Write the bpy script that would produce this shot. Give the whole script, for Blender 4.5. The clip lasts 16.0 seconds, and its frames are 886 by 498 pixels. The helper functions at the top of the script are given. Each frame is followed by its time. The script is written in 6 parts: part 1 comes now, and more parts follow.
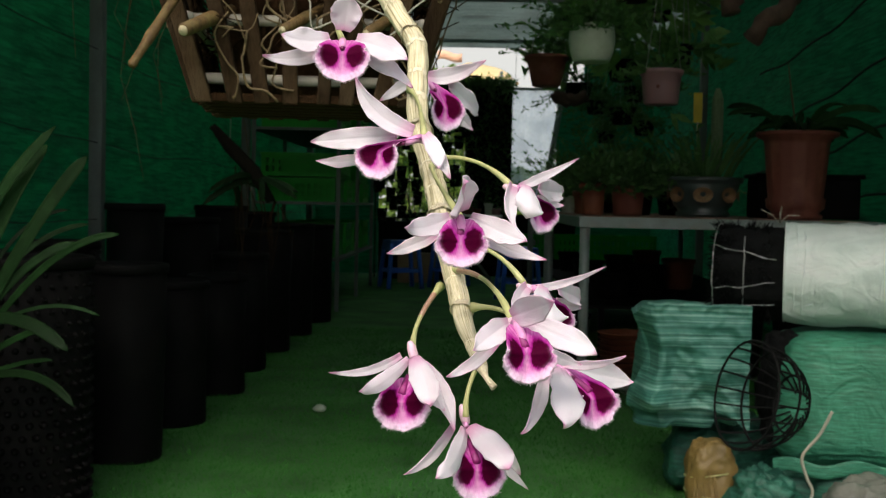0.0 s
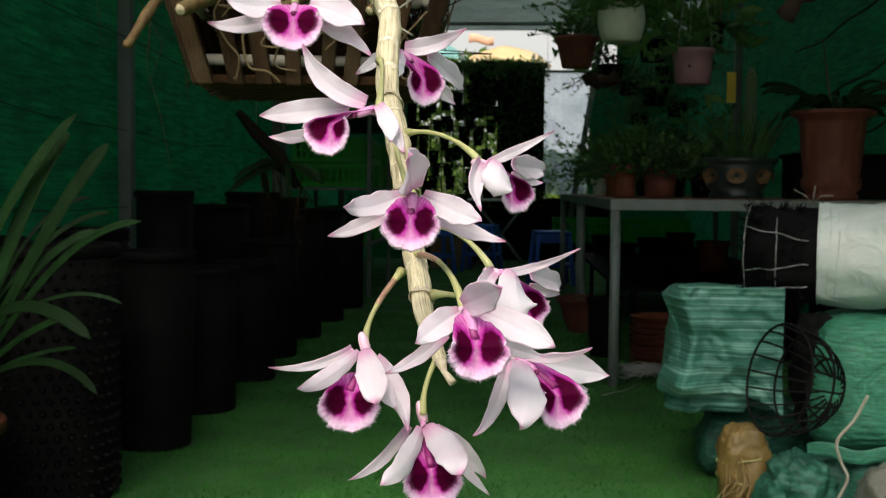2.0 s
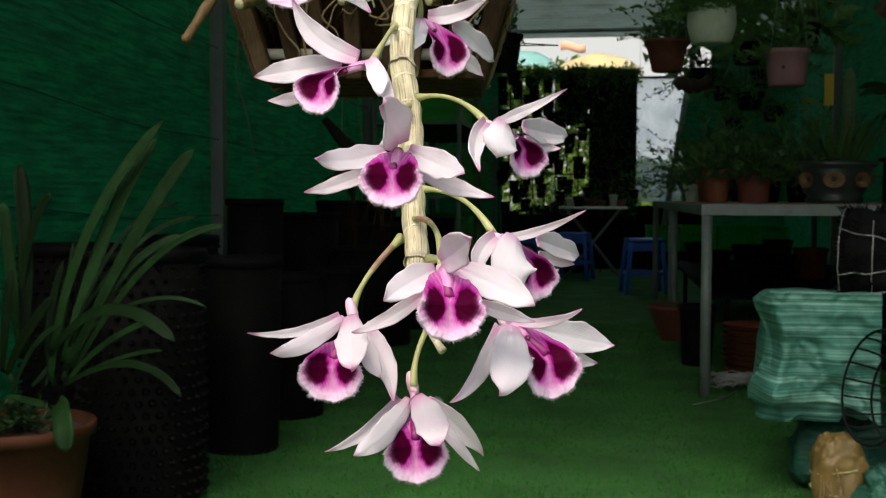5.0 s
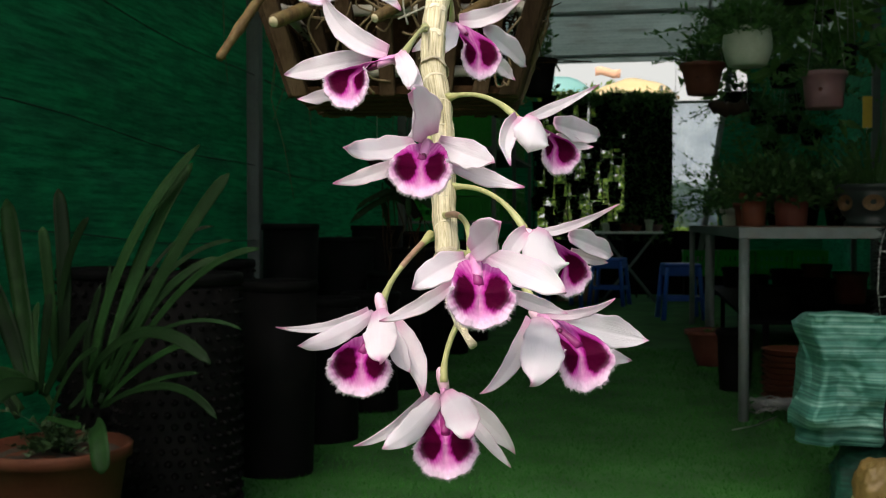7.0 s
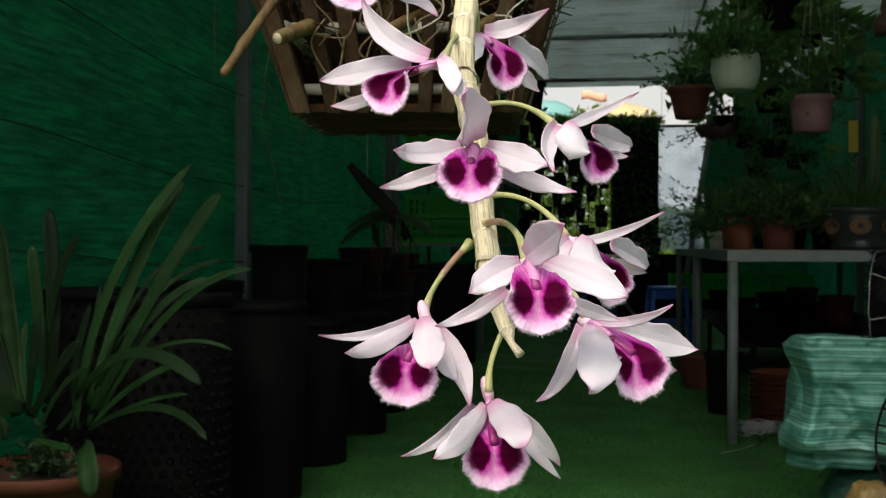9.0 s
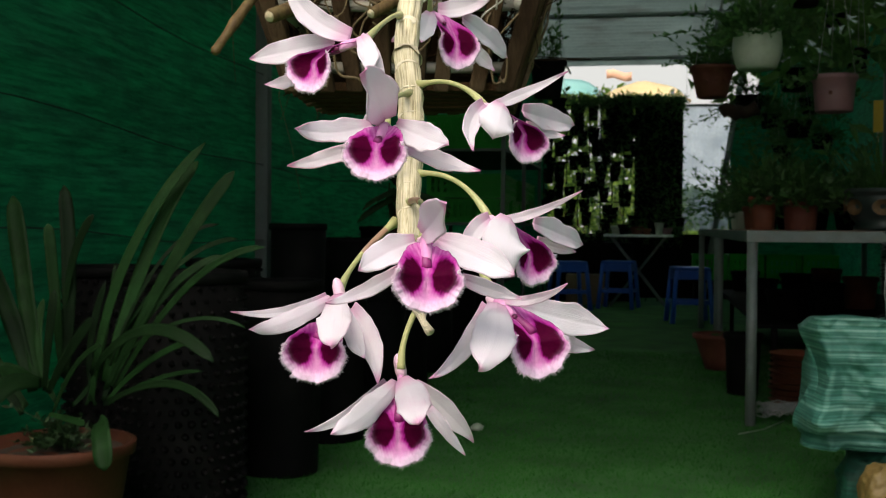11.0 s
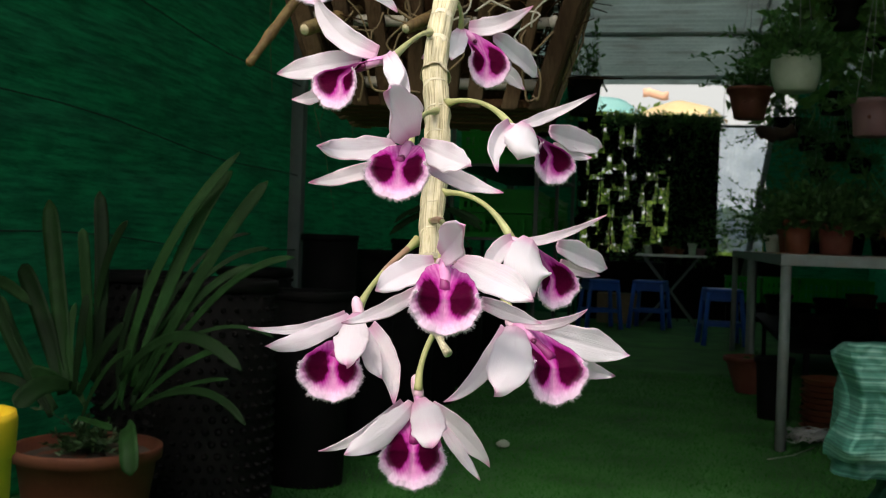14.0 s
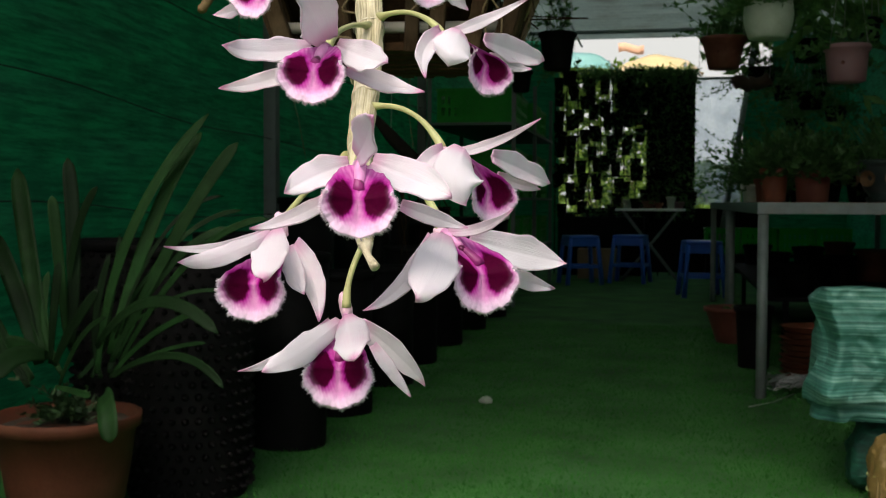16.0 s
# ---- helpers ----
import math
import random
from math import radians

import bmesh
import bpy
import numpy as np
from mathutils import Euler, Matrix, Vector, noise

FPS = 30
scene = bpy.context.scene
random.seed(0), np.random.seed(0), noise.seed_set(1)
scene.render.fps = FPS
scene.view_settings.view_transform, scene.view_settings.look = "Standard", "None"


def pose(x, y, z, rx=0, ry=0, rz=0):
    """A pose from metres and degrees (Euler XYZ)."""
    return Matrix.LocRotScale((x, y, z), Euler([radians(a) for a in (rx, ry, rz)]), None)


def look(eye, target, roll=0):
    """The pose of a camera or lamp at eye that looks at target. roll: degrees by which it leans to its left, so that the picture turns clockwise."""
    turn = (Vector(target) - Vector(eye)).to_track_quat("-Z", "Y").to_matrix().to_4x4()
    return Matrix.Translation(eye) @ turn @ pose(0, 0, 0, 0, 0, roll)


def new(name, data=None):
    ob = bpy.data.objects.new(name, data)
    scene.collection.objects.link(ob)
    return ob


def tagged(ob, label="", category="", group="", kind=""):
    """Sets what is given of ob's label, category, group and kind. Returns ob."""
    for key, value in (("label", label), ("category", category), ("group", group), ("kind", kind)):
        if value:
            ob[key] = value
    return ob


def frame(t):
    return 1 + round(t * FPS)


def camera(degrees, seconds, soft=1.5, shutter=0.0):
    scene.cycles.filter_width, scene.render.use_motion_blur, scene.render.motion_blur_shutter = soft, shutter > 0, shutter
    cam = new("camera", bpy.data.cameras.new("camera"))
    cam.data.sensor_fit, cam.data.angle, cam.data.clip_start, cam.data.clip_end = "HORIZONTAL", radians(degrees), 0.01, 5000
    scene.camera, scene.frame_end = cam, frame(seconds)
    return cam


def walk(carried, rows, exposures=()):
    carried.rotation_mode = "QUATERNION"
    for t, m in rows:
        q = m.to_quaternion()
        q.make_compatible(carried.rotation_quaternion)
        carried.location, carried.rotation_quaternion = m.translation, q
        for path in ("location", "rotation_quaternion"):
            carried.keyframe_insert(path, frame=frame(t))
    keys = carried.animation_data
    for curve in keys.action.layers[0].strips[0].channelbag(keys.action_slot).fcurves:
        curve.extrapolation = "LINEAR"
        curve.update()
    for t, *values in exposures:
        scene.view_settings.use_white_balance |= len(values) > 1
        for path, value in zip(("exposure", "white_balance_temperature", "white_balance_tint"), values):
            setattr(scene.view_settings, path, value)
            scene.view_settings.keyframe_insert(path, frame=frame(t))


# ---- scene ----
cam = camera(44.0, 16.0, soft=1.0)
ROWS = [
    (0.0, pose(-0.0490, -0.0644, 0.8129, 87.655, -1.155, 1.615)),
    (0.5, pose(-0.0554, -0.0538, 0.8065, 87.359, -0.566, 1.673)),
    (1.0, pose(-0.0554, -0.0450, 0.8078, 87.079, -2.182, 1.704)),
    (1.5, pose(-0.0377, -0.0281, 0.8109, 87.148, -0.734, 2.304)),
    (2.0, pose(-0.0262, -0.0312, 0.8110, 86.829, -0.537, 3.421)),
    (2.5, pose(-0.0186, -0.0215, 0.8048, 86.673, -0.606, 4.334)),
    (3.0, pose(-0.0150, -0.0139, 0.8023, 86.852, 0.226, 5.053)),
    (3.5, pose(-0.0124, -0.0131, 0.7993, 87.533, 0.609, 5.980)),
    (4.0, pose(-0.0080, -0.0119, 0.7985, 87.657, 0.636, 6.631)),
    (4.5, pose(-0.0013, -0.0075, 0.7969, 87.381, 0.169, 7.282)),
    (4.7, pose(-0.0003, -0.0099, 0.7970, 87.326, 0.014, 7.746)),
    (6.8, pose(0.0022, -0.0017, 0.7882, 88.200, -0.015, 9.851)),
    (7.0, pose(0.0013, -0.0054, 0.7876, 88.691, 0.044, 10.137)),
    (7.5, pose(-0.0038, -0.0031, 0.7819, 89.484, 0.237, 10.013)),
    (8.0, pose(-0.0078, 0.0041, 0.7828, 90.132, 0.869, 10.051)),
    (8.5, pose(-0.0161, 0.0028, 0.7808, 90.076, 0.146, 9.898)),
    (9.0, pose(-0.0152, -0.0027, 0.7832, 89.892, -0.157, 9.372)),
    (11.3, pose(0.0165, 0.0026, 0.7831, 88.381, -0.806, 11.177)),
    (11.5, pose(0.0169, 0.0057, 0.7787, 88.130, -1.305, 11.572)),
    (12.0, pose(0.0109, 0.0071, 0.7802, 88.565, -1.819, 11.963)),
    (12.5, pose(0.0127, 0.0030, 0.7853, 89.556, -1.666, 12.045)),
    (13.0, pose(0.0117, 0.0012, 0.7859, 89.826, -1.748, 12.258)),
    (13.5, pose(0.0150, 0.0005, 0.7864, 89.688, -2.046, 12.201)),
    (14.0, pose(0.0165, 0.0039, 0.7849, 89.498, -1.968, 12.383)),
    (14.5, pose(0.0144, 0.0049, 0.7846, 89.234, -1.780, 12.092)),
    (15.0, pose(0.0111, 0.0192, 0.7769, 88.021, -1.199, 11.861)),
    (15.5, pose(0.0164, 0.0246, 0.7754, 87.635, -0.306, 11.635)),
    (16.0, pose(0.0271, 0.0208, 0.7716, 87.538, -0.200, 11.355)),
]
walk(cam, ROWS)

# ---- light: open, overcast sky in front of the shade house, and its far end ----
world = bpy.data.worlds.new("sky")
scene.world = world
world.use_nodes = True
wn = world.node_tree
sky = wn.nodes.new("ShaderNodeTexSky")
sky.sky_type, sky.sun_disc = "NISHITA", False
sky.sun_elevation, sky.sun_rotation = radians(52), radians(190)
sky.air_density, sky.dust_density, sky.ozone_density = 1.0, 5.0, 1.0
wn.nodes["Background"].inputs["Strength"].default_value = 0.13
wn.links.new(sky.outputs["Color"], wn.nodes["Background"].inputs["Color"])
sun = new("sun", bpy.data.lights.new("sun", "SUN"))
sun.data.energy, sun.data.angle, sun.data.color = 1.2, radians(25), (1.0, 0.96, 0.9)
sun.matrix_world = look((-2, -6, 8), (0, 0, 0))
scene.view_settings.exposure = 0.72

cam.data.dof.use_dof = True
cam.data.dof.focus_distance, cam.data.dof.aperture_fstop = 0.265, 85.0

# ---- geometry helpers ----
MM = 0.001


class Geo:
    """Collects vertices and faces; makes a mesh."""

    def __init__(self):
        self.v, self.f, self.uv = [], [], {}

    def add(self, verts, faces):
        n = len(self.v)
        self.v += [tuple(p) for p in verts]
        self.f += [tuple(i + n for i in q) for q in faces]
        return n

    def box(self, size, at=(0, 0, 0), turn=None, bevel=0.0):
        bm = bmesh.new()
        bmesh.ops.create_cube(bm, size=1.0)
        bmesh.ops.scale(bm, vec=size, verts=bm.verts)
        if bevel:
            bmesh.ops.bevel(bm, geom=bm.edges[:], offset=bevel, segments=2, affect="EDGES", profile=0.6)
        m = Matrix.Translation(at) @ (turn.to_4x4() if turn else Matrix())
        bm.verts.index_update()
        self.add([m @ p.co for p in bm.verts], [[p.index for p in q.verts] for q in bm.faces])
        bm.free()
        return self

    def tube(self, pts, radii, sides=8, caps=True):
        pts = [Vector(p) for p in pts]
        if not isinstance(radii, (list, tuple)):
            radii = [radii] * len(pts)
        side, rings = None, []
        for i, p in enumerate(pts):
            t = (pts[min(i + 1, len(pts) - 1)] - pts[max(i - 1, 0)]).normalized()
            if side is None:
                side = t.orthogonal().normalized()
            side = (side - t * side.dot(t)).normalized()
            up = t.cross(side)
            rings.append([p + radii[i] * (math.cos(a) * side + math.sin(a) * up) for a in [2 * math.pi * k / sides for k in range(sides)]])
        faces = []
        for i in range(len(pts) - 1):
            for k in range(sides):
                a, b = i * sides + k, i * sides + (k + 1) % sides
                faces.append((a, b, b + sides, a + sides))
        if caps:
            faces += [tuple(range(sides - 1, -1, -1)), tuple((len(pts) - 1) * sides + k for k in range(sides))]
        self.add([p for r in rings for p in r], faces)
        return self

    def lathe(self, profile, segs=32, at=(0, 0, 0), wobble=None, flute=0.0, flutes=0):
        """profile: (radius, z) from one end to the other."""
        verts = []
        for r, z in profile:
            for k in range(segs):
                a = 2 * math.pi * k / segs
                rr = r * (1 + flute * math.cos(flutes * a)) + (wobble(a, z) if wobble else 0)
                verts.append((at[0] + rr * math.cos(a), at[1] + rr * math.sin(a), at[2] + z))
        faces = []
        for i in range(len(profile) - 1):
            for k in range(segs):
                a, b = i * segs + k, i * segs + (k + 1) % segs
                faces.append((a, b, b + segs, a + segs))
        faces += [tuple(range(segs - 1, -1, -1)), tuple((len(profile) - 1) * segs + k for k in range(segs))]
        self.add(verts, faces)
        return self

    def sheet(self, fn, nu, nv):
        """A grid of fn(u, v), u and v from 0 to 1."""
        verts = [fn(i / nu, j / nv) for j in range(nv + 1) for i in range(nu + 1)]
        w = nu + 1
        n = self.add(verts, [(j * w + i, j * w + i + 1, (j + 1) * w + i + 1, (j + 1) * w + i) for j in range(nv) for i in range(nu)])
        for j in range(nv + 1):
            for i in range(nu + 1):
                self.uv[n + j * w + i] = (i / nu, j / nv)
        return self

    def slab(self, fn, nu, nv, thick):
        """A closed sheet: fn gives place and normal; the back lies thick behind the front."""
        rows = [[fn(i / nu, j / nv) for i in range(nu + 1)] for j in range(nv + 1)]
        w, n = nu + 1, (nu + 1) * (nv + 1)
        front = [p + q * thick / 2 for r in rows for p, q in r]
        back = [p - q * thick / 2 for r in rows for p, q in r]
        faces = []
        for j in range(nv):
            for i in range(nu):
                a = j * w + i
                faces += [(a, a + 1, a + w + 1, a + w), (n + a, n + a + w, n + a + w + 1, n + a + 1)]
        for i in range(nu):
            faces += [(i + 1, i, n + i, n + i + 1), (nv * w + i, nv * w + i + 1, n + nv * w + i + 1, n + nv * w + i)]
        for j in range(nv):
            a, b = j * w, (j + 1) * w
            faces += [(a, b, n + b, n + a), (b + nu, a + nu, n + a + nu, n + b + nu)]
        k = self.add(front + back, faces)
        for s in (0, n):
            for j in range(nv + 1):
                for i in range(nu + 1):
                    self.uv[k + s + j * w + i] = (i / nu, j / nv)
        return self

    def mesh(self, name, mat=None, smooth=True):
        me = bpy.data.meshes.new(name)
        me.from_pydata(self.v, [], self.f)
        if self.uv:
            layer = me.uv_layers.new(name="UVMap")
            for loop in me.loops:
                layer.data[loop.index].uv = self.uv.get(loop.vertex_index, (0.5, 0.5))
        if smooth:
            me.polygons.foreach_set("use_smooth", [True] * len(me.polygons))
        if mat:
            me.materials.append(mat)
        me.update()
        return me


def part(name, geo, mat, parent=None, label="", smooth=True):
    ob = new(name, geo.mesh(name, mat, smooth) if isinstance(geo, Geo) else geo)
    if parent:
        ob.parent = parent
    if label:
        ob["label"] = label
    return ob


def thing(name, m, label, category, group="", kind=""):
    ob = new(name)
    ob.empty_display_size = 0.05
    ob.matrix_world = m if isinstance(m, Matrix) else Matrix.Translation(m)
    return tagged(ob, label, category, group, kind)


def spline_pts(pts, per=6):
    """Catmull-Rom through the points."""
    pts = [Vector(p) for p in pts]
    out = []
    for i in range(len(pts) - 1):
        a, b, c, d = pts[max(i - 1, 0)], pts[i], pts[i + 1], pts[min(i + 2, len(pts) - 1)]
        for k in range(per):
            t = k / per
            out.append(0.5 * (2 * b + (c - a) * t + (2 * a - 5 * b + 4 * c - d) * t * t + (3 * b - a - 3 * c + d) * t ** 3))
    return out + [pts[-1]]


def lerp(a, b, t):
    return a + (b - a) * t


def smooth(a, b, x):
    t = min(max((x - a) / (b - a), 0), 1)
    return t * t * (3 - 2 * t)


def table_of(xs, ys):
    return lambda t: float(np.interp(t, xs, ys))


# ---- materials ----
def material(name, base, rough=0.6, metal=0.0, dark=None, scale=20.0, fine=150.0, bump=0.2, spread=0.5, wear=None, wear_scale=6.0,
             translucent=0.0, stretch=(1, 1, 1), by_object=0.0, spec=0.5, bump_scale=None, amount=0.5):
    """Base colour broken up at two scales, fine relief, and patches of wear."""
    mat = bpy.data.materials.new(name)
    mat.use_nodes = True
    nt = mat.node_tree
    n, ln = nt.nodes, nt.links
    bsdf = n["Principled BSDF"]
    bsdf.inputs["Roughness"].default_value, bsdf.inputs["Metallic"].default_value = rough, metal
    bsdf.inputs["Specular IOR Level"].default_value = spec
    tc, mp = n.new("ShaderNodeTexCoord"), n.new("ShaderNodeMapping")
    mp.inputs["Scale"].default_value = stretch
    ln.new(tc.outputs["Object"], mp.inputs["Vector"])
    a, b = n.new("ShaderNodeTexNoise"), n.new("ShaderNodeTexNoise")
    for node, s, d in ((a, scale, 4), (b, fine, 3)):
        node.inputs["Scale"].default_value, node.inputs["Detail"].default_value = s, d
        ln.new(mp.outputs["Vector"], node.inputs["Vector"])
    dark = dark or tuple(c * 0.6 for c in base)
    mix = n.new("ShaderNodeMix")
    mix.data_type = "RGBA"
    mix.inputs["A"].default_value, mix.inputs["B"].default_value = (*dark, 1), (*base, 1)
    rampin = n.new("ShaderNodeMapRange")
    rampin.inputs["From Min"].default_value, rampin.inputs["From Max"].default_value = 0.5 - spread / 2, 0.5 + spread / 2
    add = n.new("ShaderNodeMath")
    add.operation = "MULTIPLY_ADD"
    add.inputs[1].default_value = 0.35
    ln.new(b.outputs["Fac"], add.inputs[0])
    sub = n.new("ShaderNodeMath")
    sub.operation = "MULTIPLY_ADD"
    sub.inputs[1].default_value, sub.inputs[2].default_value = 0.65, 0.0
    ln.new(a.outputs["Fac"], sub.inputs[0])
    ln.new(sub.outputs[0], add.inputs[2])
    ln.new(add.outputs[0], rampin.inputs["Value"])
    ln.new(rampin.outputs["Result"], mix.inputs["Factor"])
    colour = mix.outputs["Result"]
    if wear:
        w, wr, wm = n.new("ShaderNodeTexNoise"), n.new("ShaderNodeMapRange"), n.new("ShaderNodeMix")
        wm.data_type = "RGBA"
        w.inputs["Scale"].default_value, w.inputs["Detail"].default_value = wear_scale, 6
        ln.new(tc.outputs["Object"], w.inputs["Vector"])
        wr.inputs["From Min"].default_value, wr.inputs["From Max"].default_value = 0.5, 0.72
        wr.inputs["To Max"].default_value = amount
        ln.new(w.outputs["Fac"], wr.inputs["Value"])
        ln.new(wr.outputs["Result"], wm.inputs["Factor"])
        ln.new(colour, wm.inputs["A"])
        wm.inputs["B"].default_value = (*wear, 1)
        colour = wm.outputs["Result"]
    if by_object:
        info, hsv, rng = n.new("ShaderNodeObjectInfo"), n.new("ShaderNodeHueSaturation"), n.new("ShaderNodeMapRange")
        rng.inputs["To Min"].default_value, rng.inputs["To Max"].default_value = 1 - by_object, 1 + by_object
        ln.new(info.outputs["Random"], rng.inputs["Value"])
        ln.new(rng.outputs["Result"], hsv.inputs["Value"])
        ln.new(colour, hsv.inputs["Color"])
        colour = hsv.outputs["Color"]
    ln.new(colour, bsdf.inputs["Base Color"])
    if bump:
        bp = n.new("ShaderNodeBump")
        bp.inputs["Strength"].default_value, bp.inputs["Distance"].default_value = bump, 0.002
        src = b
        if bump_scale:
            src = n.new("ShaderNodeTexNoise")
            src.inputs["Scale"].default_value = bump_scale
            ln.new(mp.outputs["Vector"], src.inputs["Vector"])
        ln.new(src.outputs["Fac"], bp.inputs["Height"])
        ln.new(bp.outputs["Normal"], bsdf.inputs["Normal"])
    if translucent:
        tr, ms = n.new("ShaderNodeBsdfTranslucent"), n.new("ShaderNodeMixShader")
        ln.new(colour, tr.inputs["Color"])
        ms.inputs["Fac"].default_value = translucent
        ln.new(bsdf.outputs["BSDF"], ms.inputs[1])
        ln.new(tr.outputs["BSDF"], ms.inputs[2])
        ln.new(ms.outputs["Shader"], n["Material Output"].inputs["Surface"])
    return mat


def petal_material(name, pale, pink, tip_from, base_to, vein):
    """Petals: pale blade, pinker at tip and base, fine lengthwise veins; v of the UV map runs from base to tip."""
    mat = bpy.data.materials.new(name)
    mat.use_nodes = True
    nt = mat.node_tree
    n, ln = nt.nodes, nt.links
    bsdf = n["Principled BSDF"]
    bsdf.inputs["Roughness"].default_value = 0.5
    bsdf.inputs["Specular IOR Level"].default_value = 0.3
    uv, sep = n.new("ShaderNodeUVMap"), n.new("ShaderNodeSeparateXYZ")
    ln.new(uv.outputs["UV"], sep.inputs[0])

    def ranged(value, a, b, lo=0.0, hi=1.0):
        r = n.new("ShaderNodeMapRange")
        r.interpolation_type = "SMOOTHSTEP"
        for key, x in (("From Min", a), ("From Max", b), ("To Min", lo), ("To Max", hi)):
            r.inputs[key].default_value = x
        ln.new(value, r.inputs["Value"])
        return r.outputs["Result"]

    def math_(op, a, b):
        m = n.new("ShaderNodeMath")
        m.operation = op
        for k, x in enumerate((a, b)):
            if isinstance(x, (int, float)):
                m.inputs[k].default_value = x
            else:
                ln.new(x, m.inputs[k])
        return m.outputs[0]

    tip = ranged(sep.outputs["Y"], tip_from, 1.0)
    foot = ranged(sep.outputs["Y"], 0.0, base_to, 0.75, 0.0)
    side = ranged(math_("ABSOLUTE", math_("SUBTRACT", sep.outputs["X"], 0.5), 0), 0.42, 0.5, 0.0, 0.22)
    tc, patch = n.new("ShaderNodeTexCoord"), n.new("ShaderNodeTexNoise")
    patch.inputs["Scale"].default_value, patch.inputs["Detail"].default_value = 90, 3
    ln.new(tc.outputs["Object"], patch.inputs["Vector"])
    veins = n.new("ShaderNodeTexNoise")
    veins.inputs["Scale"].default_value, veins.inputs["Detail"].default_value = 1.0, 2
    mp = n.new("ShaderNodeMapping")
    mp.inputs["Scale"].default_value = (52, 2.6, 1)
    ln.new(uv.outputs["UV"], mp.inputs["Vector"])
    ln.new(mp.outputs["Vector"], veins.inputs["Vector"])
    f = math_("MAXIMUM", math_("MAXIMUM", tip, foot), side)
    f = math_("ADD", f, ranged(patch.outputs["Fac"], 0.35, 0.75, -0.05, 0.18))
    f = math_("ADD", f, ranged(veins.outputs["Fac"], 0.45, 0.8, 0.0, vein))
    mix = n.new("ShaderNodeMix")
    mix.data_type, mix.clamp_factor = "RGBA", True
    mix.inputs["A"].default_value, mix.inputs["B"].default_value = (*pale, 1), (*pink, 1)
    ln.new(f, mix.inputs["Factor"])
    ln.new(mix.outputs["Result"], bsdf.inputs["Base Color"])
    bp = n.new("ShaderNodeBump")
    bp.inputs["Strength"].default_value, bp.inputs["Distance"].default_value = 0.5, 0.0004
    ln.new(veins.outputs["Fac"], bp.inputs["Height"])
    ln.new(bp.outputs["Normal"], bsdf.inputs["Normal"])
    tr, ms = n.new("ShaderNodeBsdfTranslucent"), n.new("ShaderNodeMixShader")
    ln.new(mix.outputs["Result"], tr.inputs["Color"])
    ms.inputs["Fac"].default_value = 0.42
    ln.new(bsdf.outputs["BSDF"], ms.inputs[1])
    ln.new(tr.outputs["BSDF"], ms.inputs[2])
    ln.new(ms.outputs["Shader"], n["Material Output"].inputs["Surface"])
    return mat


def pigment_material(name, rough=0.6):
    """Reads the pigment stored on the mesh (the lip's blotches and rays)."""
    mat = bpy.data.materials.new(name)
    mat.use_nodes = True
    n, ln = mat.node_tree.nodes, mat.node_tree.links
    bsdf = n["Principled BSDF"]
    bsdf.inputs["Roughness"].default_value = rough
    bsdf.inputs["Specular IOR Level"].default_value = 0.03
    at, tc, noi, hsv, rng = (n.new(k) for k in ("ShaderNodeVertexColor", "ShaderNodeTexCoord", "ShaderNodeTexNoise", "ShaderNodeHueSaturation", "ShaderNodeMapRange"))
    at.layer_name = "pigment"
    noi.inputs["Scale"].default_value, noi.inputs["Detail"].default_value = 900, 3
    rng.inputs["To Min"].default_value, rng.inputs["To Max"].default_value = 0.8, 1.2
    ln.new(tc.outputs["Object"], noi.inputs["Vector"])
    ln.new(noi.outputs["Fac"], rng.inputs["Value"])
    ln.new(rng.outputs["Result"], hsv.inputs["Value"])
    ln.new(at.outputs["Color"], hsv.inputs["Color"])
    ln.new(hsv.outputs["Color"], bsdf.inputs["Base Color"])
    bp = n.new("ShaderNodeBump")
    bp.inputs["Strength"].default_value, bp.inputs["Distance"].default_value = 0.4, 0.0005
    ln.new(noi.outputs["Fac"], bp.inputs["Height"])
    ln.new(bp.outputs["Normal"], bsdf.inputs["Normal"])
    tr, ms = n.new("ShaderNodeBsdfTranslucent"), n.new("ShaderNodeMixShader")
    ln.new(hsv.outputs["Color"], tr.inputs["Color"])
    ms.inputs["Fac"].default_value = 0.15
    ln.new(bsdf.outputs["BSDF"], ms.inputs[1])
    ln.new(tr.outputs["BSDF"], ms.inputs[2])
    ln.new(ms.outputs["Shader"], n["Material Output"].inputs["Surface"])
    return mat


M_petal = petal_material("petal", (0.845, 0.81, 0.84), (0.79, 0.48, 0.65), 0.90, 0.2, 0.10)
M_sepal = petal_material("sepal", (0.835, 0.785, 0.82), (0.77, 0.40, 0.60), 0.82, 0.25, 0.12)
M_lip = pigment_material("lip")
M_claw = material("lip_claw", (0.30, 0.02, 0.17), 0.5, dark=(0.17, 0.008, 0.09), scale=400, bump=0.1)
M_mentum = material("mentum", (0.72, 0.50, 0.59), 0.5, dark=(0.70, 0.42, 0.53), scale=200, bump=0.05)
M_cap = material("anther_cap", (0.16, 0.01, 0.07), 0.35, dark=(0.07, 0.0, 0.03), scale=400, bump=0.05)
M_column = material("column", (0.66, 0.34, 0.53), 0.45, dark=(0.56, 0.20, 0.42), scale=300, bump=0.05)
M_pedicel = material("pedicel", (0.46, 0.47, 0.21), 0.45, dark=(0.33, 0.33, 0.13), scale=120, bump=0.1, stretch=(1, 1, 0.3))
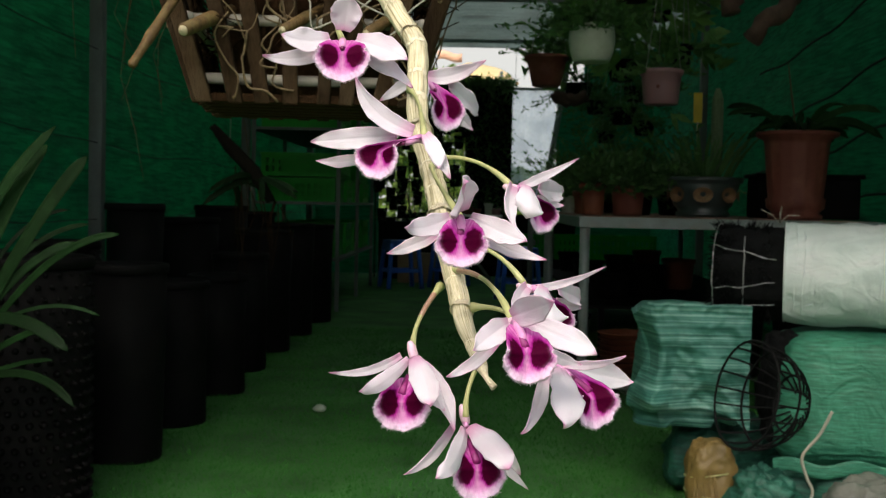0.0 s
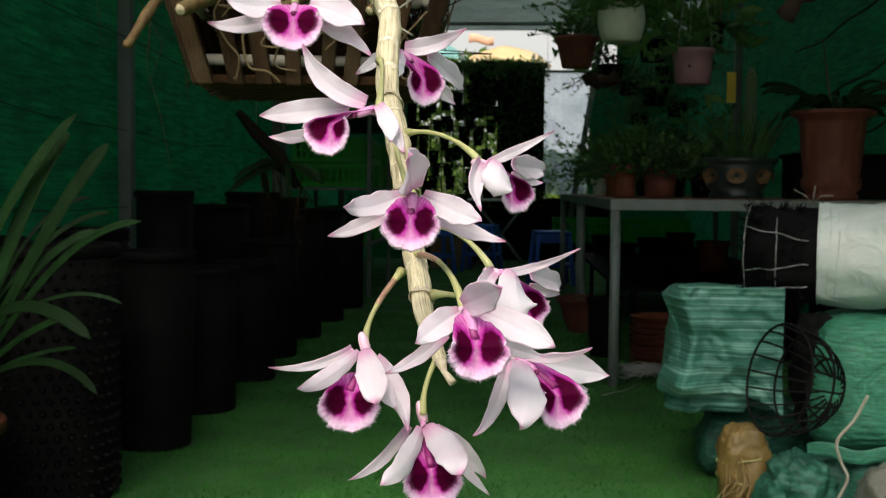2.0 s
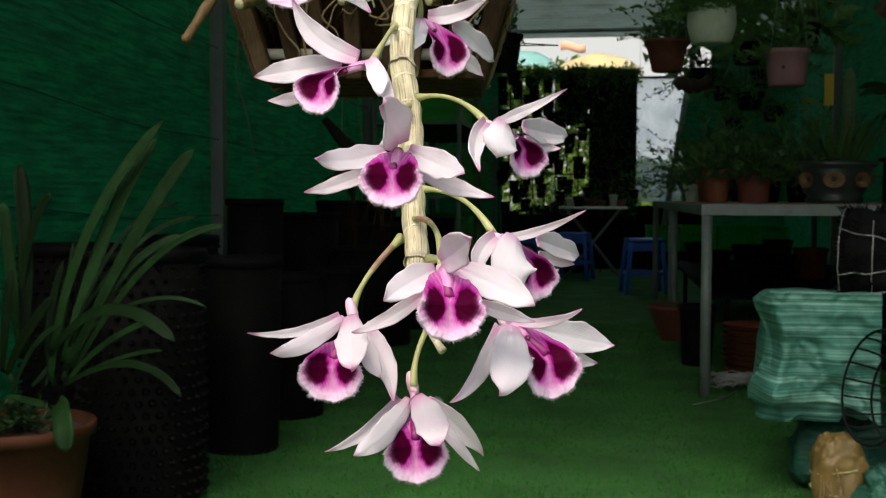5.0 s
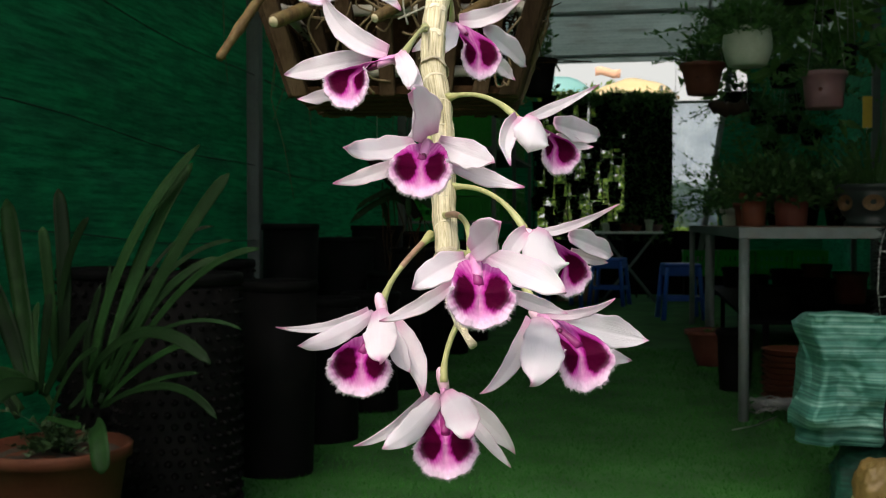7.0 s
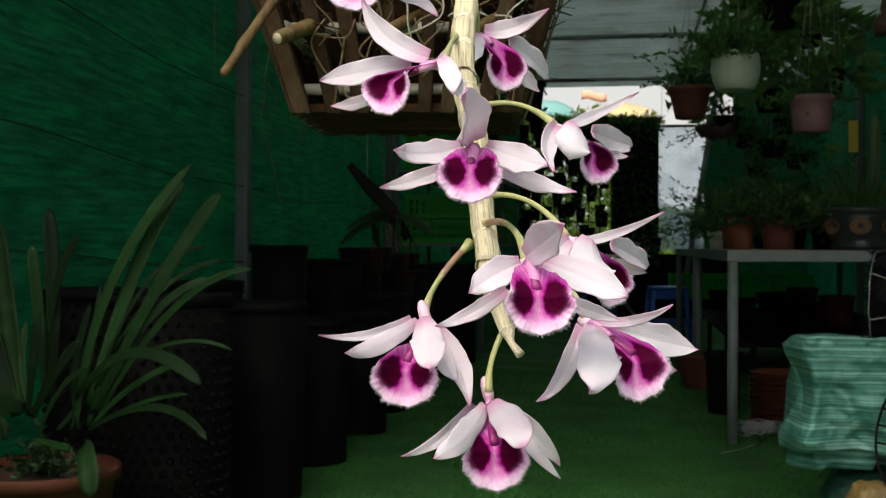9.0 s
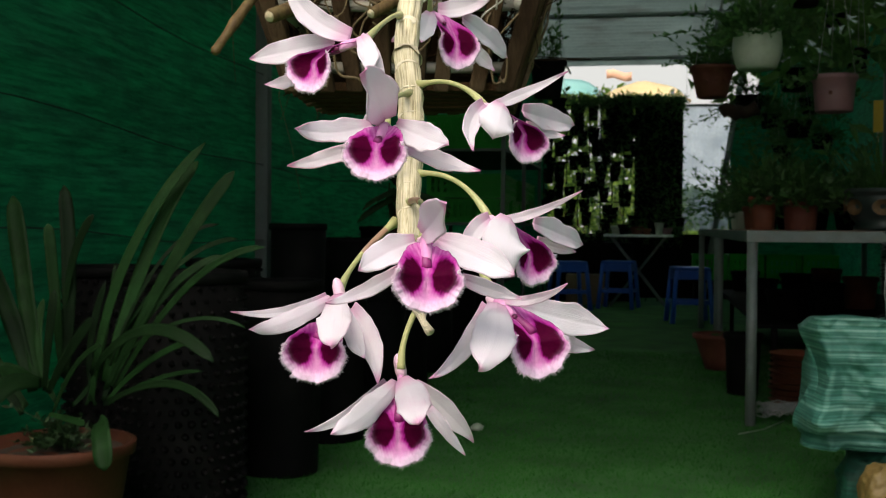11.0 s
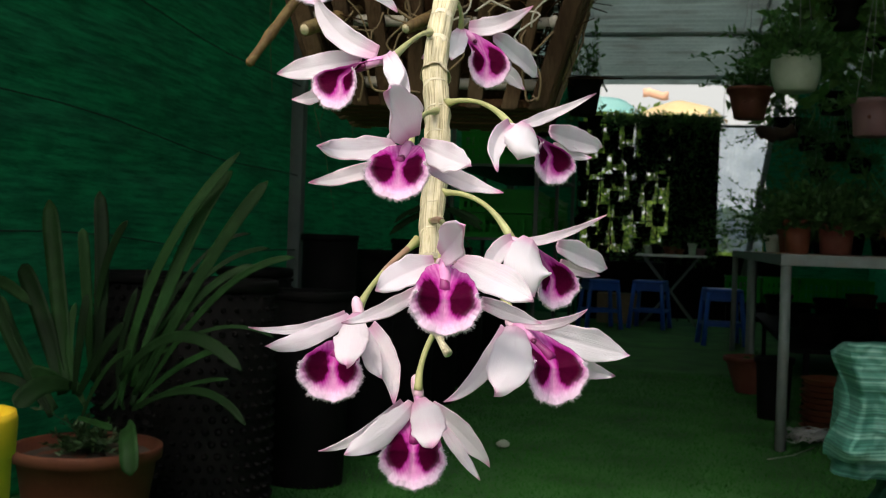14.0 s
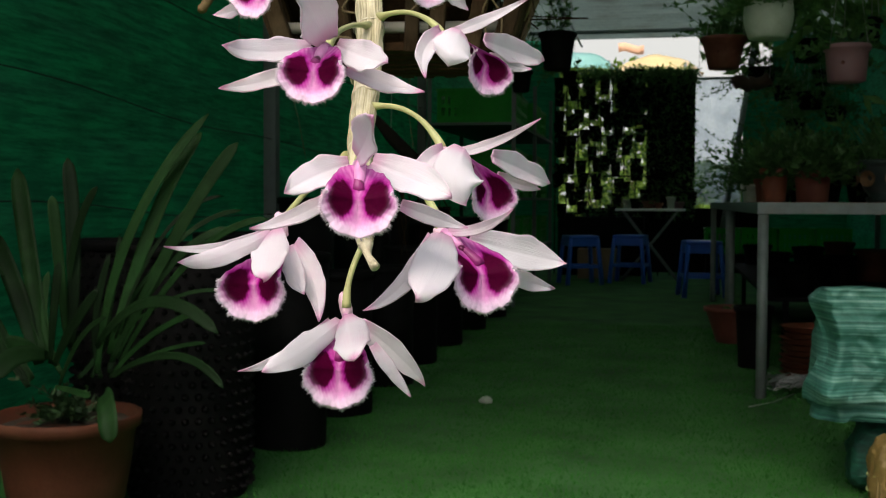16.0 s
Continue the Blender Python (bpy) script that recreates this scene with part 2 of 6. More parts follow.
M_pedicel_red = material("pedicel_reddish", (0.36, 0.24, 0.15), 0.45, dark=(0.24, 0.13, 0.09), scale=120, bump=0.1)
M_cane = material("cane", (0.60, 0.53, 0.33), 0.6, dark=(0.34, 0.29, 0.16), scale=500, fine=2500, bump=0.6, stretch=(1, 1, 0.12), spread=0.6, wear=(0.72, 0.68, 0.52), wear_scale=90)
M_cane_sheath = material("dry_sheath", (0.66, 0.60, 0.43), 0.75, dark=(0.42, 0.35, 0.21), scale=500, fine=2000, bump=0.5, spread=0.5)
M_ring = material("node_ring", (0.74, 0.69, 0.50), 0.65, dark=(0.60, 0.53, 0.35), scale=500, fine=2000, bump=0.3)
M_oldcane = material("old_cane", (0.13, 0.085, 0.028), 0.6, dark=(0.035, 0.02, 0.008), scale=200, fine=900, bump=0.4, stretch=(1, 1, 0.2), wear=(0.15, 0.13, 0.045), wear_scale=90, spec=0.2)
M_slat = material("basket_wood", (0.052, 0.034, 0.017), 0.9, dark=(0.012, 0.006, 0.003), scale=60, fine=400, bump=0.8, stretch=(1, 1, 0.15), wear=(0.070, 0.05, 0.028), wear_scale=25, by_object=0.4, spec=0.06)
M_rod = material("basket_rod", (0.30, 0.30, 0.25), 0.6, dark=(0.30, 0.27, 0.2), scale=60, bump=0.2)
M_root = material("aerial_root", (0.13, 0.09, 0.03), 0.75, dark=(0.06, 0.04, 0.02), scale=120, bump=0.3)
M_fibre = material("coir", (0.045, 0.024, 0.010), 0.95, dark=(0.014, 0.008, 0.004), scale=120, fine=700, bump=0.9, spec=0.05)
M_wire = material("tie_wire", (0.45, 0.45, 0.44), 0.4, metal=0.6, scale=90, bump=0.1)
M_net = material("shade_net", (0.033, 0.36, 0.185), 0.75, dark=(0.009, 0.10, 0.055), scale=5.0, fine=30, bump=1.0, stretch=(1, 1.0, 13.0), spread=0.36, translucent=0.58, wear=(0.012, 0.11, 0.062), wear_scale=5.5, amount=0.5)
M_turf = material("turf", (0.052, 0.225, 0.034), 0.9, dark=(0.008, 0.040, 0.008), scale=3.5, fine=260, bump=1.0, spread=0.42, wear=(0.062, 0.20, 0.055), wear_scale=2.2)
M_blade = material("turf_blade", (0.050, 0.215, 0.032), 0.95, dark=(0.018, 0.086, 0.014), scale=3, bump=0, spec=0.1)
M_black = material("black_plastic", (0.0065, 0.0062, 0.006), 0.7, dark=(0.003, 0.003, 0.003), scale=15, fine=120, bump=0.3, wear=(0.014, 0.012, 0.011), wear_scale=9, spec=0.08)
M_terra = material("terracotta_plastic", (0.21, 0.062, 0.026), 0.65, dark=(0.13, 0.036, 0.016), scale=12, fine=90, bump=0.15, wear=(0.24, 0.10, 0.055), wear_scale=9)
M_claypot = material("weathered_terracotta", (0.105, 0.033, 0.015), 0.7, dark=(0.060, 0.018, 0.008), scale=9, fine=110, bump=0.3, wear=(0.15, 0.065, 0.035), wear_scale=7, spec=0.25)
M_redclay = material("red_clay", (0.15, 0.042, 0.024), 0.7, dark=(0.12, 0.03, 0.018), scale=14, fine=120, bump=0.2, wear=(0.24, 0.10, 0.06), wear_scale=12)
M_steel = material("galvanised_pipe", (0.22, 0.255, 0.245), 0.6, metal=0.2, dark=(0.14, 0.165, 0.155), scale=20, bump=0.1, wear=(0.22, 0.2, 0.17), wear_scale=12)
M_board = material("table_board", (0.26, 0.12, 0.07), 0.7, dark=(0.14, 0.065, 0.04), scale=10, fine=80, bump=0.2)
M_roof = material("roof_sheet", (0.47, 0.54, 0.50), 0.55, metal=0.0, dark=(0.27, 0.32, 0.29), scale=2.5, fine=40, bump=0.1, wear=(0.20, 0.19, 0.17), wear_scale=3, translucent=0.7)
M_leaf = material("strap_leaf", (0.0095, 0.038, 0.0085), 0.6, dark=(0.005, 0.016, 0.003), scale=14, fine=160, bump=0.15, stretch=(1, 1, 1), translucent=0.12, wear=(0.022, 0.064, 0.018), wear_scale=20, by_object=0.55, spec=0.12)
M_foliage = material("foliage", (0.10, 0.235, 0.055), 0.5, dark=(0.035, 0.10, 0.025), scale=18, bump=0.1, translucent=0.45, by_object=0.3)
M_soil = material("potting_soil", (0.05, 0.035, 0.02), 0.9, dark=(0.02, 0.013, 0.008), scale=60, bump=1.0)
M_white = material("white_pot", (0.54, 0.58, 0.48), 0.45, dark=(0.36, 0.40, 0.30), scale=14, bump=0.1, wear=(0.33, 0.36, 0.24), wear_scale=16)
M_pink = material("pink_pot", (0.26, 0.14, 0.15), 0.55, dark=(0.22, 0.11, 0.12), scale=12, bump=0.1, wear=(0.3, 0.14, 0.14), wear_scale=16)
M_crate = material("green_crate", (0.007, 0.29, 0.016), 0.5, dark=(0.004, 0.20, 0.010), scale=14, bump=0.1, spec=0.25)
M_blue = material("blue_plastic", (0.018, 0.11, 0.52), 0.4, dark=(0.012, 0.08, 0.40), scale=14, bump=0.05)
M_yellow = material("yellow_plastic", (0.72, 0.50, 0.02), 0.45, dark=(0.6, 0.4, 0.015), scale=20, bump=0.08)



def film_material(name, tint, clear):
    """Thin cloudy plastic: partly see-through, the rest scatters light on both sides."""
    mat = bpy.data.materials.new(name)
    mat.use_nodes = True
    n, ln = mat.node_tree.nodes, mat.node_tree.links
    bsdf = n["Principled BSDF"]
    bsdf.inputs["Base Color"].default_value = (*tint, 1)
    bsdf.inputs["Roughness"].default_value = 0.3
    tr, cl, m1, m2 = (n.new("ShaderNode" + k) for k in ("BsdfTranslucent", "BsdfTransparent", "MixShader", "MixShader"))
    tr.inputs["Color"].default_value = (*tint, 1)
    cl.inputs["Color"].default_value = (*tint, 1)
    tc, noi, rng = n.new("ShaderNodeTexCoord"), n.new("ShaderNodeTexNoise"), n.new("ShaderNodeMapRange")
    noi.inputs["Scale"].default_value, noi.inputs["Detail"].default_value = 3.5, 6
    ln.new(tc.outputs["Object"], noi.inputs["Vector"])
    rng.inputs["From Min"].default_value, rng.inputs["From Max"].default_value = 0.3, 0.7
    rng.inputs["To Min"].default_value, rng.inputs["To Max"].default_value = clear - 0.25, clear + 0.25
    ln.new(noi.outputs["Fac"], rng.inputs["Value"])
    m1.inputs["Fac"].default_value = 0.8
    ln.new(bsdf.outputs["BSDF"], m1.inputs[1])
    ln.new(tr.outputs["BSDF"], m1.inputs[2])
    ln.new(rng.outputs["Result"], m2.inputs["Fac"])
    ln.new(m1.outputs["Shader"], m2.inputs[1])
    ln.new(cl.outputs["BSDF"], m2.inputs[2])
    ln.new(m2.outputs["Shader"], n["Material Output"].inputs["Surface"])
    return mat


def stem_material(name, pale, mid, dark):
    """Dry cane: lengthwise fibres along v of the UV map, pale and greyish patches."""
    mat = bpy.data.materials.new(name)
    mat.use_nodes = True
    n, ln = mat.node_tree.nodes, mat.node_tree.links
    bsdf = n["Principled BSDF"]
    bsdf.inputs["Roughness"].default_value, bsdf.inputs["Specular IOR Level"].default_value = 0.65, 0.25
    uv, tc, m1, fibre, patch, ramp, mix, bp = (n.new("ShaderNode" + k) for k in ("UVMap", "TexCoord", "Mapping", "TexNoise", "TexNoise", "ValToRGB", "Mix", "Bump"))
    m1.inputs["Scale"].default_value = (46, 14, 1)
    ln.new(uv.outputs["UV"], m1.inputs["Vector"])
    ln.new(m1.outputs["Vector"], fibre.inputs["Vector"])
    fibre.inputs["Scale"].default_value, fibre.inputs["Detail"].default_value, fibre.inputs["Distortion"].default_value = 1.0, 5, 0.6
    cr = ramp.color_ramp
    cr.elements[0].position, cr.elements[0].color = 0.30, (*dark, 1)
    cr.elements[1].position, cr.elements[1].color = 0.62, (*pale, 1)
    cr.elements.new(0.45).color = (*mid, 1)
    ln.new(fibre.outputs["Fac"], ramp.inputs["Fac"])
    patch.inputs["Scale"].default_value, patch.inputs["Detail"].default_value = 130, 4
    ln.new(tc.outputs["Object"], patch.inputs["Vector"])
    mix.data_type, mix.blend_type = "RGBA", "MULTIPLY"
    mix.inputs["Factor"].default_value = 0.5
    ln.new(ramp.outputs["Color"], mix.inputs["A"])
    pr = n.new("ShaderNodeMapRange")
    pr.inputs["From Min"].default_value, pr.inputs["From Max"].default_value, pr.inputs["To Min"].default_value, pr.inputs["To Max"].default_value = 0.3, 0.6, 0.6, 1.15
    ln.new(patch.outputs["Fac"], pr.inputs["Value"])
    ln.new(pr.outputs["Result"], mix.inputs["B"])
    ln.new(mix.outputs["Result"], bsdf.inputs["Base Color"])
    bp.inputs["Strength"].default_value, bp.inputs["Distance"].default_value = 0.7, 0.0005
    ln.new(fibre.outputs["Fac"], bp.inputs["Height"])
    ln.new(bp.outputs["Normal"], bsdf.inputs["Normal"])
    return mat


M_stem = stem_material("cane_fibres", (0.66, 0.60, 0.41), (0.54, 0.48, 0.29), (0.24, 0.20, 0.10))
# ---- the shade house ----
XL, XR, Y0, Y1, ZR = -1.85, 1.95, 0.95, 12.6, 2.62


def net_wall(name, x, y_from, y_to, z_to, sign, label):
    """A hanging net: slightly bellied, with sagging seams and gathers."""
    g = Geo()

    def fn(u, v):
        y, z = lerp(y_from, y_to, u), z_to * v
        off = 0.05 * math.sin(math.pi * v) * (0.6 + 0.4 * math.sin(y * 1.7)) + 0.020 * noise.noise((y * 1.5, z * 9, x)) + 0.012 * noise.noise((y * 5, z * 24, x))
        return Vector((x + sign * off, y, z)), Vector((-sign, 0, 0))
    g.slab(fn, 150, 110, 0.004)
    ob = part(name, g, M_net)
    tagged(ob, label, "wall", kind="structure")
    return ob


net_wall("wall_west", XL, -0.5, Y1, ZR + 0.1, -1, "green shade-net side wall with sagging folds")
net_wall("wall_east", XR, -0.5, Y1, ZR + 0.1, 1, "green shade-net side wall behind the table")

floor = Geo()
floor.sheet(lambda u, v: Vector((lerp(XL - 0.1, XR + 0.1, u), lerp(-1.0, Y1 + 0.3, v), 0.004 * noise.noise((u * 9, v * 25, 0)))), 40, 120)
tagged(part("floor", floor, M_turf), "green artificial turf floor with worn streaks", "floor", kind="structure")

ground = Geo().box((120, 120, 0.2), (0, 0, -0.12))
M_ground = material("concrete_ground", (0.33, 0.32, 0.29), 0.85, dark=(0.22, 0.21, 0.19), scale=1.5, fine=40, bump=0.3)
tagged(part("ground", ground, M_ground), "grey concrete ground outside", "ground", kind="structure")

roof = Geo()


def roof_fn(u, v):
    y = lerp(Y0, Y1 - 0.05, v)
    return Vector((lerp(XL - 0.2, XR + 0.2, u), y, ZR + 0.012 * math.sin(y * 2 * math.pi / 0.18))), Vector((0, 0, 1))


roof.slab(roof_fn, 6, 520, 0.006)
tagged(part("ceiling", roof, M_roof), "grey corrugated roofing sheets", "ceiling", kind="structure")

# short turf blades where the floor comes nearest
rnd = random.Random(31)
blades = Geo()
bv, bf = [], []
for k in range(60000):
    x, y = rnd.uniform(-1.3, 1.3), 2.0 + 5.0 * rnd.random() ** 1.3
    a, ln = rnd.uniform(0, 6.28), rnd.uniform(0.008, 0.016)
    dx, dy = 0.0022 * math.cos(a), 0.0022 * math.sin(a)
    lx, ly = rnd.gauss(0, 0.006), rnd.gauss(0, 0.006)
    n = len(bv)
    bv += [(x - dx, y - dy, 0.0), (x + dx, y + dy, 0.0), (x + lx, y + ly, ln)]
    bf.append((n, n + 1, n + 2))
blades.v, blades.f = bv, bf
tagged(part("turf_grass", blades, M_blade), "short green plastic turf blades", "turf", kind="stuff")


# ---- shared shapes ----
def leaf_blade(start, tip, bow, width, seed, fold=0.25, nv=20, twist=0.5):
    """A strap leaf: keeled, tapering, bent along its length."""
    start, tip = Vector(start), Vector(tip)
    ctrl = (start + tip) / 2 + Vector(bow)
    rnd = random.Random(seed)
    ph = rnd.uniform(0, 6)
    g = Geo()
    prof = table_of([0, 0.1, 0.4, 0.82, 0.93, 0.975, 1], [0.5, 0.66, 0.94, 1.0, 0.86, 0.55, 0.12])

    def fn(u, v):
        x = 2 * u - 1
        p = start * (1 - v) ** 2 + ctrl * 2 * v * (1 - v) + tip * v * v
        t = ((ctrl - start) * (1 - v) + (tip - ctrl) * v).normalized()
        side = t.cross(Vector((0.25, -0.9, 0.35)))
        side = side.normalized() if side.length > 1e-3 else t.orthogonal().normalized()
        nrm = side.cross(t)
        tw = twist * math.sin(v * 2 + ph)
        side, nrm = side * math.cos(tw) + nrm * math.sin(tw), nrm * math.cos(tw) - side * math.sin(tw)
        w = width / 2 * prof(v)
        return p + side * x * w + nrm * (fold * w * (x * x - 0.3)), nrm
    return g.slab(fn, 4, nv, 0.0012)


def sprig(g, p, d, length, width, rnd):
    """One small folded leaf added to g."""
    d = d.normalized()
    s = d.cross(Vector((rnd.gauss(0, 1), rnd.gauss(0, 1), rnd.gauss(0, 1))))
    s = s.normalized() if s.length > 1e-3 else d.orthogonal().normalized()
    n = s.cross(d) * width * 0.3
    a, b = p + d * length * 0.45 + s * width / 2 + n, p + d * length * 0.45 - s * width / 2 + n
    g.add([p, a, p + d * length, b, p + d * length * 0.5], [(0, 1, 4), (1, 2, 4), (2, 3, 4), (3, 0, 4)])


def bush(radius, count, leaf, seed, up=0.5, squash=1.0, hang=0.0):
    """An uneven clump of small leaves round the origin, some on trailing shoots."""
    rnd, g = random.Random(seed), Geo()
    for _ in range(max(3, count // 14)):
        d = Vector((rnd.gauss(0, 1), rnd.gauss(0, 1), abs(rnd.gauss(0, 1)) * up + 0.1 - hang)).normalized()
        ln = radius * rnd.uniform(0.45, 1.1)
        bend = Vector((rnd.gauss(0, 0.3), rnd.gauss(0, 0.3), -rnd.uniform(0, 0.5) - hang))
        pts = [d * ln * s + bend * ln * s * s for s in (0, 0.3, 0.6, 0.85, 1)]
        pts = [Vector((p.x, p.y, p.z * squash)) for p in pts]
        g.tube(pts, [0.0025, 0.002, 0.0015, 0.001, 0.0006], 3)
        for _ in range(14):
            s = rnd.uniform(0.2, 1)
            p = d * ln * s + bend * ln * s * s
            p = Vector((p.x, p.y, p.z * squash))
            sprig(g, p, d + Vector((rnd.gauss(0, 0.7), rnd.gauss(0, 0.7), rnd.gauss(0, 0.5))), leaf * rnd.uniform(0.6, 1.4), leaf * rnd.uniform(0.3, 0.5), rnd)
    return g


def pot_profile(r_top, r_base, h, rim, wall=0.005):
    return [(r_base * 0.9, 0.0), (r_base, 0.004), (lerp(r_base, r_top, 0.5), h * 0.5), (lerp(r_base, r_top, 0.86), h - rim), (r_top + 0.006, h - rim + 0.003), (r_top + 0.008, h - 0.004), (r_top + 0.004, h), (r_top - wall, h - 0.004), (r_top - wall - 0.004, h - rim)]


def pot(name, at, r_top, r_base, h, mat, label, category="pot", rim=0.03, group="", segs=36, soil=True, body_name="body"):
    root = thing(name, at, label, category, group)
    part(body_name, Geo().lathe(pot_profile(r_top, r_base, h, rim)[:-1] + [(r_top - 0.012, h - rim * 0.8)], segs), mat, root)
    if soil:
        rs = r_top - 0.014
        g = Geo().sheet(lambda u, v: Vector((rs * v * math.cos(6.2832 * u), rs * v * math.sin(6.2832 * u), h - rim * 0.75 + 0.012 * noise.noise((u * 9, v * 9, h)))), 24, 6)
        part("soil", g, M_soil, root)
    return root


# ---- posts and pipes of the house ----
def post(name, x, y, h=ZR, r=0.03, label="grey steel post of the shade house"):
    root = thing(name, (x, y, 0), label, "post", kind="structure")
    part("shaft", sharp_tube(r, h), M_postpaint, root)
    part("foot_plate", Geo().box((0.12, 0.12, 0.008), (0, 0, 0.004), bevel=0.002), M_postpaint, root)


def sharp_tube(r, h):
    g = Geo()
    g.box((2 * r, 2 * r, h), (0, 0, h / 2), bevel=0.004)
    return g


M_postpaint = material("post_paint", (0.13, 0.155, 0.145), 0.6, metal=0.1, dark=(0.07, 0.085, 0.08), scale=8, bump=0.1, wear=(0.1, 0.09, 0.08), wear_scale=5)
for y in (1.75, 4.9, 8.15, 11.4):
    post("post_west", XL + 0.08, y)
for y in (3.2, 9.25):
    post("post_east", XR - 0.09, y)


M_rafter = material("rafter_paint", (0.30, 0.34, 0.32), 0.6, dark=(0.2, 0.23, 0.22), scale=6, bump=0.1, wear=(0.16, 0.13, 0.10), wear_scale=5)


def beam(name, a, b, r, label):
    ob = part(name, Geo().tube([a, b], r, 10), M_rafter)
    tagged(ob, label, "beam", kind="structure")


for y in (2.2, 4.6, 7.0, 9.4, 11.8):
    beam("rafter", (XL, y, ZR - 0.05), (XR, y, ZR - 0.05), 0.022, "grey steel roof pipe")
for x in (-0.9, 0.55):
    beam("purlin", (x, 0.6, ZR - 0.085), (x, Y1, ZR - 0.085), 0.012, "thin steel hanging pipe under the roof")

# dark cords that hold the nets
M_cord = material("dark_cord", (0.008, 0.030, 0.020), 0.8, dark=(0.01, 0.008, 0.006), scale=30, bump=0)


def cord(name, x, z0, z1, y0, y1, sag, label, r=0.006):
    pts = []
    for k in range(40):
        s = k / 39
        pts.append((x, lerp(y0, y1, s), lerp(z0, z1, s) - sag * math.sin(math.pi * s) + 0.012 * math.sin(s * 40) + 0.02 * math.sin(s * 13)))
    tagged(part(name, Geo().tube(pts, r, 6), M_cord), label, "cord", kind="structure")


cord("cord_west", XL + 0.09, 1.62, 1.50, 0.8, 12.3, 0.10, "dark cord along the net", 0.0026)
cord("cord_west", XL + 0.09, 1.18, 1.02, 0.8, 12.3, 0.06, "dark cord along the net", 0.0026)
cord("cord_west", XL + 0.09, 0.78, 0.74, 0.8, 12.3, 0.05, "dark cord along the net", 0.0026)
for z, dz in ((1.05, 0.55), (1.35, 0.6), (1.72, 0.55), (0.8, 0.35)):
    cord("cord_east", XR - 0.07, z + dz, z, 1.2, 7.5, 0.05, "black cable drooping along the net", 0.007)


# ---- black containers along the west net ----
def air_pot(r, h, studs):
    root = thing("black_container", (0, 0, 0), "tall black plastic nursery container standing on the turf", "container", "black containers")
    body = [(r * 0.93, 0), (r * 0.95, 0.01), (r * 0.97, h * 0.5), (r, h - 0.03), (r + 0.008, h - 0.028), (r + 0.008, h - 0.004), (r + 0.002, h), (r - 0.008, h - 0.004), (r - 0.012, h - 0.12)]
    part("body", Geo().lathe(body[:4] + [(r - 0.012, h - 0.03)], 30, wobble=lambda a, z: 0.004 * math.sin(3 * a + z * 8)), M_black, root)
    part("rim", Geo().lathe([(r - 0.006, h - 0.03)] + body[4:8] + [(r - 0.012, h - 0.03)], 30), M_black, root)
    part("soil", Geo().sheet(lambda u, v: Vector(((r - 0.012) * v * math.cos(6.2832 * u), (r - 0.012) * v * math.sin(6.2832 * u), h - 0.028 + 0.006 * noise.noise((u * 9, v * 9, h)))), 18, 4), M_soil, root)
    if studs:
        g = Geo()
        rows, cols = int(h / 0.032), int(2 * math.pi * r / 0.034)
        for j in range(rows):
            for i in range(cols):
                a = 2 * math.pi * (i + 0.5 * (j % 2)) / cols
                c = Vector((math.cos(a), math.sin(a), 0))
                g.tube([c * (r * 0.95) + Vector((0, 0, 0.03 + j * 0.031)), c * (r * 0.95 + 0.016) + Vector((0, 0, 0.03 + j * 0.031))], [0.011, 0.004], 6)
        part("studs", g, M_black, root)
    return root


CONTAINERS = [(-1.20, 2.72, 0.165, 0.66, 1), (-1.13, 3.32, 0.125, 0.61, 0), (-1.12, 3.86, 0.115, 0.52, 0), (-1.12, 4.52, 0.12, 0.50, 0), (-1.16, 5.15, 0.13, 0.56, 0),
              (-1.18, 5.85, 0.15, 0.66, 0), (-1.17, 6.6, 0.15, 0.68, 0), (-1.15, 7.35, 0.15, 0.66, 0), (-1.54, 3.0, 0.14, 0.66, 1), (-1.5, 3.75, 0.13, 0.66, 1),
              (-1.50, 4.6, 0.12, 0.79, 0), (-1.5, 5.5, 0.15, 0.72, 0), (-1.52, 6.3, 0.15, 0.78, 0), (-1.5, 7.1, 0.15, 0.74, 0)]
for x, y, r, h, studs in CONTAINERS:
    air_pot(r, h, studs).matrix_world = pose(x, y, 0, 0, 0, (x * 977 + y * 313) % 360)

# ---- strap-leaved plant in a terracotta pot ----
plant = pot("potted_plant", (-1.31, 2.3, 0.0), 0.162, 0.115, 0.285, M_claypot, "strap-leaved green plant in a terracotta-coloured pot", "potted plant", rim=0.032, segs=48, body_name="pot")
straps = [0]


def strap(base, mid, tip, width):
    """One strap leaf of the plant, through its middle."""
    straps[0] += 1
    base, mid, tip = Vector(base), Vector(mid), Vector(tip)
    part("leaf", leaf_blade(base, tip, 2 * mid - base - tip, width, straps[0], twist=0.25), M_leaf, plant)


strap((0.078, 0.000, 0.378), (0.163, 0.000, 0.698), (0.330, 0.050, 0.968), 0.026)
strap((0.110, 0.000, 0.424), (0.213, 0.030, 0.743), (0.300, 0.080, 0.928), 0.034)
strap((0.125, 0.000, 0.416), (0.284, 0.000, 0.711), (0.412, 0.020, 0.902), 0.031)
strap((0.123, 0.000, 0.460), (0.233, 0.030, 0.700), (0.352, 0.080, 0.783), 0.010)
strap((0.135, 0.000, 0.408), (0.323, -0.020, 0.649), (0.497, -0.020, 0.734), 0.016)
strap((0.111, 0.000, 0.406), (0.250, 0.000, 0.619), (0.386, 0.020, 0.713), 0.019)
strap((0.118, 0.000, 0.477), (0.253, 0.050, 0.678), (0.390, 0.100, 0.751), 0.012)
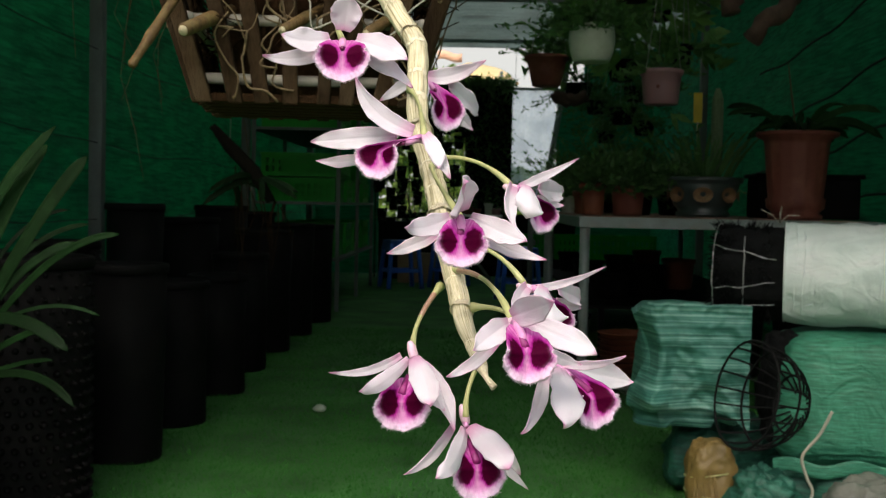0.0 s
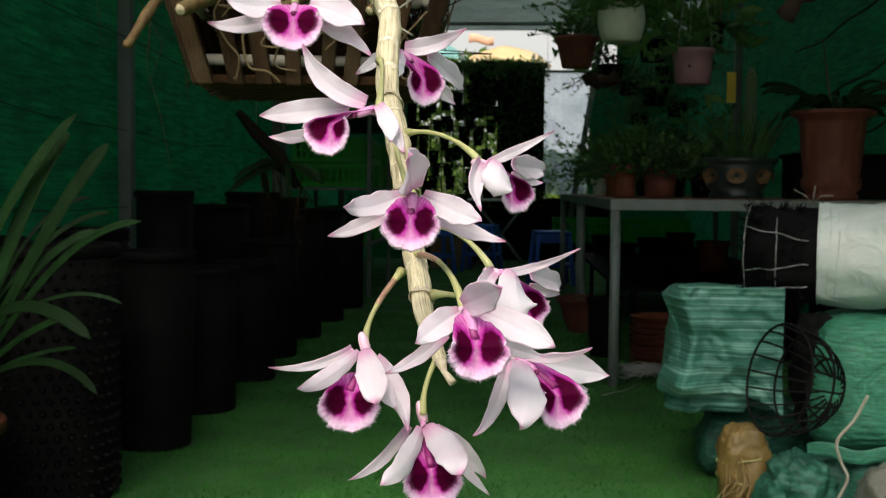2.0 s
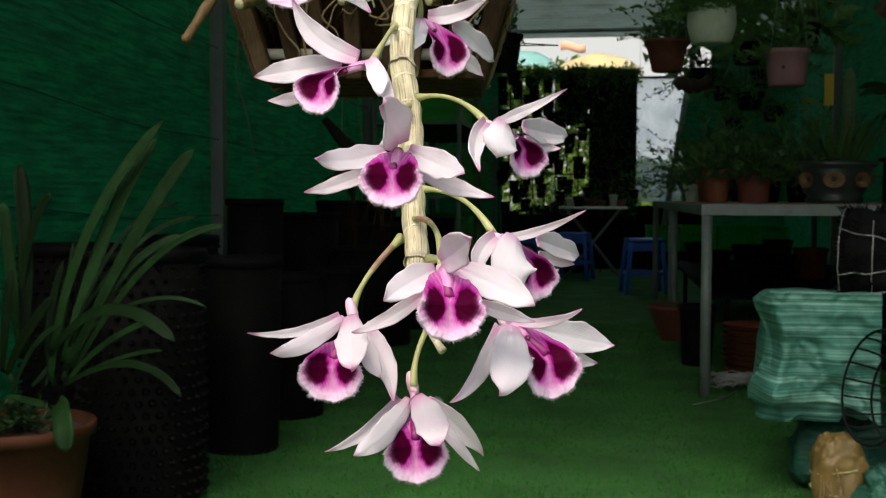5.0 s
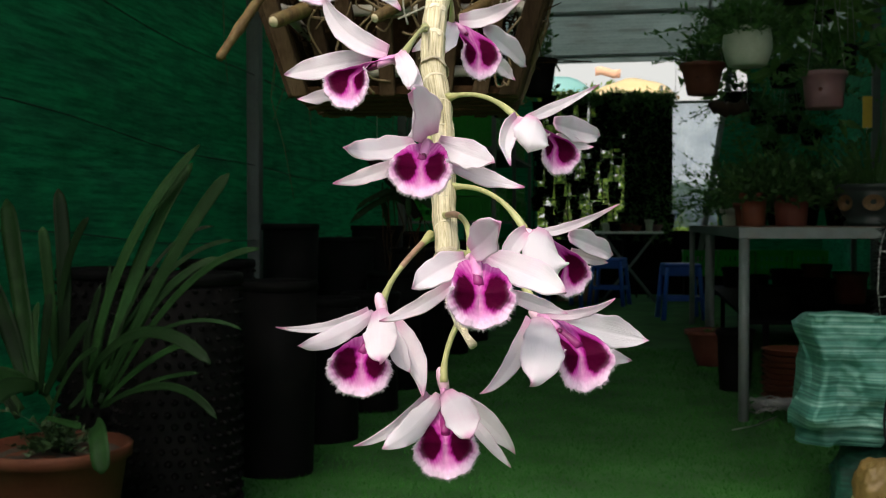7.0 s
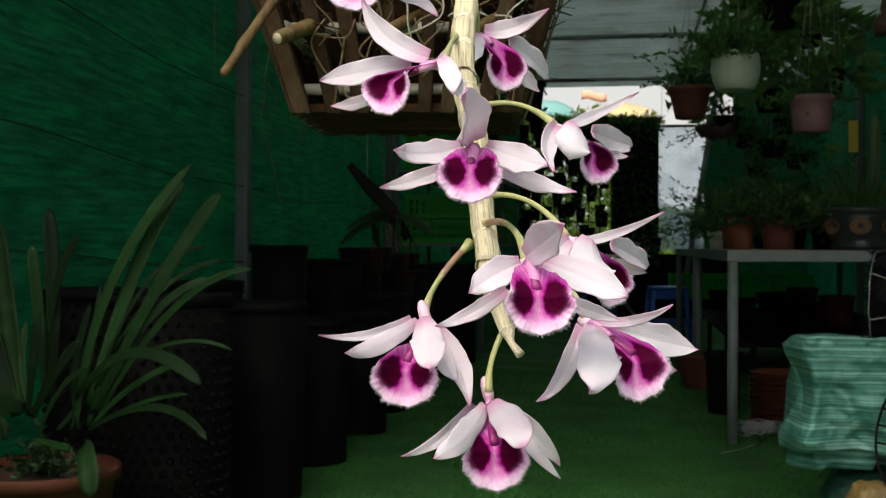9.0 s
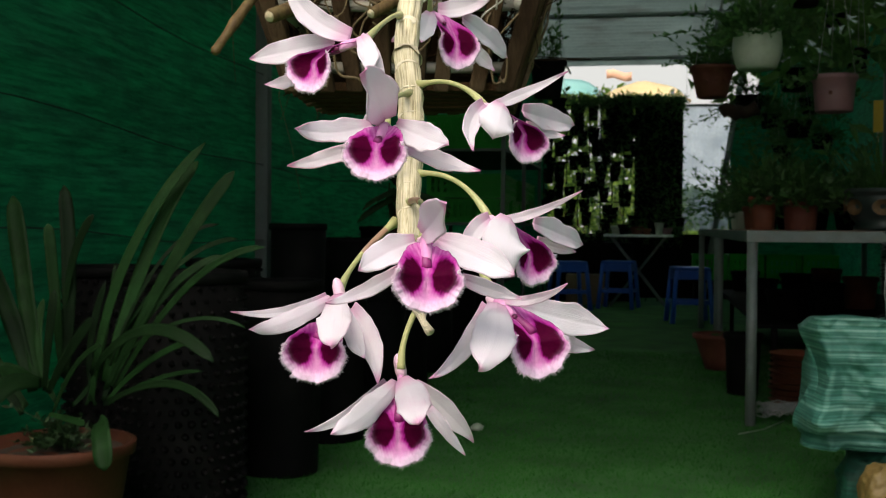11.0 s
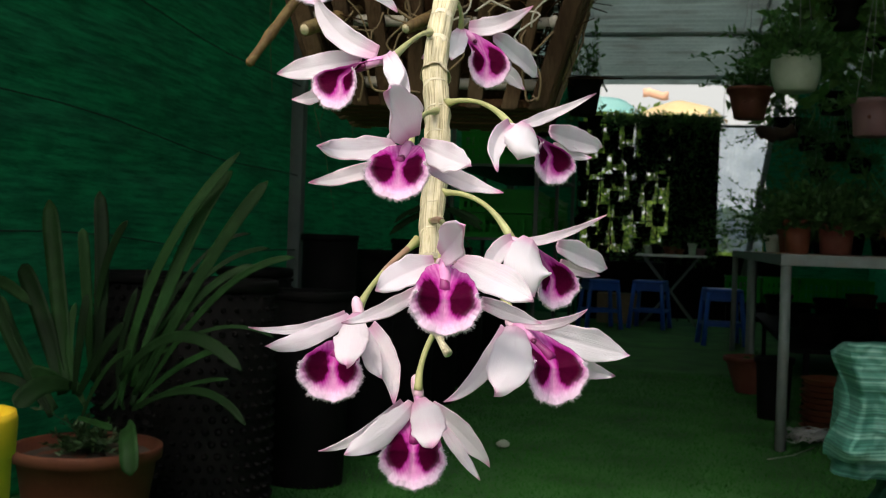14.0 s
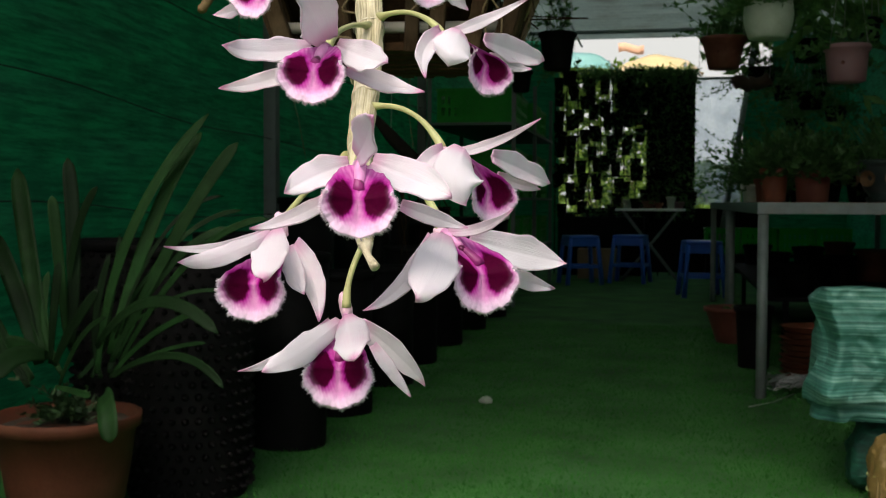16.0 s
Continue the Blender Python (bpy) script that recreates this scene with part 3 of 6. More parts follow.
strap((0.087, -0.020, 0.442), (0.263, -0.100, 0.554), (0.447, -0.180, 0.501), 0.029)
strap((0.118, -0.020, 0.374), (0.321, -0.120, 0.443), (0.467, -0.200, 0.392), 0.018)
strap((0.127, -0.060, 0.346), (0.187, -0.160, 0.342), (0.216, -0.200, 0.269), 0.044)
strap((0.014, 0.000, 0.435), (0.022, 0.000, 0.675), (-0.008, 0.030, 0.870), 0.034)
strap((0.003, 0.000, 0.453), (-0.005, -0.020, 0.656), (-0.019, -0.020, 0.782), 0.026)
strap((0.009, 0.000, 0.568), (0.047, -0.020, 0.711), (0.099, -0.030, 0.803), 0.019)
strap((-0.072, 0.030, 0.400), (-0.135, 0.080, 0.620), (-0.213, 0.150, 0.850), 0.047)
strap((-0.086, 0.030, 0.390), (-0.167, 0.060, 0.574), (-0.264, 0.120, 0.687), 0.046)
strap((-0.117, 0.000, 0.365), (-0.256, 0.000, 0.627), (-0.120, -0.050, 0.602), 0.029)
strap((-0.105, 0.030, 0.352), (-0.230, 0.060, 0.488), (-0.314, 0.100, 0.612), 0.040)
strap((-0.021, -0.030, 0.402), (0.002, -0.050, 0.528), (0.016, -0.050, 0.634), 0.021)
strap((-0.011, -0.030, 0.398), (0.045, -0.050, 0.487), (0.116, -0.060, 0.577), 0.022)
strap((-0.019, -0.050, 0.422), (-0.048, -0.120, 0.429), (-0.070, -0.180, 0.390), 0.047)
strap((-0.047, -0.020, 0.416), (-0.078, -0.050, 0.445), (-0.104, -0.080, 0.454), 0.033)
strap((0.133, 0.000, 0.469), (0.307, -0.020, 0.567), (0.462, -0.040, 0.558), 0.009)
strap((0.117, 0.000, 0.371), (0.238, -0.020, 0.434), (0.361, -0.040, 0.461), 0.010)
strap((0.117, 0.000, 0.380), (0.227, -0.020, 0.476), (0.354, -0.040, 0.532), 0.014)
strap((0.088, 0.000, 0.369), (0.074, 0.000, 0.492), (0.112, 0.000, 0.652), 0.016)
strap((0.064, 0.000, 0.368), (0.093, 0.020, 0.491), (0.116, 0.040, 0.695), 0.013)
strap((0.030, 0.000, 0.366), (0.094, 0.020, 0.456), (0.169, 0.030, 0.618), 0.015)
strap((-0.006, -0.020, 0.349), (0.065, -0.050, 0.462), (0.145, -0.080, 0.516), 0.014)
strap((-0.096, 0.000, 0.340), (-0.158, 0.000, 0.407), (-0.259, 0.000, 0.428), 0.024)
strap((0.002, -0.050, 0.354), (0.079, -0.100, 0.354), (0.134, -0.130, 0.351), 0.015)
strap((0.107, 0.000, 0.380), (0.140, 0.020, 0.494), (0.184, 0.040, 0.600), 0.020)
strap((-0.009, 0.000, 0.372), (-0.076, 0.040, 0.480), (-0.089, 0.080, 0.604), 0.021)
M_weed = material("weeds", (0.030, 0.080, 0.018), 0.6, dark=(0.012, 0.036, 0.008), scale=30, bump=0.1, translucent=0.3)
weeds = bush(0.11, 620, 0.018, 3, up=1.0)
weeds.v = [(x * 1.15, y * 1.15, z + 0.275) for x, y, z in weeds.v]
part("undergrowth", weeds, M_weed, plant, "small leafy weeds on the soil")

# yellow bin beside the plant
binn = thing("yellow_bin", (-1.24, 1.72, 0), "yellow plastic bin with a thick rim", "bin")
part("body", Geo().lathe([(0.084, 0), (0.09, 0.01), (0.1, 0.37), (0.106, 0.374), (0.109, 0.435), (0.105, 0.45), (0.094, 0.445), (0.09, 0.35)], 40), M_yellow, binn)

# ---- metal table ----
TX0, TX1, TY0, TY1, TZ = 0.403, 1.62, 4.48, 8.82, 0.775
table = thing("long_table", (TX0, TY0, 0), "long steel-framed plant table with brown board top", "table")


def tpart(name, size, at, mat, bevel=0.003):
    part(name, Geo().box(size, (at[0] - TX0, at[1] - TY0, at[2]), bevel=bevel), mat, table, smooth=False)


tpart("tabletop", (TX1 - TX0 - 0.01, TY1 - TY0 - 0.01, 0.014), ((TX0 + TX1) / 2, (TY0 + TY1) / 2, TZ - 0.007), M_board)
for y in (TY0, TY1):
    tpart("end_rail", (TX1 - TX0 + 0.03, 0.03, 0.045), ((TX0 + TX1) / 2, y, TZ - 0.024), M_steel)
for x in (TX0, TX1):
    tpart("side_rail", (0.03, TY1 - TY0 - 0.034, 0.045), (x, (TY0 + TY1) / 2, TZ - 0.024), M_steel)
for x in (TX0 + 0.01, TX1):
    for y in (TY0 + 0.01, 6.55, 6.75, TY1 - 0.01):
        part("leg", Geo().tube([(x - TX0, y - TY0, 0.0), (x - TX0, y - TY0, TZ - 0.046)], 0.021, 16), M_steel, table)

# crates under the table


def slotted(g, length, h, t, c, rot):
    """One moulded panel with two rows of upright slots."""
    n = max(3, int(length / 0.05))
    xs, zs = [-length / 2], [0.0, h * 0.22, h * 0.46, h * 0.56, h * 0.80, h]
    for k in range(n):
        a = (k + 0.5) / n * (length - 0.05) - (length - 0.05) / 2
        xs += [a - 0.013, a + 0.013]
    xs.append(length / 2)
    solid = lambda i, j: 0 <= i < len(xs) - 1 and 0 <= j < 5 and not (i % 2 == 1 and j in (1, 3))
    w, m = len(xs), len(xs) * len(zs)
    verts = [c + rot @ Vector((x, y, z)) for y in (-t / 2, t / 2) for z in zs for x in xs]
    f = []
    for j in range(5):
        for i in range(w - 1):
            if not solid(i, j):
                continue
            a, b, d, e = j * w + i, j * w + i + 1, (j + 1) * w + i + 1, (j + 1) * w + i
            f += [(a, b, d, e), (m + e, m + d, m + b, m + a)]
            for di, dj, p, q in ((0, -1, a, b), (1, 0, b, d), (0, 1, d, e), (-1, 0, e, a)):
                if not solid(i + di, j + dj):
                    f.append((q, p, m + p, m + q))
    g.add(verts, f)


def crate(size, at, rz=0, group="green crates"):
    """A slotted plastic crate."""
    w, d, h = size
    root = thing("green_crate", pose(*at, 0, 0, rz), "bright green slotted plastic crate", "crate", group)
    t = 0.006
    part("floor_panel", Geo().box((w - 0.02, d - 0.02, t), (0, 0, t / 2)), M_crate, root, smooth=False)
    for sx, sy, length in ((0, -1, w), (0, 1, w), (-1, 0, d), (1, 0, d)):
        g = Geo()
        rot = Matrix.Rotation(0 if sx == 0 else math.pi / 2, 3, "Z")
        c = Vector((sx * (w / 2 - t), sy * (d / 2 - t), 0))
        slotted(g, length - (0 if sx == 0 else 2.2 * t), h, t, c, rot)
        part("side_panel", g, M_crate, root, smooth=False)
    for y in (-d / 2, d / 2):
        part("rim", Geo().box((w + 0.014, 0.016, 0.014), (0, y, h)), M_crate, root, smooth=False)
    for x in (-w / 2, w / 2):
        part("rim", Geo().box((0.016, d - 0.02, 0.014), (x, 0, h)), M_crate, root, smooth=False)
    return root


shelf_u = thing("low_shelf", (TX0, TY0, 0), "dark steel shelf under the table holding pots", "shelf")
part("board", Geo().box((TX1 - TX0 - 0.1, TY1 - TY0 - 1.2, 0.02), ((TX1 - TX0) / 2 + 0.09, (TY1 - TY0) / 2 + 0.5, 0.30)), M_black, shelf_u, smooth=False)
for x in (0.22, TX1 - TX0 - 0.06):
    for y in (1.15, 2.55, TY1 - TY0 - 0.35):
        part("support", Geo().box((0.03, 0.03, 0.29), (x, y, 0.145), bevel=0.003), M_black, shelf_u, smooth=False)
# Added bench and crates stand in for a lit green strip at the far end.
bench = thing("low_bench", (1.14, 11.5, 0), "added low black bench at the far end carrying crates", "bench")
part("top", Geo().box((1.46, 0.36, 0.03), (0, 0, 0.245), bevel=0.004), M_black, bench, smooth=False)
for x in (-0.66, 0, 0.66):
    part("leg", Geo().box((0.05, 0.32, 0.23), (x, 0, 0.115), bevel=0.003), M_black, bench, smooth=False)
for k in range(4):
    crate((0.34, 0.30, 0.25), (0.61 + 0.355 * k, 11.48 + 0.02 * math.sin(k * 2.1), 0.262), 2 * math.sin(k))

# dark pots stored below
pot("black_pot", (0.45, 5.33, 0.0), 0.085, 0.07, 0.29, M_black, "tall black nursery pot beside the table leg", "pot", group="black pots", segs=24)
for k in range(3):
    pot("black_pot", (0.95 + 0.3 * k, 5.3 + 0.05 * (k % 2), 0.0), 0.14, 0.11, 0.30 + 0.04 * (k % 3), M_black, "black plastic nursery pot stored under the table", "pot", group="black pots", segs=24)
for k in range(7):
    pot("black_pot", (0.72 + 0.26 * (k % 3), 6.0 + 0.42 * k, 0.311), 0.10, 0.085, 0.15 + 0.02 * (k % 3), (M_black, M_black, M_redclay)[k % 3], ("black plastic pot on the shelf under the table", "black plastic pot on the shelf under the table", "old red clay pot on the shelf under the table")[k % 3], "pot", group="stored pots", segs=24)


# ---- pots on the table ----
TT = TZ + 0.001


def planted(name, at, r_top, r_base, h, mat, label, leaf, count, radius, seed, foliage=None, **kw):
    root = pot(name, at, r_top, r_base, h, mat, label, "potted plant", body_name="pot", **kw)
    g = bush(radius, count, leaf, seed, up=1.1)
    g.v = [(x, y, z + h - 0.02) for x, y, z in g.v]
    part("foliage", g, foliage or M_foliage, root)
    return root


planted("potted_plant", (0.54, 5.85, TT), 0.055, 0.045, 0.12, M_terra, "small terracotta pot with trailing red-flowered greenery", 0.025, 240, 0.11, 11)
planted("potted_plant", (0.525, 5.27, TT), 0.060, 0.052, 0.155, M_terra, "bushy green plant in a terracotta-coloured pot", 0.04, 1100, 0.27, 12)
planted("potted_plant", (0.687, 5.22, TT), 0.078, 0.068, 0.140, M_redclay, "bushy green plant in a wide terracotta pot", 0.04, 1300, 0.30, 13)
planted("potted_plant", (0.85, 5.95, TT), 0.08, 0.06, 0.15, M_black, "leafy plant in a black pot behind others", 0.045, 1000, 0.36, 14)
planted("potted_plant", (0.50, 6.35, TT), 0.045, 0.036, 0.10, M_white, "small white pot with greenery", 0.025, 200, 0.11, 15)
planted("potted_plant", (1.04, 5.95, TT), 0.10, 0.08, 0.16, M_black, "leafy plant in a black pot behind others", 0.055, 1000, 0.4, 16)
for k in range(5):
    planted("potted_plant", (0.66 + 0.22 * (k % 3), 6.9 + 0.4 * k, TT), 0.08, 0.06, 0.14, (M_terra, M_black, M_redclay)[k % 3], "bushy green plant in a small pot", 0.036, 1500, 0.55, 20 + k)

# glazed bonsai bowl with medallions
M_bowl = material("dark_glaze", (0.040, 0.058, 0.050), 0.35, dark=(0.022, 0.034, 0.030), scale=20, bump=0.1)
M_medal = material("carved_medallion", (0.24, 0.14, 0.055), 0.6, dark=(0.09, 0.055, 0.028), scale=60, fine=200, bump=0.8)
bowl = thing("bonsai_bowl", (1.055, 5.27, TT), "dark glazed bowl with carved ochre medallions, planted with grass", "potted plant")
part("bowl", Geo().lathe([(0.125, 0.0), (0.13, 0.02), (0.115, 0.03), (0.14, 0.06), (0.168, 0.15), (0.165, 0.16), (0.188, 0.168), (0.19, 0.188), (0.172, 0.19), (0.165, 0.165)], 48), M_bowl, bowl)
for k in range(8):
    a = -math.pi / 2 - 0.2 + k * math.pi / 4
    g = Geo()
    d, s = Vector((math.cos(a), math.sin(a), 0)), Vector((-math.sin(a), math.cos(a), 0))
    g.sheet(lambda u, v: d * (0.149 + 0.028 * ((v - 0.5) * 2 * 0.5 + 0.25) + 0.005 * (1 - (2 * v - 1) ** 2)) + s * (math.cos(6.2832 * u) * 0.047 * v) + Vector((0, 0, 0.105 + math.sin(6.2832 * u) * 0.036 * v)), 20, 5)
    part("medallion", g, M_medal, bowl, "carved ochre medallion")
g = Geo()
rnd = random.Random(5)
for n in range(60):
    a, ln = rnd.uniform(0, 6.28), rnd.uniform(0.14, 0.34)
    b = Vector((math.cos(a), math.sin(a), 0)) * rnd.uniform(0, 0.13) + Vector((0, 0, 0.17))
    q = leaf_blade(b, b + Vector((math.cos(a) * ln * 0.5, math.sin(a) * ln * 0.5, ln * 0.75)), (0, 0, 0.05), 0.009, n, nv=6)
    g.add(q.v, q.f)
part("grass", g, M_foliage, bowl)
# cactus and a yellow tag near it
M_cactus = material("cactus_skin", (0.15, 0.21, 0.11), 0.6, dark=(0.07, 0.12, 0.05), scale=40, bump=0.2)
cac = thing("cactus", (1.19, 5.62, TT), "tall ribbed green cactus in a dark pot", "cactus")
part("pot", Geo().lathe(pot_profile(0.07, 0.055, 0.13, 0.02)[:-1], 24), M_black, cac)
part("stem", Geo().lathe([(0.022, 0.1), (0.026, 0.2), (0.028, 0.45), (0.026, 0.60), (0.010, 0.658)], 32, flute=0.14, flutes=8), M_cactus, cac)
tag = thing("yellow_sticky_trap", (1.205, 6.2, TT), "yellow sticky insect trap on a stick", "insect trap")
part("stick", Geo().tube([(0, 0, 0), (0, 0, 0.53)], 0.004, 6), M_cane, tag)
part("card", Geo().box((0.05, 0.003, 0.17), (0, 0, 0.61), bevel=0.001), M_yellow, tag, smooth=False)

# large fluted red pot with arching leaves
big = thing("fluted_pot", (1.396, 4.92, TT), "tall red fluted pot with an arching fern-like plant", "potted plant")
part("pot", Geo().lathe([(0.115, 0.0), (0.118, 0.02), (0.10, 0.03), (0.125, 0.05), (0.128, 0.09), (0.118, 0.10), (0.125, 0.16), (0.14, 0.33), (0.145, 0.355), (0.178, 0.372), (0.18, 0.388), (0.165, 0.392), (0.14, 0.36)], 64, flute=0.018, flutes=16), M_redclay, big)
for k in range(3):
    a = k * 2.094 + 0.5
    part("foot", Geo().box((0.05, 0.05, 0.012), (0.09 * math.cos(a), 0.09 * math.sin(a), 0.006), bevel=0.003), M_redclay, big, smooth=False)
rnd = random.Random(9)
for n in range(22):
    a, ln = n * 2.4, rnd.uniform(0.22, 0.42)
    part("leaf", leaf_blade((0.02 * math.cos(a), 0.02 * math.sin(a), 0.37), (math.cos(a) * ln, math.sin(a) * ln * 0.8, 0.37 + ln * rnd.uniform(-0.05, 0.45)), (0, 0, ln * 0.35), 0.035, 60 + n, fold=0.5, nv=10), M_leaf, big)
part("flower_spike", Geo().tube([(0, 0, 0.36), (-0.03, 0, 0.55), (-0.05, 0, 0.70)], [0.003, 0.004, 0.002], 6), M_root, big, "dry yellowish spike")
trough = thing("black_trough", (1.60, 5.5, TT), "black plastic planting trough", "trough")
part("body", Geo().box((0.5, 0.24, 0.2), (0, 0, 0.1), bevel=0.012), M_black, trough)
part("rim", Geo().box((0.53, 0.27, 0.02), (0, 0, 0.21), bevel=0.006), M_black, trough)


# ---- hanging pots ----
def hanging(name, at, r_top, r_base, h, mat, label, leaf, count, radius, seed, hang=0.2, holes=0, foliage=None, bulge=0.0):
    root = thing(name, at, label, "hanging pot", "hanging pots")
    prof = pot_profile(r_top, r_base, h, 0.025)[:-1] + [(r_top - 0.012, h - 0.03)]
    if bulge:
        prof = [(r_base, 0), (r_base + 0.012, 0.006)] + [(lerp(r_base + 0.012, r_top, t) + bulge * math.sin(math.pi * t), h * lerp(0.04, 0.95, t)) for t in (0.15, 0.3, 0.45, 0.6, 0.75, 0.9)] + [(r_top, h * 0.95), (r_top + 0.003, h), (r_top - 0.008, h), (r_top - 0.012, h - 0.03)]
    part("pot", Geo().lathe(prof, 40), mat, root)
    for k in range(3):
        a = k * 2.094 + seed
        top = ZR - at[2]
        part("wire", Geo().tube([(r_top * math.cos(a), r_top * math.sin(a), h - 0.01), (0.25 * r_top * math.cos(a), 0.25 * r_top * math.sin(a), min(h + 0.4, top - 0.02)), (0, 0, top)], 0.0016, 5), M_wire, root)
    for k in range(holes):
        a = -1.9 + 0.45 * k
        d = Vector((math.cos(a), math.sin(a), 0))
        rr = lerp(r_base, r_top, 0.5)
        part("drain_hole", Geo().tube([d * (rr - 0.004) + Vector((0, 0, h * 0.48)), d * (rr + 0.0015) + Vector((0, 0, h * 0.48))], 0.008, 12), M_redclay, root)
    g = bush(radius, count, leaf, seed, up=0.9, hang=hang)
    g.v = [(x, y, z + h - 0.01) for x, y, z in g.v]
    part("foliage", g, foliage or M_foliage, root)
    return root


hanging("hanging_pot", (0.305, 5.55, 1.42), 0.105, 0.072, 0.155, M_redclay, "red clay hanging pot with holes and grassy plant", 0.034, 520, 0.26, 31, -0.25, holes=4)
hanging("hanging_pot", (0.412, 4.4, 1.395), 0.088, 0.062, 0.148, M_white, "round white hanging pot with trailing green fern", 0.032, 2000, 0.23, 32, 0.08, bulge=0.012)
hanging("hanging_pot", (0.745, 4.7, 1.258), 0.086, 0.074, 0.15, M_pink, "faded pink hanging pot with leaves", 0.04, 300, 0.24, 33, 0.2, holes=1)
hanging("hanging_pot", (0.865, 4.9, 1.445), 0.045, 0.038, 0.10, M_black, "small black hanging pot with broad leaves", 0.075, 170, 0.20, 34, 0.35)
hanging("hanging_pot", (0.66, 5.0, 1.75), 0.08, 0.06, 0.12, M_black, "black hanging pot with long drooping leaves", 0.11, 420, 0.30, 35, 0.5)
hanging("hanging_pot", (0.85, 5.5, 1.75), 0.08, 0.06, 0.12, M_black, "black hanging pot with long drooping leaves", 0.11, 380, 0.31, 36, 0.5)
hanging("hanging_pot", (0.62, 7.2, 1.5), 0.09, 0.07, 0.12, M_black, "black hanging pot with dense foliage", 0.035, 520, 0.30, 37, 0.4)
hanging("hanging_pot", (0.8, 6.4, 1.55), 0.09, 0.07, 0.12, M_black, "black hanging pot with dense foliage", 0.035, 640, 0.34, 38, 0.4)
hanging("hanging_pot", (1.0, 9.3, 1.6), 0.09, 0.07, 0.12, M_black, "black hanging pot with dense foliage", 0.05, 420, 0.4, 39, 0.4)
hanging("hanging_pot", (-0.50, 5.53, 1.43), 0.09, 0.066, 0.185, M_black, "black hanging pot with a thin-leaved orchid", 0.04, 170, 0.30, 40, -0.5)
hanging("hanging_pot", (-0.78, 6.3, 1.40), 0.062, 0.045, 0.125, M_black, "black hanging pot with a thin-leaved orchid", 0.04, 150, 0.25, 41, -0.3)
hanging("hanging_pot", (-0.73, 9.0, 1.72), 0.058, 0.045, 0.115, M_black, "small black hanging pot with an orchid", 0.05, 150, 0.3, 42, 0.0)
hanging("hanging_pot", (0.70, 6.9, 1.9), 0.09, 0.07, 0.12, M_black, "black hanging pot with long drooping leaves", 0.12, 420, 0.45, 43, 0.5)

for k in range(6):
    hanging("hanging_pot", (1.02 + 0.17 * (k % 3), 8.0 + 0.6 * k, 1.42 + 0.22 * (k % 2)), 0.09, 0.07, 0.12, M_black, "black hanging pot with dense foliage", 0.04, 480, 0.34, 130 + k, 0.35)
# Lighter than the other foliage: front light on these leaves is in the colour.
M_strap = material("lit_drooping_leaf", (0.17, 0.34, 0.08), 0.5, dark=(0.08, 0.18, 0.04), scale=16, bump=0.1, translucent=0.45)
for ob in bpy.data.objects:
    if ob.parent and "long drooping" in ob.parent.get("label", "") and ob.name.startswith("foliage"):
        ob.data.materials[0] = M_strap
M_bark = material("bark_log", (0.085, 0.045, 0.028), 0.9, dark=(0.03, 0.016, 0.01), scale=30, fine=200, bump=1.0)


def hung_log(at, tilt, length, r, seed):
    root = thing("hung_log", pose(*at, 0, tilt, 15), "weathered wood log hung up for growing orchids", "log", "hung logs")
    rnd = random.Random(seed)
    pts = [(0.012 * rnd.gauss(0, 1), 0.012 * rnd.gauss(0, 1), length * (k / 8 - 0.5)) for k in range(9)]
    part("log", Geo().tube(pts, [r * rnd.uniform(0.85, 1.1) for _ in pts], 14), M_bark, root)
    inv = root.matrix_world.to_3x3().inverted()
    part("wire", Geo().tube([pts[-1], Vector(pts[-1]) + inv @ Vector((0, 0, ZR - 0.09 - at[2]))], 0.0016, 5), M_wire, root)


hung_log((1.035, 4.0, 1.525), 50, 0.24, 0.036, 1)
hung_log((0.915, 4.05, 1.635), 35, 0.20, 0.038, 2)
hung_log((0.51, 6.5, 1.455), 86, 0.20, 0.038, 3)

# a mounted orchid with dangling roots near the west side
M_mount = material("fern_root", (0.014, 0.012, 0.008), 0.95, dark=(0.005, 0.004, 0.003), scale=90, bump=0.8, spec=0.05)
mount = thing("mounted_orchid", (-0.83, 3.6, 0.93), "dark fern-root mount with dangling dry roots and small leaves", "mounted orchid")
part("mount", Geo().tube([(0.10, 0, -0.12), (0.04, 0, -0.02), (-0.04, 0, 0.06), (-0.10, 0, 0.13)], [0.014, 0.024, 0.022, 0.012], 12), M_mount, mount)
part("wire", Geo().tube([(-0.04, 0, 0.06), (-0.02, 0, ZR - 0.93)], 0.0016, 5), M_wire, mount)
rnd = random.Random(21)
for n in range(12):
    x0 = rnd.uniform(-0.02, 0.14)
    ln = rnd.uniform(0.12, 0.34)
    part("root", Geo().tube([(x0, 0.02 * rnd.gauss(0, 1), -x0 * 0.9 - 0.02), (x0 + 0.02 * rnd.gauss(0, 1), 0.02, -0.1 - ln * 0.4), (x0 + 0.035 * rnd.gauss(0, 1), 0.02, -0.1 - ln)], [0.0022, 0.0018, 0.0008], 5), M_fibre, mount)
for n in range(9):
    a = rnd.uniform(0, 6.28)
    part("leaf", leaf_blade((rnd.uniform(-0.05, 0.1), 0, -0.05), (0.16 * math.cos(a) + 0.03, 0.12 * math.sin(a), -0.16 + 0.1 * rnd.random()), (0, 0, 0.05), 0.022, 80 + n, nv=8), M_leaf, mount)

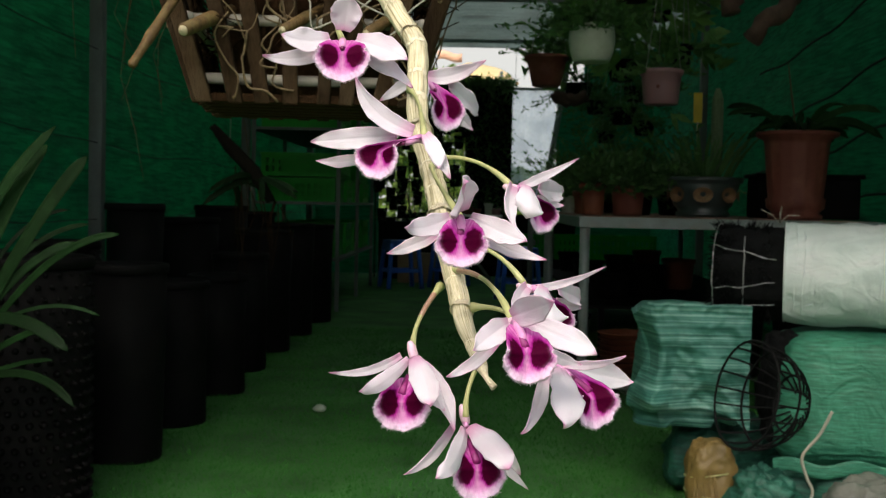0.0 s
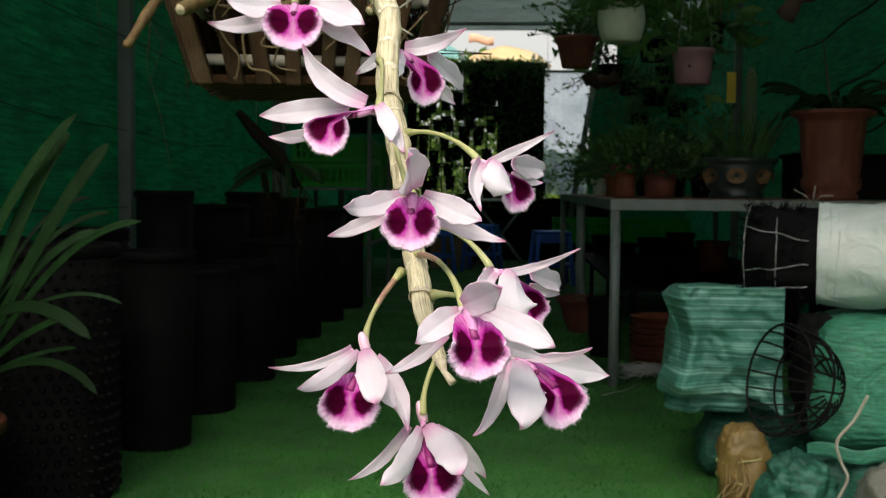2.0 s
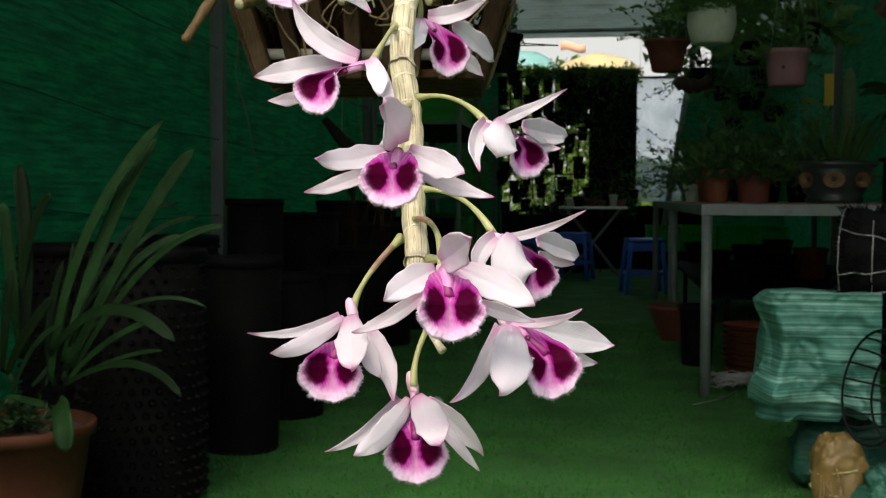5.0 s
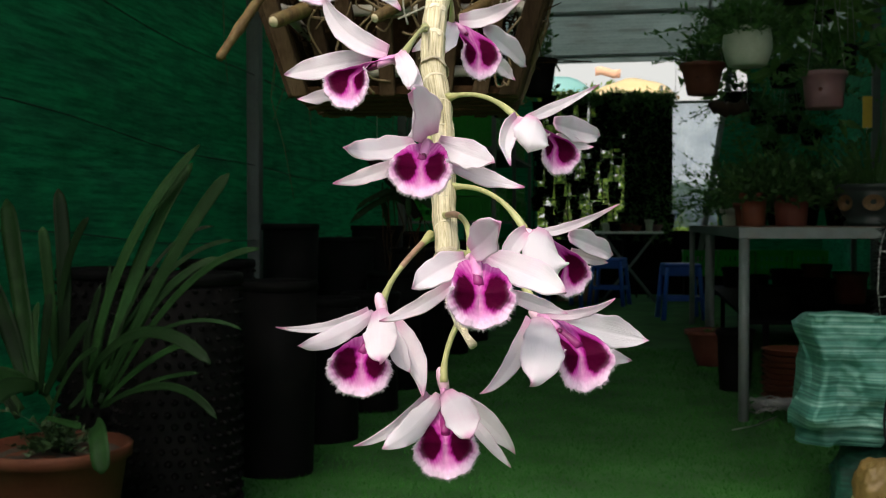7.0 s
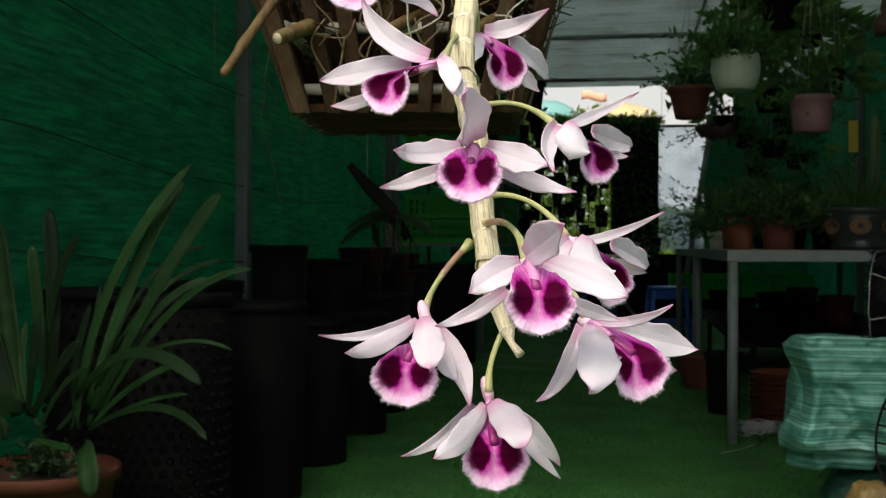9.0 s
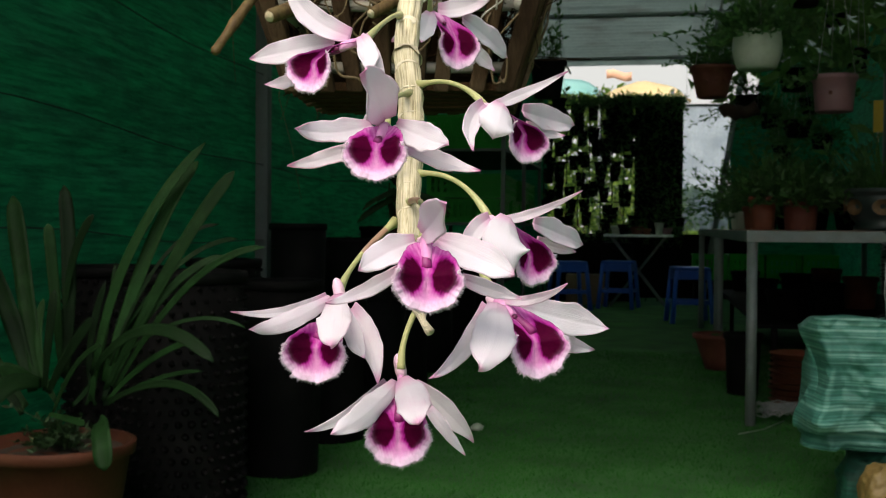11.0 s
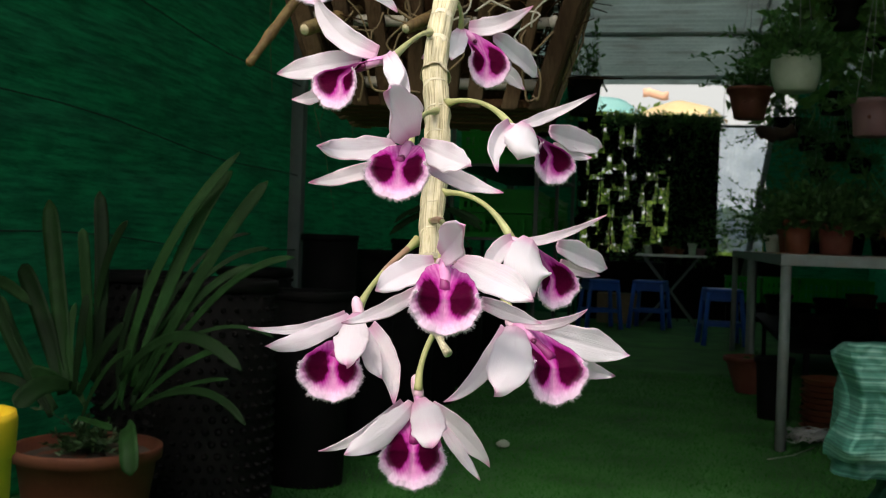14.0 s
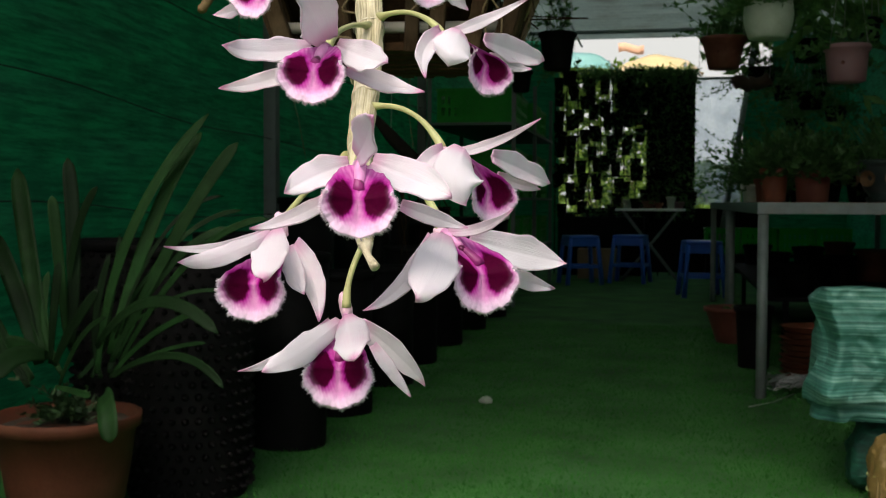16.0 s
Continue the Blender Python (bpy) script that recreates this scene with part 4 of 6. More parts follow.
# dry vine threads hanging before the net
for n, (x, y, z, ln) in enumerate(((-1.2, 3.6, 1.62, 0.75), (-1.15, 3.7, 1.7, 0.6), (-1.3, 3.4, 1.75, 0.5), (-0.95, 4.2, 1.3, 0.55), (-1.22, 3.66, 1.5, 0.25), (-1.12, 3.62, 1.45, 0.3), (-1.26, 3.7, 1.6, 0.45))):
    v = thing("dry_vine", (x, y, ZR), "dry brown aerial root hanging down", "dry root", "dry roots")
    rnd = random.Random(n)
    part("strand", Geo().tube([(0.04 * rnd.gauss(0, 1) * (k / 10), 0, -(ZR - z + ln) * k / 10) for k in range(11)], [0.0026 - 0.00015 * k for k in range(11)], 5), M_root, v)

# ---- crate rack on the west side ----
rack = thing("crate_rack", (-1.70, 7.98, 0), "dark steel rack stacked with green crates", "rack")
RW, RD = 0.67, 2.7
for z in (0.385, 0.80, 1.345):
    part("shelf", Geo().box((RW, RD, 0.02), (RW / 2, RD / 2, z)), M_postpaint, rack, smooth=False)
for x in (0.02, RW - 0.02):
    for y in (0.02, RD / 2, RD - 0.02):
        part("upright", Geo().box((0.03, 0.03, 1.75), (x, y, 0.875), bevel=0.003), M_postpaint, rack, smooth=False)
for j, (z, h) in enumerate(((0.397, 0.24), (0.812, 0.17), (0.997, 0.17), (1.357, 0.25))):
    for k in range(4):
        crate((0.58, 0.56, h), (-1.372 + 0.02 * math.sin(k * 3 + j // 2), 8.35 + 0.65 * k, z), 2 * math.sin(k + j // 2))

# ---- folding table, stools and clutter at the far end ----
ft = thing("folding_table", (-0.10, 11.2, 0), "small white folding table with crossed steel legs", "table")
part("tabletop", Geo().box((0.68, 0.46, 0.024), (0, 0, 0.70), bevel=0.006), material("laminate", (0.80, 0.82, 0.80), 0.3, dark=(0.7, 0.72, 0.7), scale=8, bump=0.05), ft)
for y in (-0.19, 0.19):
    part("leg", Geo().tube([(-0.27, y, 0), (0.27, y, 0.688)], 0.011, 8), M_steel, ft)
    part("leg", Geo().tube([(0.27, y * 0.9, 0), (-0.27, y * 0.9, 0.688)], 0.011, 8), M_steel, ft)


def stool(x, y, rz):
    root = thing("plastic_stool", pose(x, y, 0, 0, 0, rz), "blue plastic stool with splayed legs", "stool", "blue stools")
    h, w, b = 0.46, 0.13, 0.165
    part("seat", Geo().box((2 * w + 0.03, 2 * w + 0.03, 0.03), (0, 0, h - 0.015), bevel=0.01), M_blue, root)
    for sx in (-1, 1):
        for sy in (-1, 1):
            g = Geo()
            g.tube([(sx * b, sy * b, 0), (sx * w, sy * w, h - 0.03)], [0.026, 0.022], 4)
            part("leg", g, M_blue, root)
    for sx, sy in ((1, 0), (-1, 0), (0, 1), (0, -1)):
        c = Vector((sx * 0.15, sy * 0.15, 0.17))
        part("brace", Geo().box((0.012 if sx else 0.27, 0.27 if sx else 0.012, 0.03), c), M_blue, root, smooth=False)
        c = Vector((sx * 0.137, sy * 0.137, h - 0.065))
        part("apron", Geo().box((0.012 if sx else 0.25, 0.25 if sx else 0.012, 0.07), c), M_blue, root, smooth=False)


stool(0.34, 9.3, 8)
stool(-0.74, 10.45, 20)
stool(-0.28, 10.75, -10)
for n, (x, y, z, r, h, mat) in enumerate(((-0.32, 11.15, 0.711, 0.05, 0.09, M_white), (-0.12, 11.22, 0.711, 0.06, 0.08, M_redclay), (0.1, 11.12, 0.711, 0.04, 0.12, M_white), (0.18, 11.25, 0.711, 0.05, 0.07, M_pink), (-0.24, 11.05, 0.711, 0.055, 0.10, M_black), (-0.02, 11.04, 0.711, 0.04, 0.06, M_terra), (0.03, 11.3, 0.711, 0.055, 0.14, M_black))):
    planted("potted_plant", (x, y, z), r, r * 0.8, h, mat, "tiny potted seedling on the folding table", 0.025, 60, 0.1, 90 + n, segs=20)
box1 = thing("cardboard_box", (-0.62, 11.3, 0), "open cardboard box with junk", "box")
M_card = material("cardboard", (0.30, 0.20, 0.12), 0.85, dark=(0.2, 0.13, 0.08), scale=12, bump=0.1)
part("body", Geo().box((0.4, 0.3, 0.3), (0, 0, 0.15), bevel=0.004), M_card, box1, smooth=False)
box2 = thing("dark_cabinet", (-0.62, 11.9, 0), "low dark cabinet against the end wall", "cabinet")
part("body", Geo().box((0.9, 0.4, 0.62), (0, 0, 0.31), bevel=0.006), M_black, box2, smooth=False)
part("door", Geo().box((0.42, 0.012, 0.52), (-0.22, -0.208, 0.31), bevel=0.003), M_black, box2, smooth=False)
part("door", Geo().box((0.42, 0.012, 0.52), (0.22, -0.208, 0.31), bevel=0.003), M_black, box2, smooth=False)

# floor pots, saucers, wire, scrap
planted("potted_plant", (0.40, 6.25, 0), 0.142, 0.078, 0.20, M_redclay, "empty-looking red clay pot on the turf by the table", 0.02, 30, 0.06, 97)
sauc = (0.672, 5.05)
for k in range(9):
    s = thing("plant_saucer", (sauc[0] + 0.004 * math.sin(k * 2), sauc[1] + 0.004 * math.cos(k * 3), 0.001 + 0.026 * k), "stacked orange-brown plastic saucer", "saucer", "saucers")
    part("saucer", Geo().lathe([(0.105, 0.0), (0.112, 0.004), (0.128, 0.022), (0.134, 0.0245), (0.13, 0.0255), (0.11, 0.008), (0.02, 0.006)], 40), M_terra, s)
wire = thing("wire_bundle", (0.55, 4.62, 0), "tangled bundle of pale wire on the turf", "wire")
rnd = random.Random(4)
for k in range(20):
    c, r, ph = (0.03 * rnd.gauss(0, 1), 0.03 * rnd.gauss(0, 1)), rnd.uniform(0.05, 0.11), rnd.uniform(0, 6)
    part("loop", Geo().tube([(c[0] + r * math.cos(a * 0.35), c[1] + 0.7 * r * math.sin(a * 0.35), 0.02 + 0.035 * abs(math.sin(a * 0.3 + ph)) + 0.03 * rnd.random() * (k / 20)) for a in range(19)], 0.0024, 4), M_wire, wire)
part("end", Geo().tube([(0.0, -0.05, 0.01), (-0.1, -0.25, 0.008), (-0.2, -0.36, 0.006)], 0.0025, 4), M_wire, wire)
scrap = thing("paper_scrap", (-0.626, 4.12, 0.004), "crumpled scrap of white tissue on the turf", "litter")
g = Geo()
rnd = random.Random(2)
g.lathe([(0.002, 0), (0.022, 0.004), (0.026, 0.014), (0.015, 0.026), (0.002, 0.03)], 14, wobble=lambda a, z: 0.009 * noise.noise((3 * math.cos(a), 3 * math.sin(a), z * 120)))
part("paper", g, M_white, scrap)

# ---- far opening ----
end = Geo()
end.box((0.85, 0.05, ZR), (XL + 0.275, Y1, ZR / 2)).box((0.92, 0.05, ZR), (XR - 0.31, Y1, ZR / 2)).box((0.30, 0.05, 2.14), (1.03, Y1, 1.07))
tagged(part("wall_north", end, M_net, smooth=False), "green net end wall either side of the opening", "wall", kind="structure")


def trellis():
    root = thing("green_wall_rack", (-1.12, 11.85, 0), "black planter rack with pockets and trailing plants", "plant rack")
    w, z0, z1 = 1.46, 0.62, 2.10
    for k in range(13):
        part("bar", Geo().box((0.012, 0.02, z1), (w * k / 12, 0, z1 / 2)), M_black, root, smooth=False)
    for z in (0.66, 1.05, 1.48, 1.86, 2.09):
        part("crossbar", Geo().box((w, 0.022, 0.014), (w / 2, 0.0, z)), M_black, root, smooth=False)
    rnd = random.Random(8)
    for i in range(12):
        for j in range(10):
            u, v = (i + 0.5) / 12, (j + 0.5) / 10
            chance = 0.97 if u > 0.64 else (0.97 if v > 0.5 and u > 0.36 else (0.82 if u > 0.3 else 0.95))
            if rnd.random() < chance:
                x, z = w * (u + rnd.gauss(0, 0.02)), lerp(z0, z1, v + rnd.gauss(0, 0.035))
                tall = rnd.uniform(0.85, 1.15)
                g = Geo()
                g.lathe([(0.038, -0.08 * tall), (0.042, -0.078 * tall), (0.055, 0.055), (0.060, 0.06), (0.060, 0.07), (0.052, 0.064)], 10, at=(x, -0.03, z))
                part("pocket", g, M_black, root)
    part("backing_panel", Geo().box((w * 0.34, 0.006, z1 - z0), (w * 0.83, 0.03, (z0 + z1) / 2)), M_black, root, smooth=False)
    part("backing_panel", Geo().box((w * 0.2, 0.006, 0.5), (w * 0.55, 0.03, z1 - 0.26)), M_black, root, smooth=False)
    rnd = random.Random(3)
    g = Geo()
    for _ in range(1500):
        x = w * rnd.uniform(0.2, 1.02)
        p = Vector((x, rnd.uniform(-0.14, 0.06), z1 + 0.05 + 0.06 * noise.noise((x * 7, 0, 1)) - abs(rnd.gauss(0, 0.07))))
        sprig(g, p, Vector((rnd.gauss(0, 1), rnd.gauss(0, 0.6), rnd.gauss(0.3, 0.8))), rnd.uniform(0.03, 0.075), rnd.uniform(0.015, 0.03), rnd)
    for _ in range(3600):
        p = Vector((w * rnd.random() ** 0.75, rnd.uniform(-0.12, 0.02), rnd.uniform(z0, z1)))
        sprig(g, p, Vector((rnd.gauss(0, 1), rnd.gauss(-0.4, 0.6), rnd.gauss(-0.3, 0.8))), rnd.uniform(0.03, 0.08), rnd.uniform(0.012, 0.022), rnd)
    part("foliage", g, M_foliage, root)
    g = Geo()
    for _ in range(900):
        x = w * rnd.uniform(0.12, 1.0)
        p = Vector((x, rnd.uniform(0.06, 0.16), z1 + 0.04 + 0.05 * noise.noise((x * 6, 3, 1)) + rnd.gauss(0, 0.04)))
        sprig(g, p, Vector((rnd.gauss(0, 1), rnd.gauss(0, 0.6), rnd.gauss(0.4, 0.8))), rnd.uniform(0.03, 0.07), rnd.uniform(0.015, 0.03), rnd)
    part("lit_foliage", g, M_toplit, root, "yellow-green leaves on top, coloured as if lit by the sky")


# Lighter copy of the foliage: skylight on the rack's top is in the colour.
M_toplit = material("toplit_leaves", (0.34, 0.50, 0.10), 0.5, dark=(0.16, 0.30, 0.05), scale=9, bump=0, translucent=0.55)
trellis()
M_film = film_material("plastic_film", (0.77, 0.84, 0.88), 0.55)
film = Geo()
film.sheet(lambda u, v: Vector((lerp(0.35, 0.87, u), 12.64 + 0.03 * math.sin(u * 14 + v * 3) + 0.012 * noise.noise((u * 9, v * 5, 3)), lerp(0.75, 2.14, v))), 60, 30)
f = thing("plastic_curtain", (0, 0, 0), "cloudy translucent plastic sheet hung over the opening", "curtain")
part("sheet", film, M_film, f)
part("batten", Geo().box((0.84, 0.03, 0.03), (0.76, 12.64, 2.155)), M_steel, f, smooth=False)
part("cord", Geo().tube([(0.4, 12.64, 2.16), (0.4, 12.52, ZR - 0.01)], 0.003, 5), M_wire, f)
part("cord", Geo().tube([(0.97, 12.64, 2.16), (0.97, 12.52, ZR - 0.01)], 0.003, 5), M_wire, f)
dp = thing("leaning_post", (0.535, 11.42, 0), "leaning grey steel pipe by the opening", "post")
part("pipe", Geo().tube([(0, 0, 0), (0.38, 0.02, 2.4)], 0.03, 12), M_steel, dp)
# garden beyond the opening
hedge = Geo()
rnd = random.Random(15)
for _ in range(15000):
    x, z = rnd.uniform(-3.4, 3.4), rnd.uniform(0, 1) ** 0.8
    z *= lerp(2.9, 1.4, smooth(-0.3, 0.4, x) * smooth(2.2, 1.6, x))
    p = Vector((x, 17 + 0.8 * noise.noise((x * 0.9, z * 0.9, 2)) + rnd.gauss(0, 0.25), z * (1 + 0.25 * noise.noise((x * 0.6, 0, 4)))))
    sprig(hedge, p, Vector((rnd.gauss(0, 1), rnd.gauss(-0.5, 1), rnd.gauss(0.4, 1))), rnd.uniform(0.08, 0.2), rnd.uniform(0.05, 0.1), rnd)
M_sunleaf = material("sunlit_leaves", (0.33, 0.50, 0.07), 0.55, dark=(0.03, 0.09, 0.015), scale=2.2, bump=0, translucent=0.5)
tagged(part("hedge", hedge, M_sunleaf), "sunlit green hedge in the garden beyond", "hedge", kind="stuff")
awn = thing("awning", (-0.4, 15.5, 0), "yellow and teal cloth awning in the garden", "awning")
M_awn = material("yellow_awning", (0.86, 0.74, 0.42), 0.7, dark=(0.84, 0.60, 0.26), scale=3, bump=0.2, translucent=0.3)
M_teal = material("teal_awning", (0.35, 0.62, 0.55), 0.7, dark=(0.22, 0.5, 0.42), scale=3, bump=0.2, translucent=0.3)
part("canopy", Geo().slab(lambda u, v: (Vector((lerp(-0.32, 0.95, u), 0.5 * v, 2.56 + (0.04 + 0.27 * v) * max(math.sin(math.pi * u), 0.0) ** 0.6 + 0.012 * math.sin(17 * u))), Vector((0, -0.6, 0.8))), 12, 4, 0.004), M_awn, awn)
part("canopy", Geo().slab(lambda u, v: (Vector((lerp(-1.6, -0.25, u), 0.5 * v, 2.62 + (0.36 * v + 0.04) * math.cos(1.5 * u * u) + 0.05 * math.sin(9 * u) * v)), Vector((0, -0.6, 0.8))), 12, 4, 0.004), M_teal, awn)
for x in (-1.55, -0.3, 0.7):
    part("pole", Geo().tube([(x, 0.0, 0), (x, 0.0, 2.70)], 0.02, 8), M_steel, awn)

part("valance", Geo().slab(lambda u, v: (Vector((lerp(-0.21, 0.14, u), 0.02, 2.84 + 0.03 * math.sin(5 * u + 0.6) + 0.12 * v)), Vector((0, -1, 0))), 4, 2, 0.004), material("orange_valance", (0.80, 0.36, 0.22), 0.7, dark=(0.75, 0.5, 0.3), scale=4, bump=0.1), awn, "orange-red valance")


def shrub(at, spread, z0, z1, count, leaf, seed):
    """A loose sunlit shrub: stems from the ground and leaves in clumps."""
    root = thing("garden_shrub", at, "sunlit yellow-green shrub in the garden beyond", "shrub", "garden shrubs")
    rnd, g, st = random.Random(seed), Geo(), Geo()
    for k in range(9):
        top = Vector((spread * rnd.uniform(-1, 1), 0.3 * rnd.uniform(-1, 1), rnd.uniform(z0, z1)))
        part("stem", Geo().tube([(0.1 * top.x, 0, 0), (0.5 * top.x, 0.4 * top.y, top.z * 0.6), top], [0.014, 0.01, 0.004], 5), M_bark, root)
        for _ in range(count // 9):
            p = top + Vector((rnd.gauss(0, 0.14), rnd.gauss(0, 0.12), rnd.gauss(0, 0.14)))
            sprig(g, p, Vector((rnd.gauss(0, 1), rnd.gauss(-0.4, 0.8), rnd.gauss(0.1, 0.8))), leaf * rnd.uniform(0.6, 1.4), leaf * rnd.uniform(0.35, 0.6), rnd)
    part("foliage", g, M_sunleaf, root)


shrub((-0.75, 14.9, 0), 0.55, 0.5, 1.75, 520, 0.12, 1)
shrub((-0.1, 15.3, 0), 0.5, 0.4, 1.5, 420, 0.12, 2)

# bright hazy sky low over the garden
M_haze = bpy.data.materials.new("hazy_sky")
M_haze.use_nodes = True
M_haze.node_tree.nodes["Principled BSDF"].inputs["Base Color"].default_value = (0, 0, 0, 1)
M_haze.node_tree.nodes["Principled BSDF"].inputs["Emission Color"].default_value = (1.0, 1.0, 0.96, 1)
M_haze.node_tree.nodes["Principled BSDF"].inputs["Emission Strength"].default_value = 0.44
tagged(part("backdrop", Geo().box((60, 0.1, 22), (0, 55, 11)), M_haze, smooth=False), "bright white hazy sky beyond the garden", "sky", kind="structure")

low = thing("low_partition", (0.12, 12.45, 0), "low dark plastic boards closing the foot of the opening", "partition")
for k in range(5):
    part("board", Geo().box((1.98, 0.02, 0.148), (0, 0.021 * (k % 2), 0.07 + 0.142 * k), bevel=0.004), M_black, low, smooth=False)
for x in (-0.9, 0.0, 0.9):
    part("stake", Geo().box((0.04, 0.03, 0.74), (x, 0.047, 0.37), bevel=0.003), M_black, low, smooth=False)

# ---- the flowering orchid cane ----
SIDE = Vector((math.cos(radians(10)), math.sin(radians(10)), 0))
OUT = Vector((math.sin(radians(10)), -math.cos(radians(10)), 0))
UP = Vector((0, 0, 1))
BROAD = table_of([0, 0.08, 0.2, 0.36, 0.5, 0.62, 0.74, 0.84, 0.92, 0.97, 1], [0.46, 0.58, 0.80, 0.97, 1.0, 0.93, 0.76, 0.54, 0.30, 0.13, 0.02])
NARROW = table_of([0, 0.1, 0.25, 0.4, 0.55, 0.7, 0.82, 0.92, 1], [0.66, 0.82, 0.98, 1.0, 0.9, 0.68, 0.45, 0.25, 0.05])


def local(r, u, v):
    """Millimetres to the side, up and out, as a vector in metres."""
    return (SIDE * r + UP * u + OUT * v) * MM


def petal(start, mid, tip, width, facing, profile, seed, cup=0.15):
    """One blade from start through mid to tip, cupped across (below zero: bulging) and softly waved at the edge."""
    ctrl = 2 * mid - (start + tip) / 2
    rnd = random.Random(seed)
    ph = [rnd.uniform(0, 6.28) for _ in range(4)]
    g = Geo()

    def fn(u, v):
        s, x = v, 2 * u - 1
        p = start * (1 - s) ** 2 + ctrl * 2 * s * (1 - s) + tip * s * s
        t = ((ctrl - start) * (1 - s) + (tip - ctrl) * s).normalized()
        side = t.cross(facing)
        side = side.normalized() if side.length > 1e-4 else t.orthogonal().normalized()
        nrm = side.cross(t).normalized()
        tw = 0.14 * math.sin(s * 2.6 + ph[0])
        side, nrm = side * math.cos(tw) + nrm * math.sin(tw), nrm * math.cos(tw) - side * math.sin(tw)
        w = width * profile(s) / 2
        one = 2 if x > 0 else 0
        w *= 1 + (0.035 * math.sin(s * 13 + ph[3] + one) + 0.10 * noise.noise((s * 8, ph[0] + 2 * one, ph[1]))) * smooth(0.4, 1.0, abs(x)) * smooth(0, 0.25, s)
        wave = 0.075 * width * abs(x) ** 2.5 * smooth(0.1, 0.4, s) * (math.sin(s * 9 + ph[1] + one) + 0.4 * math.sin(s * 21 + ph[2] + one))
        crease = 0.035 * width * math.exp(-((x / 0.14) ** 2)) * (1 - 0.6 * s)
        rise = cup * width * (x * x - 0.25) * profile(s) + wave - (crease if cup > 0 else -0.5 * crease)
        q = p + side * (x * w) + nrm * rise
        return q, (nrm - side * (2 * cup * x)).normalized()
    return g.slab(fn, 18, 40, 0.4 * MM)


def lip_shape(s, th, w, h):
    """The lip in its own axes (side, up, forward), millimetres; s from the cup's bottom to its rim, th round it from below."""
    c, sn = math.cos(th), math.sin(th)
    fold = 1 - 0.22 * smooth(1.5, 2.6, abs(th)) * s
    wavy = 1 + 0.018 * s * s * math.sin(9 * th + 1.1) + 0.012 * s ** 3 * math.sin(23 * th)
    x = 0.5 * w * s * sn * fold * wavy
    y = -0.5 * h * s * c * (1 + 0.06 * c) * wavy
    f = 3.5 * s ** 1.6 * (0.8 + 0.2 * abs(sn)) - 0.9 * max(s - 0.82, 0) * (0.6 + 0.4 * c) * 3
    f -= 0.5 * smooth(0.3, 0.0, abs(sn)) * s * (1 - s) * 2
    f += 0.26 * s ** 3 * math.sin(9 * th + 0.4) + 0.12 * s ** 4 * math.sin(31 * th)
    return x, y, f


def pigment(s, th, rnd):
    """Two maroon blotches with a magenta halo, a lilac middle with fine veins, and a pale rim."""
    x, y = s * math.sin(th), -s * math.cos(th)
    n1 = noise.noise((x * 6, y * 6, rnd))
    vein = 0.5 + 0.5 * math.sin(58 * abs(x) * (1.1 - 0.3 * y) - 16 * y + 2.0 * noise.noise((x * 3, y * 3, rnd + 7)))
    ax = abs(x)
    d = math.hypot((ax - 0.50 - 0.10 * min(y, 0)) / 0.37, (y - 0.10) / 0.57)
    blotch = 1 - smooth(0.86, 1.06, d + 0.12 * n1 + 0.04 * vein)
    halo = 1 - smooth(0.9, 1.52, d + 0.16 * n1 + 0.06 * vein)
    col = Vector((0.60, 0.22, 0.47)).lerp(Vector((0.38, 0.035, 0.25)), 0.75 * vein * smooth(-0.5, 0.1, y))
    col = col.lerp(Vector((0.58, 0.24, 0.45)), smooth(0.16, 0.05, ax) * smooth(0.35, -0.1, y))
    col = col.lerp(Vector((0.37, 0.008, 0.235)), halo)
    col = col.lerp(Vector((0.052, 0.0, 0.016)), blotch)
    lim = lerp(0.93, 0.72, smooth(0.35, -0.75, y)) + 0.5 * smooth(0.35, 0.75, y)
    edge = smooth(lim - 0.08, lim + 0.2, s + 0.05 * n1 + 0.03 * vein)
    col = col.lerp(Vector((0.66, 0.30, 0.54)), smooth(lim - 0.2, lim - 0.02, s) * (1 - 0.9 * halo))
    return col.lerp(Vector((0.80, 0.58, 0.74)), edge)


flower_count = [0]


def axes(yaw, pitch, lean):
    """Side, up and forward of something turned so."""
    yaw, pitch, lean = radians(yaw), radians(pitch), radians(lean)
    fwd = (OUT * math.cos(yaw) + SIDE * math.sin(yaw)) * math.cos(pitch) + UP * math.sin(pitch)
    side = UP.cross(fwd)
    side = (-side if side.dot(SIDE) < 0 else side).normalized()
    up = fwd.cross(side)
    up = up if up.dot(UP) > 0 else -up
    return side * math.cos(lean) - up * math.sin(lean), up * math.cos(lean) + side * math.sin(lean), fwd


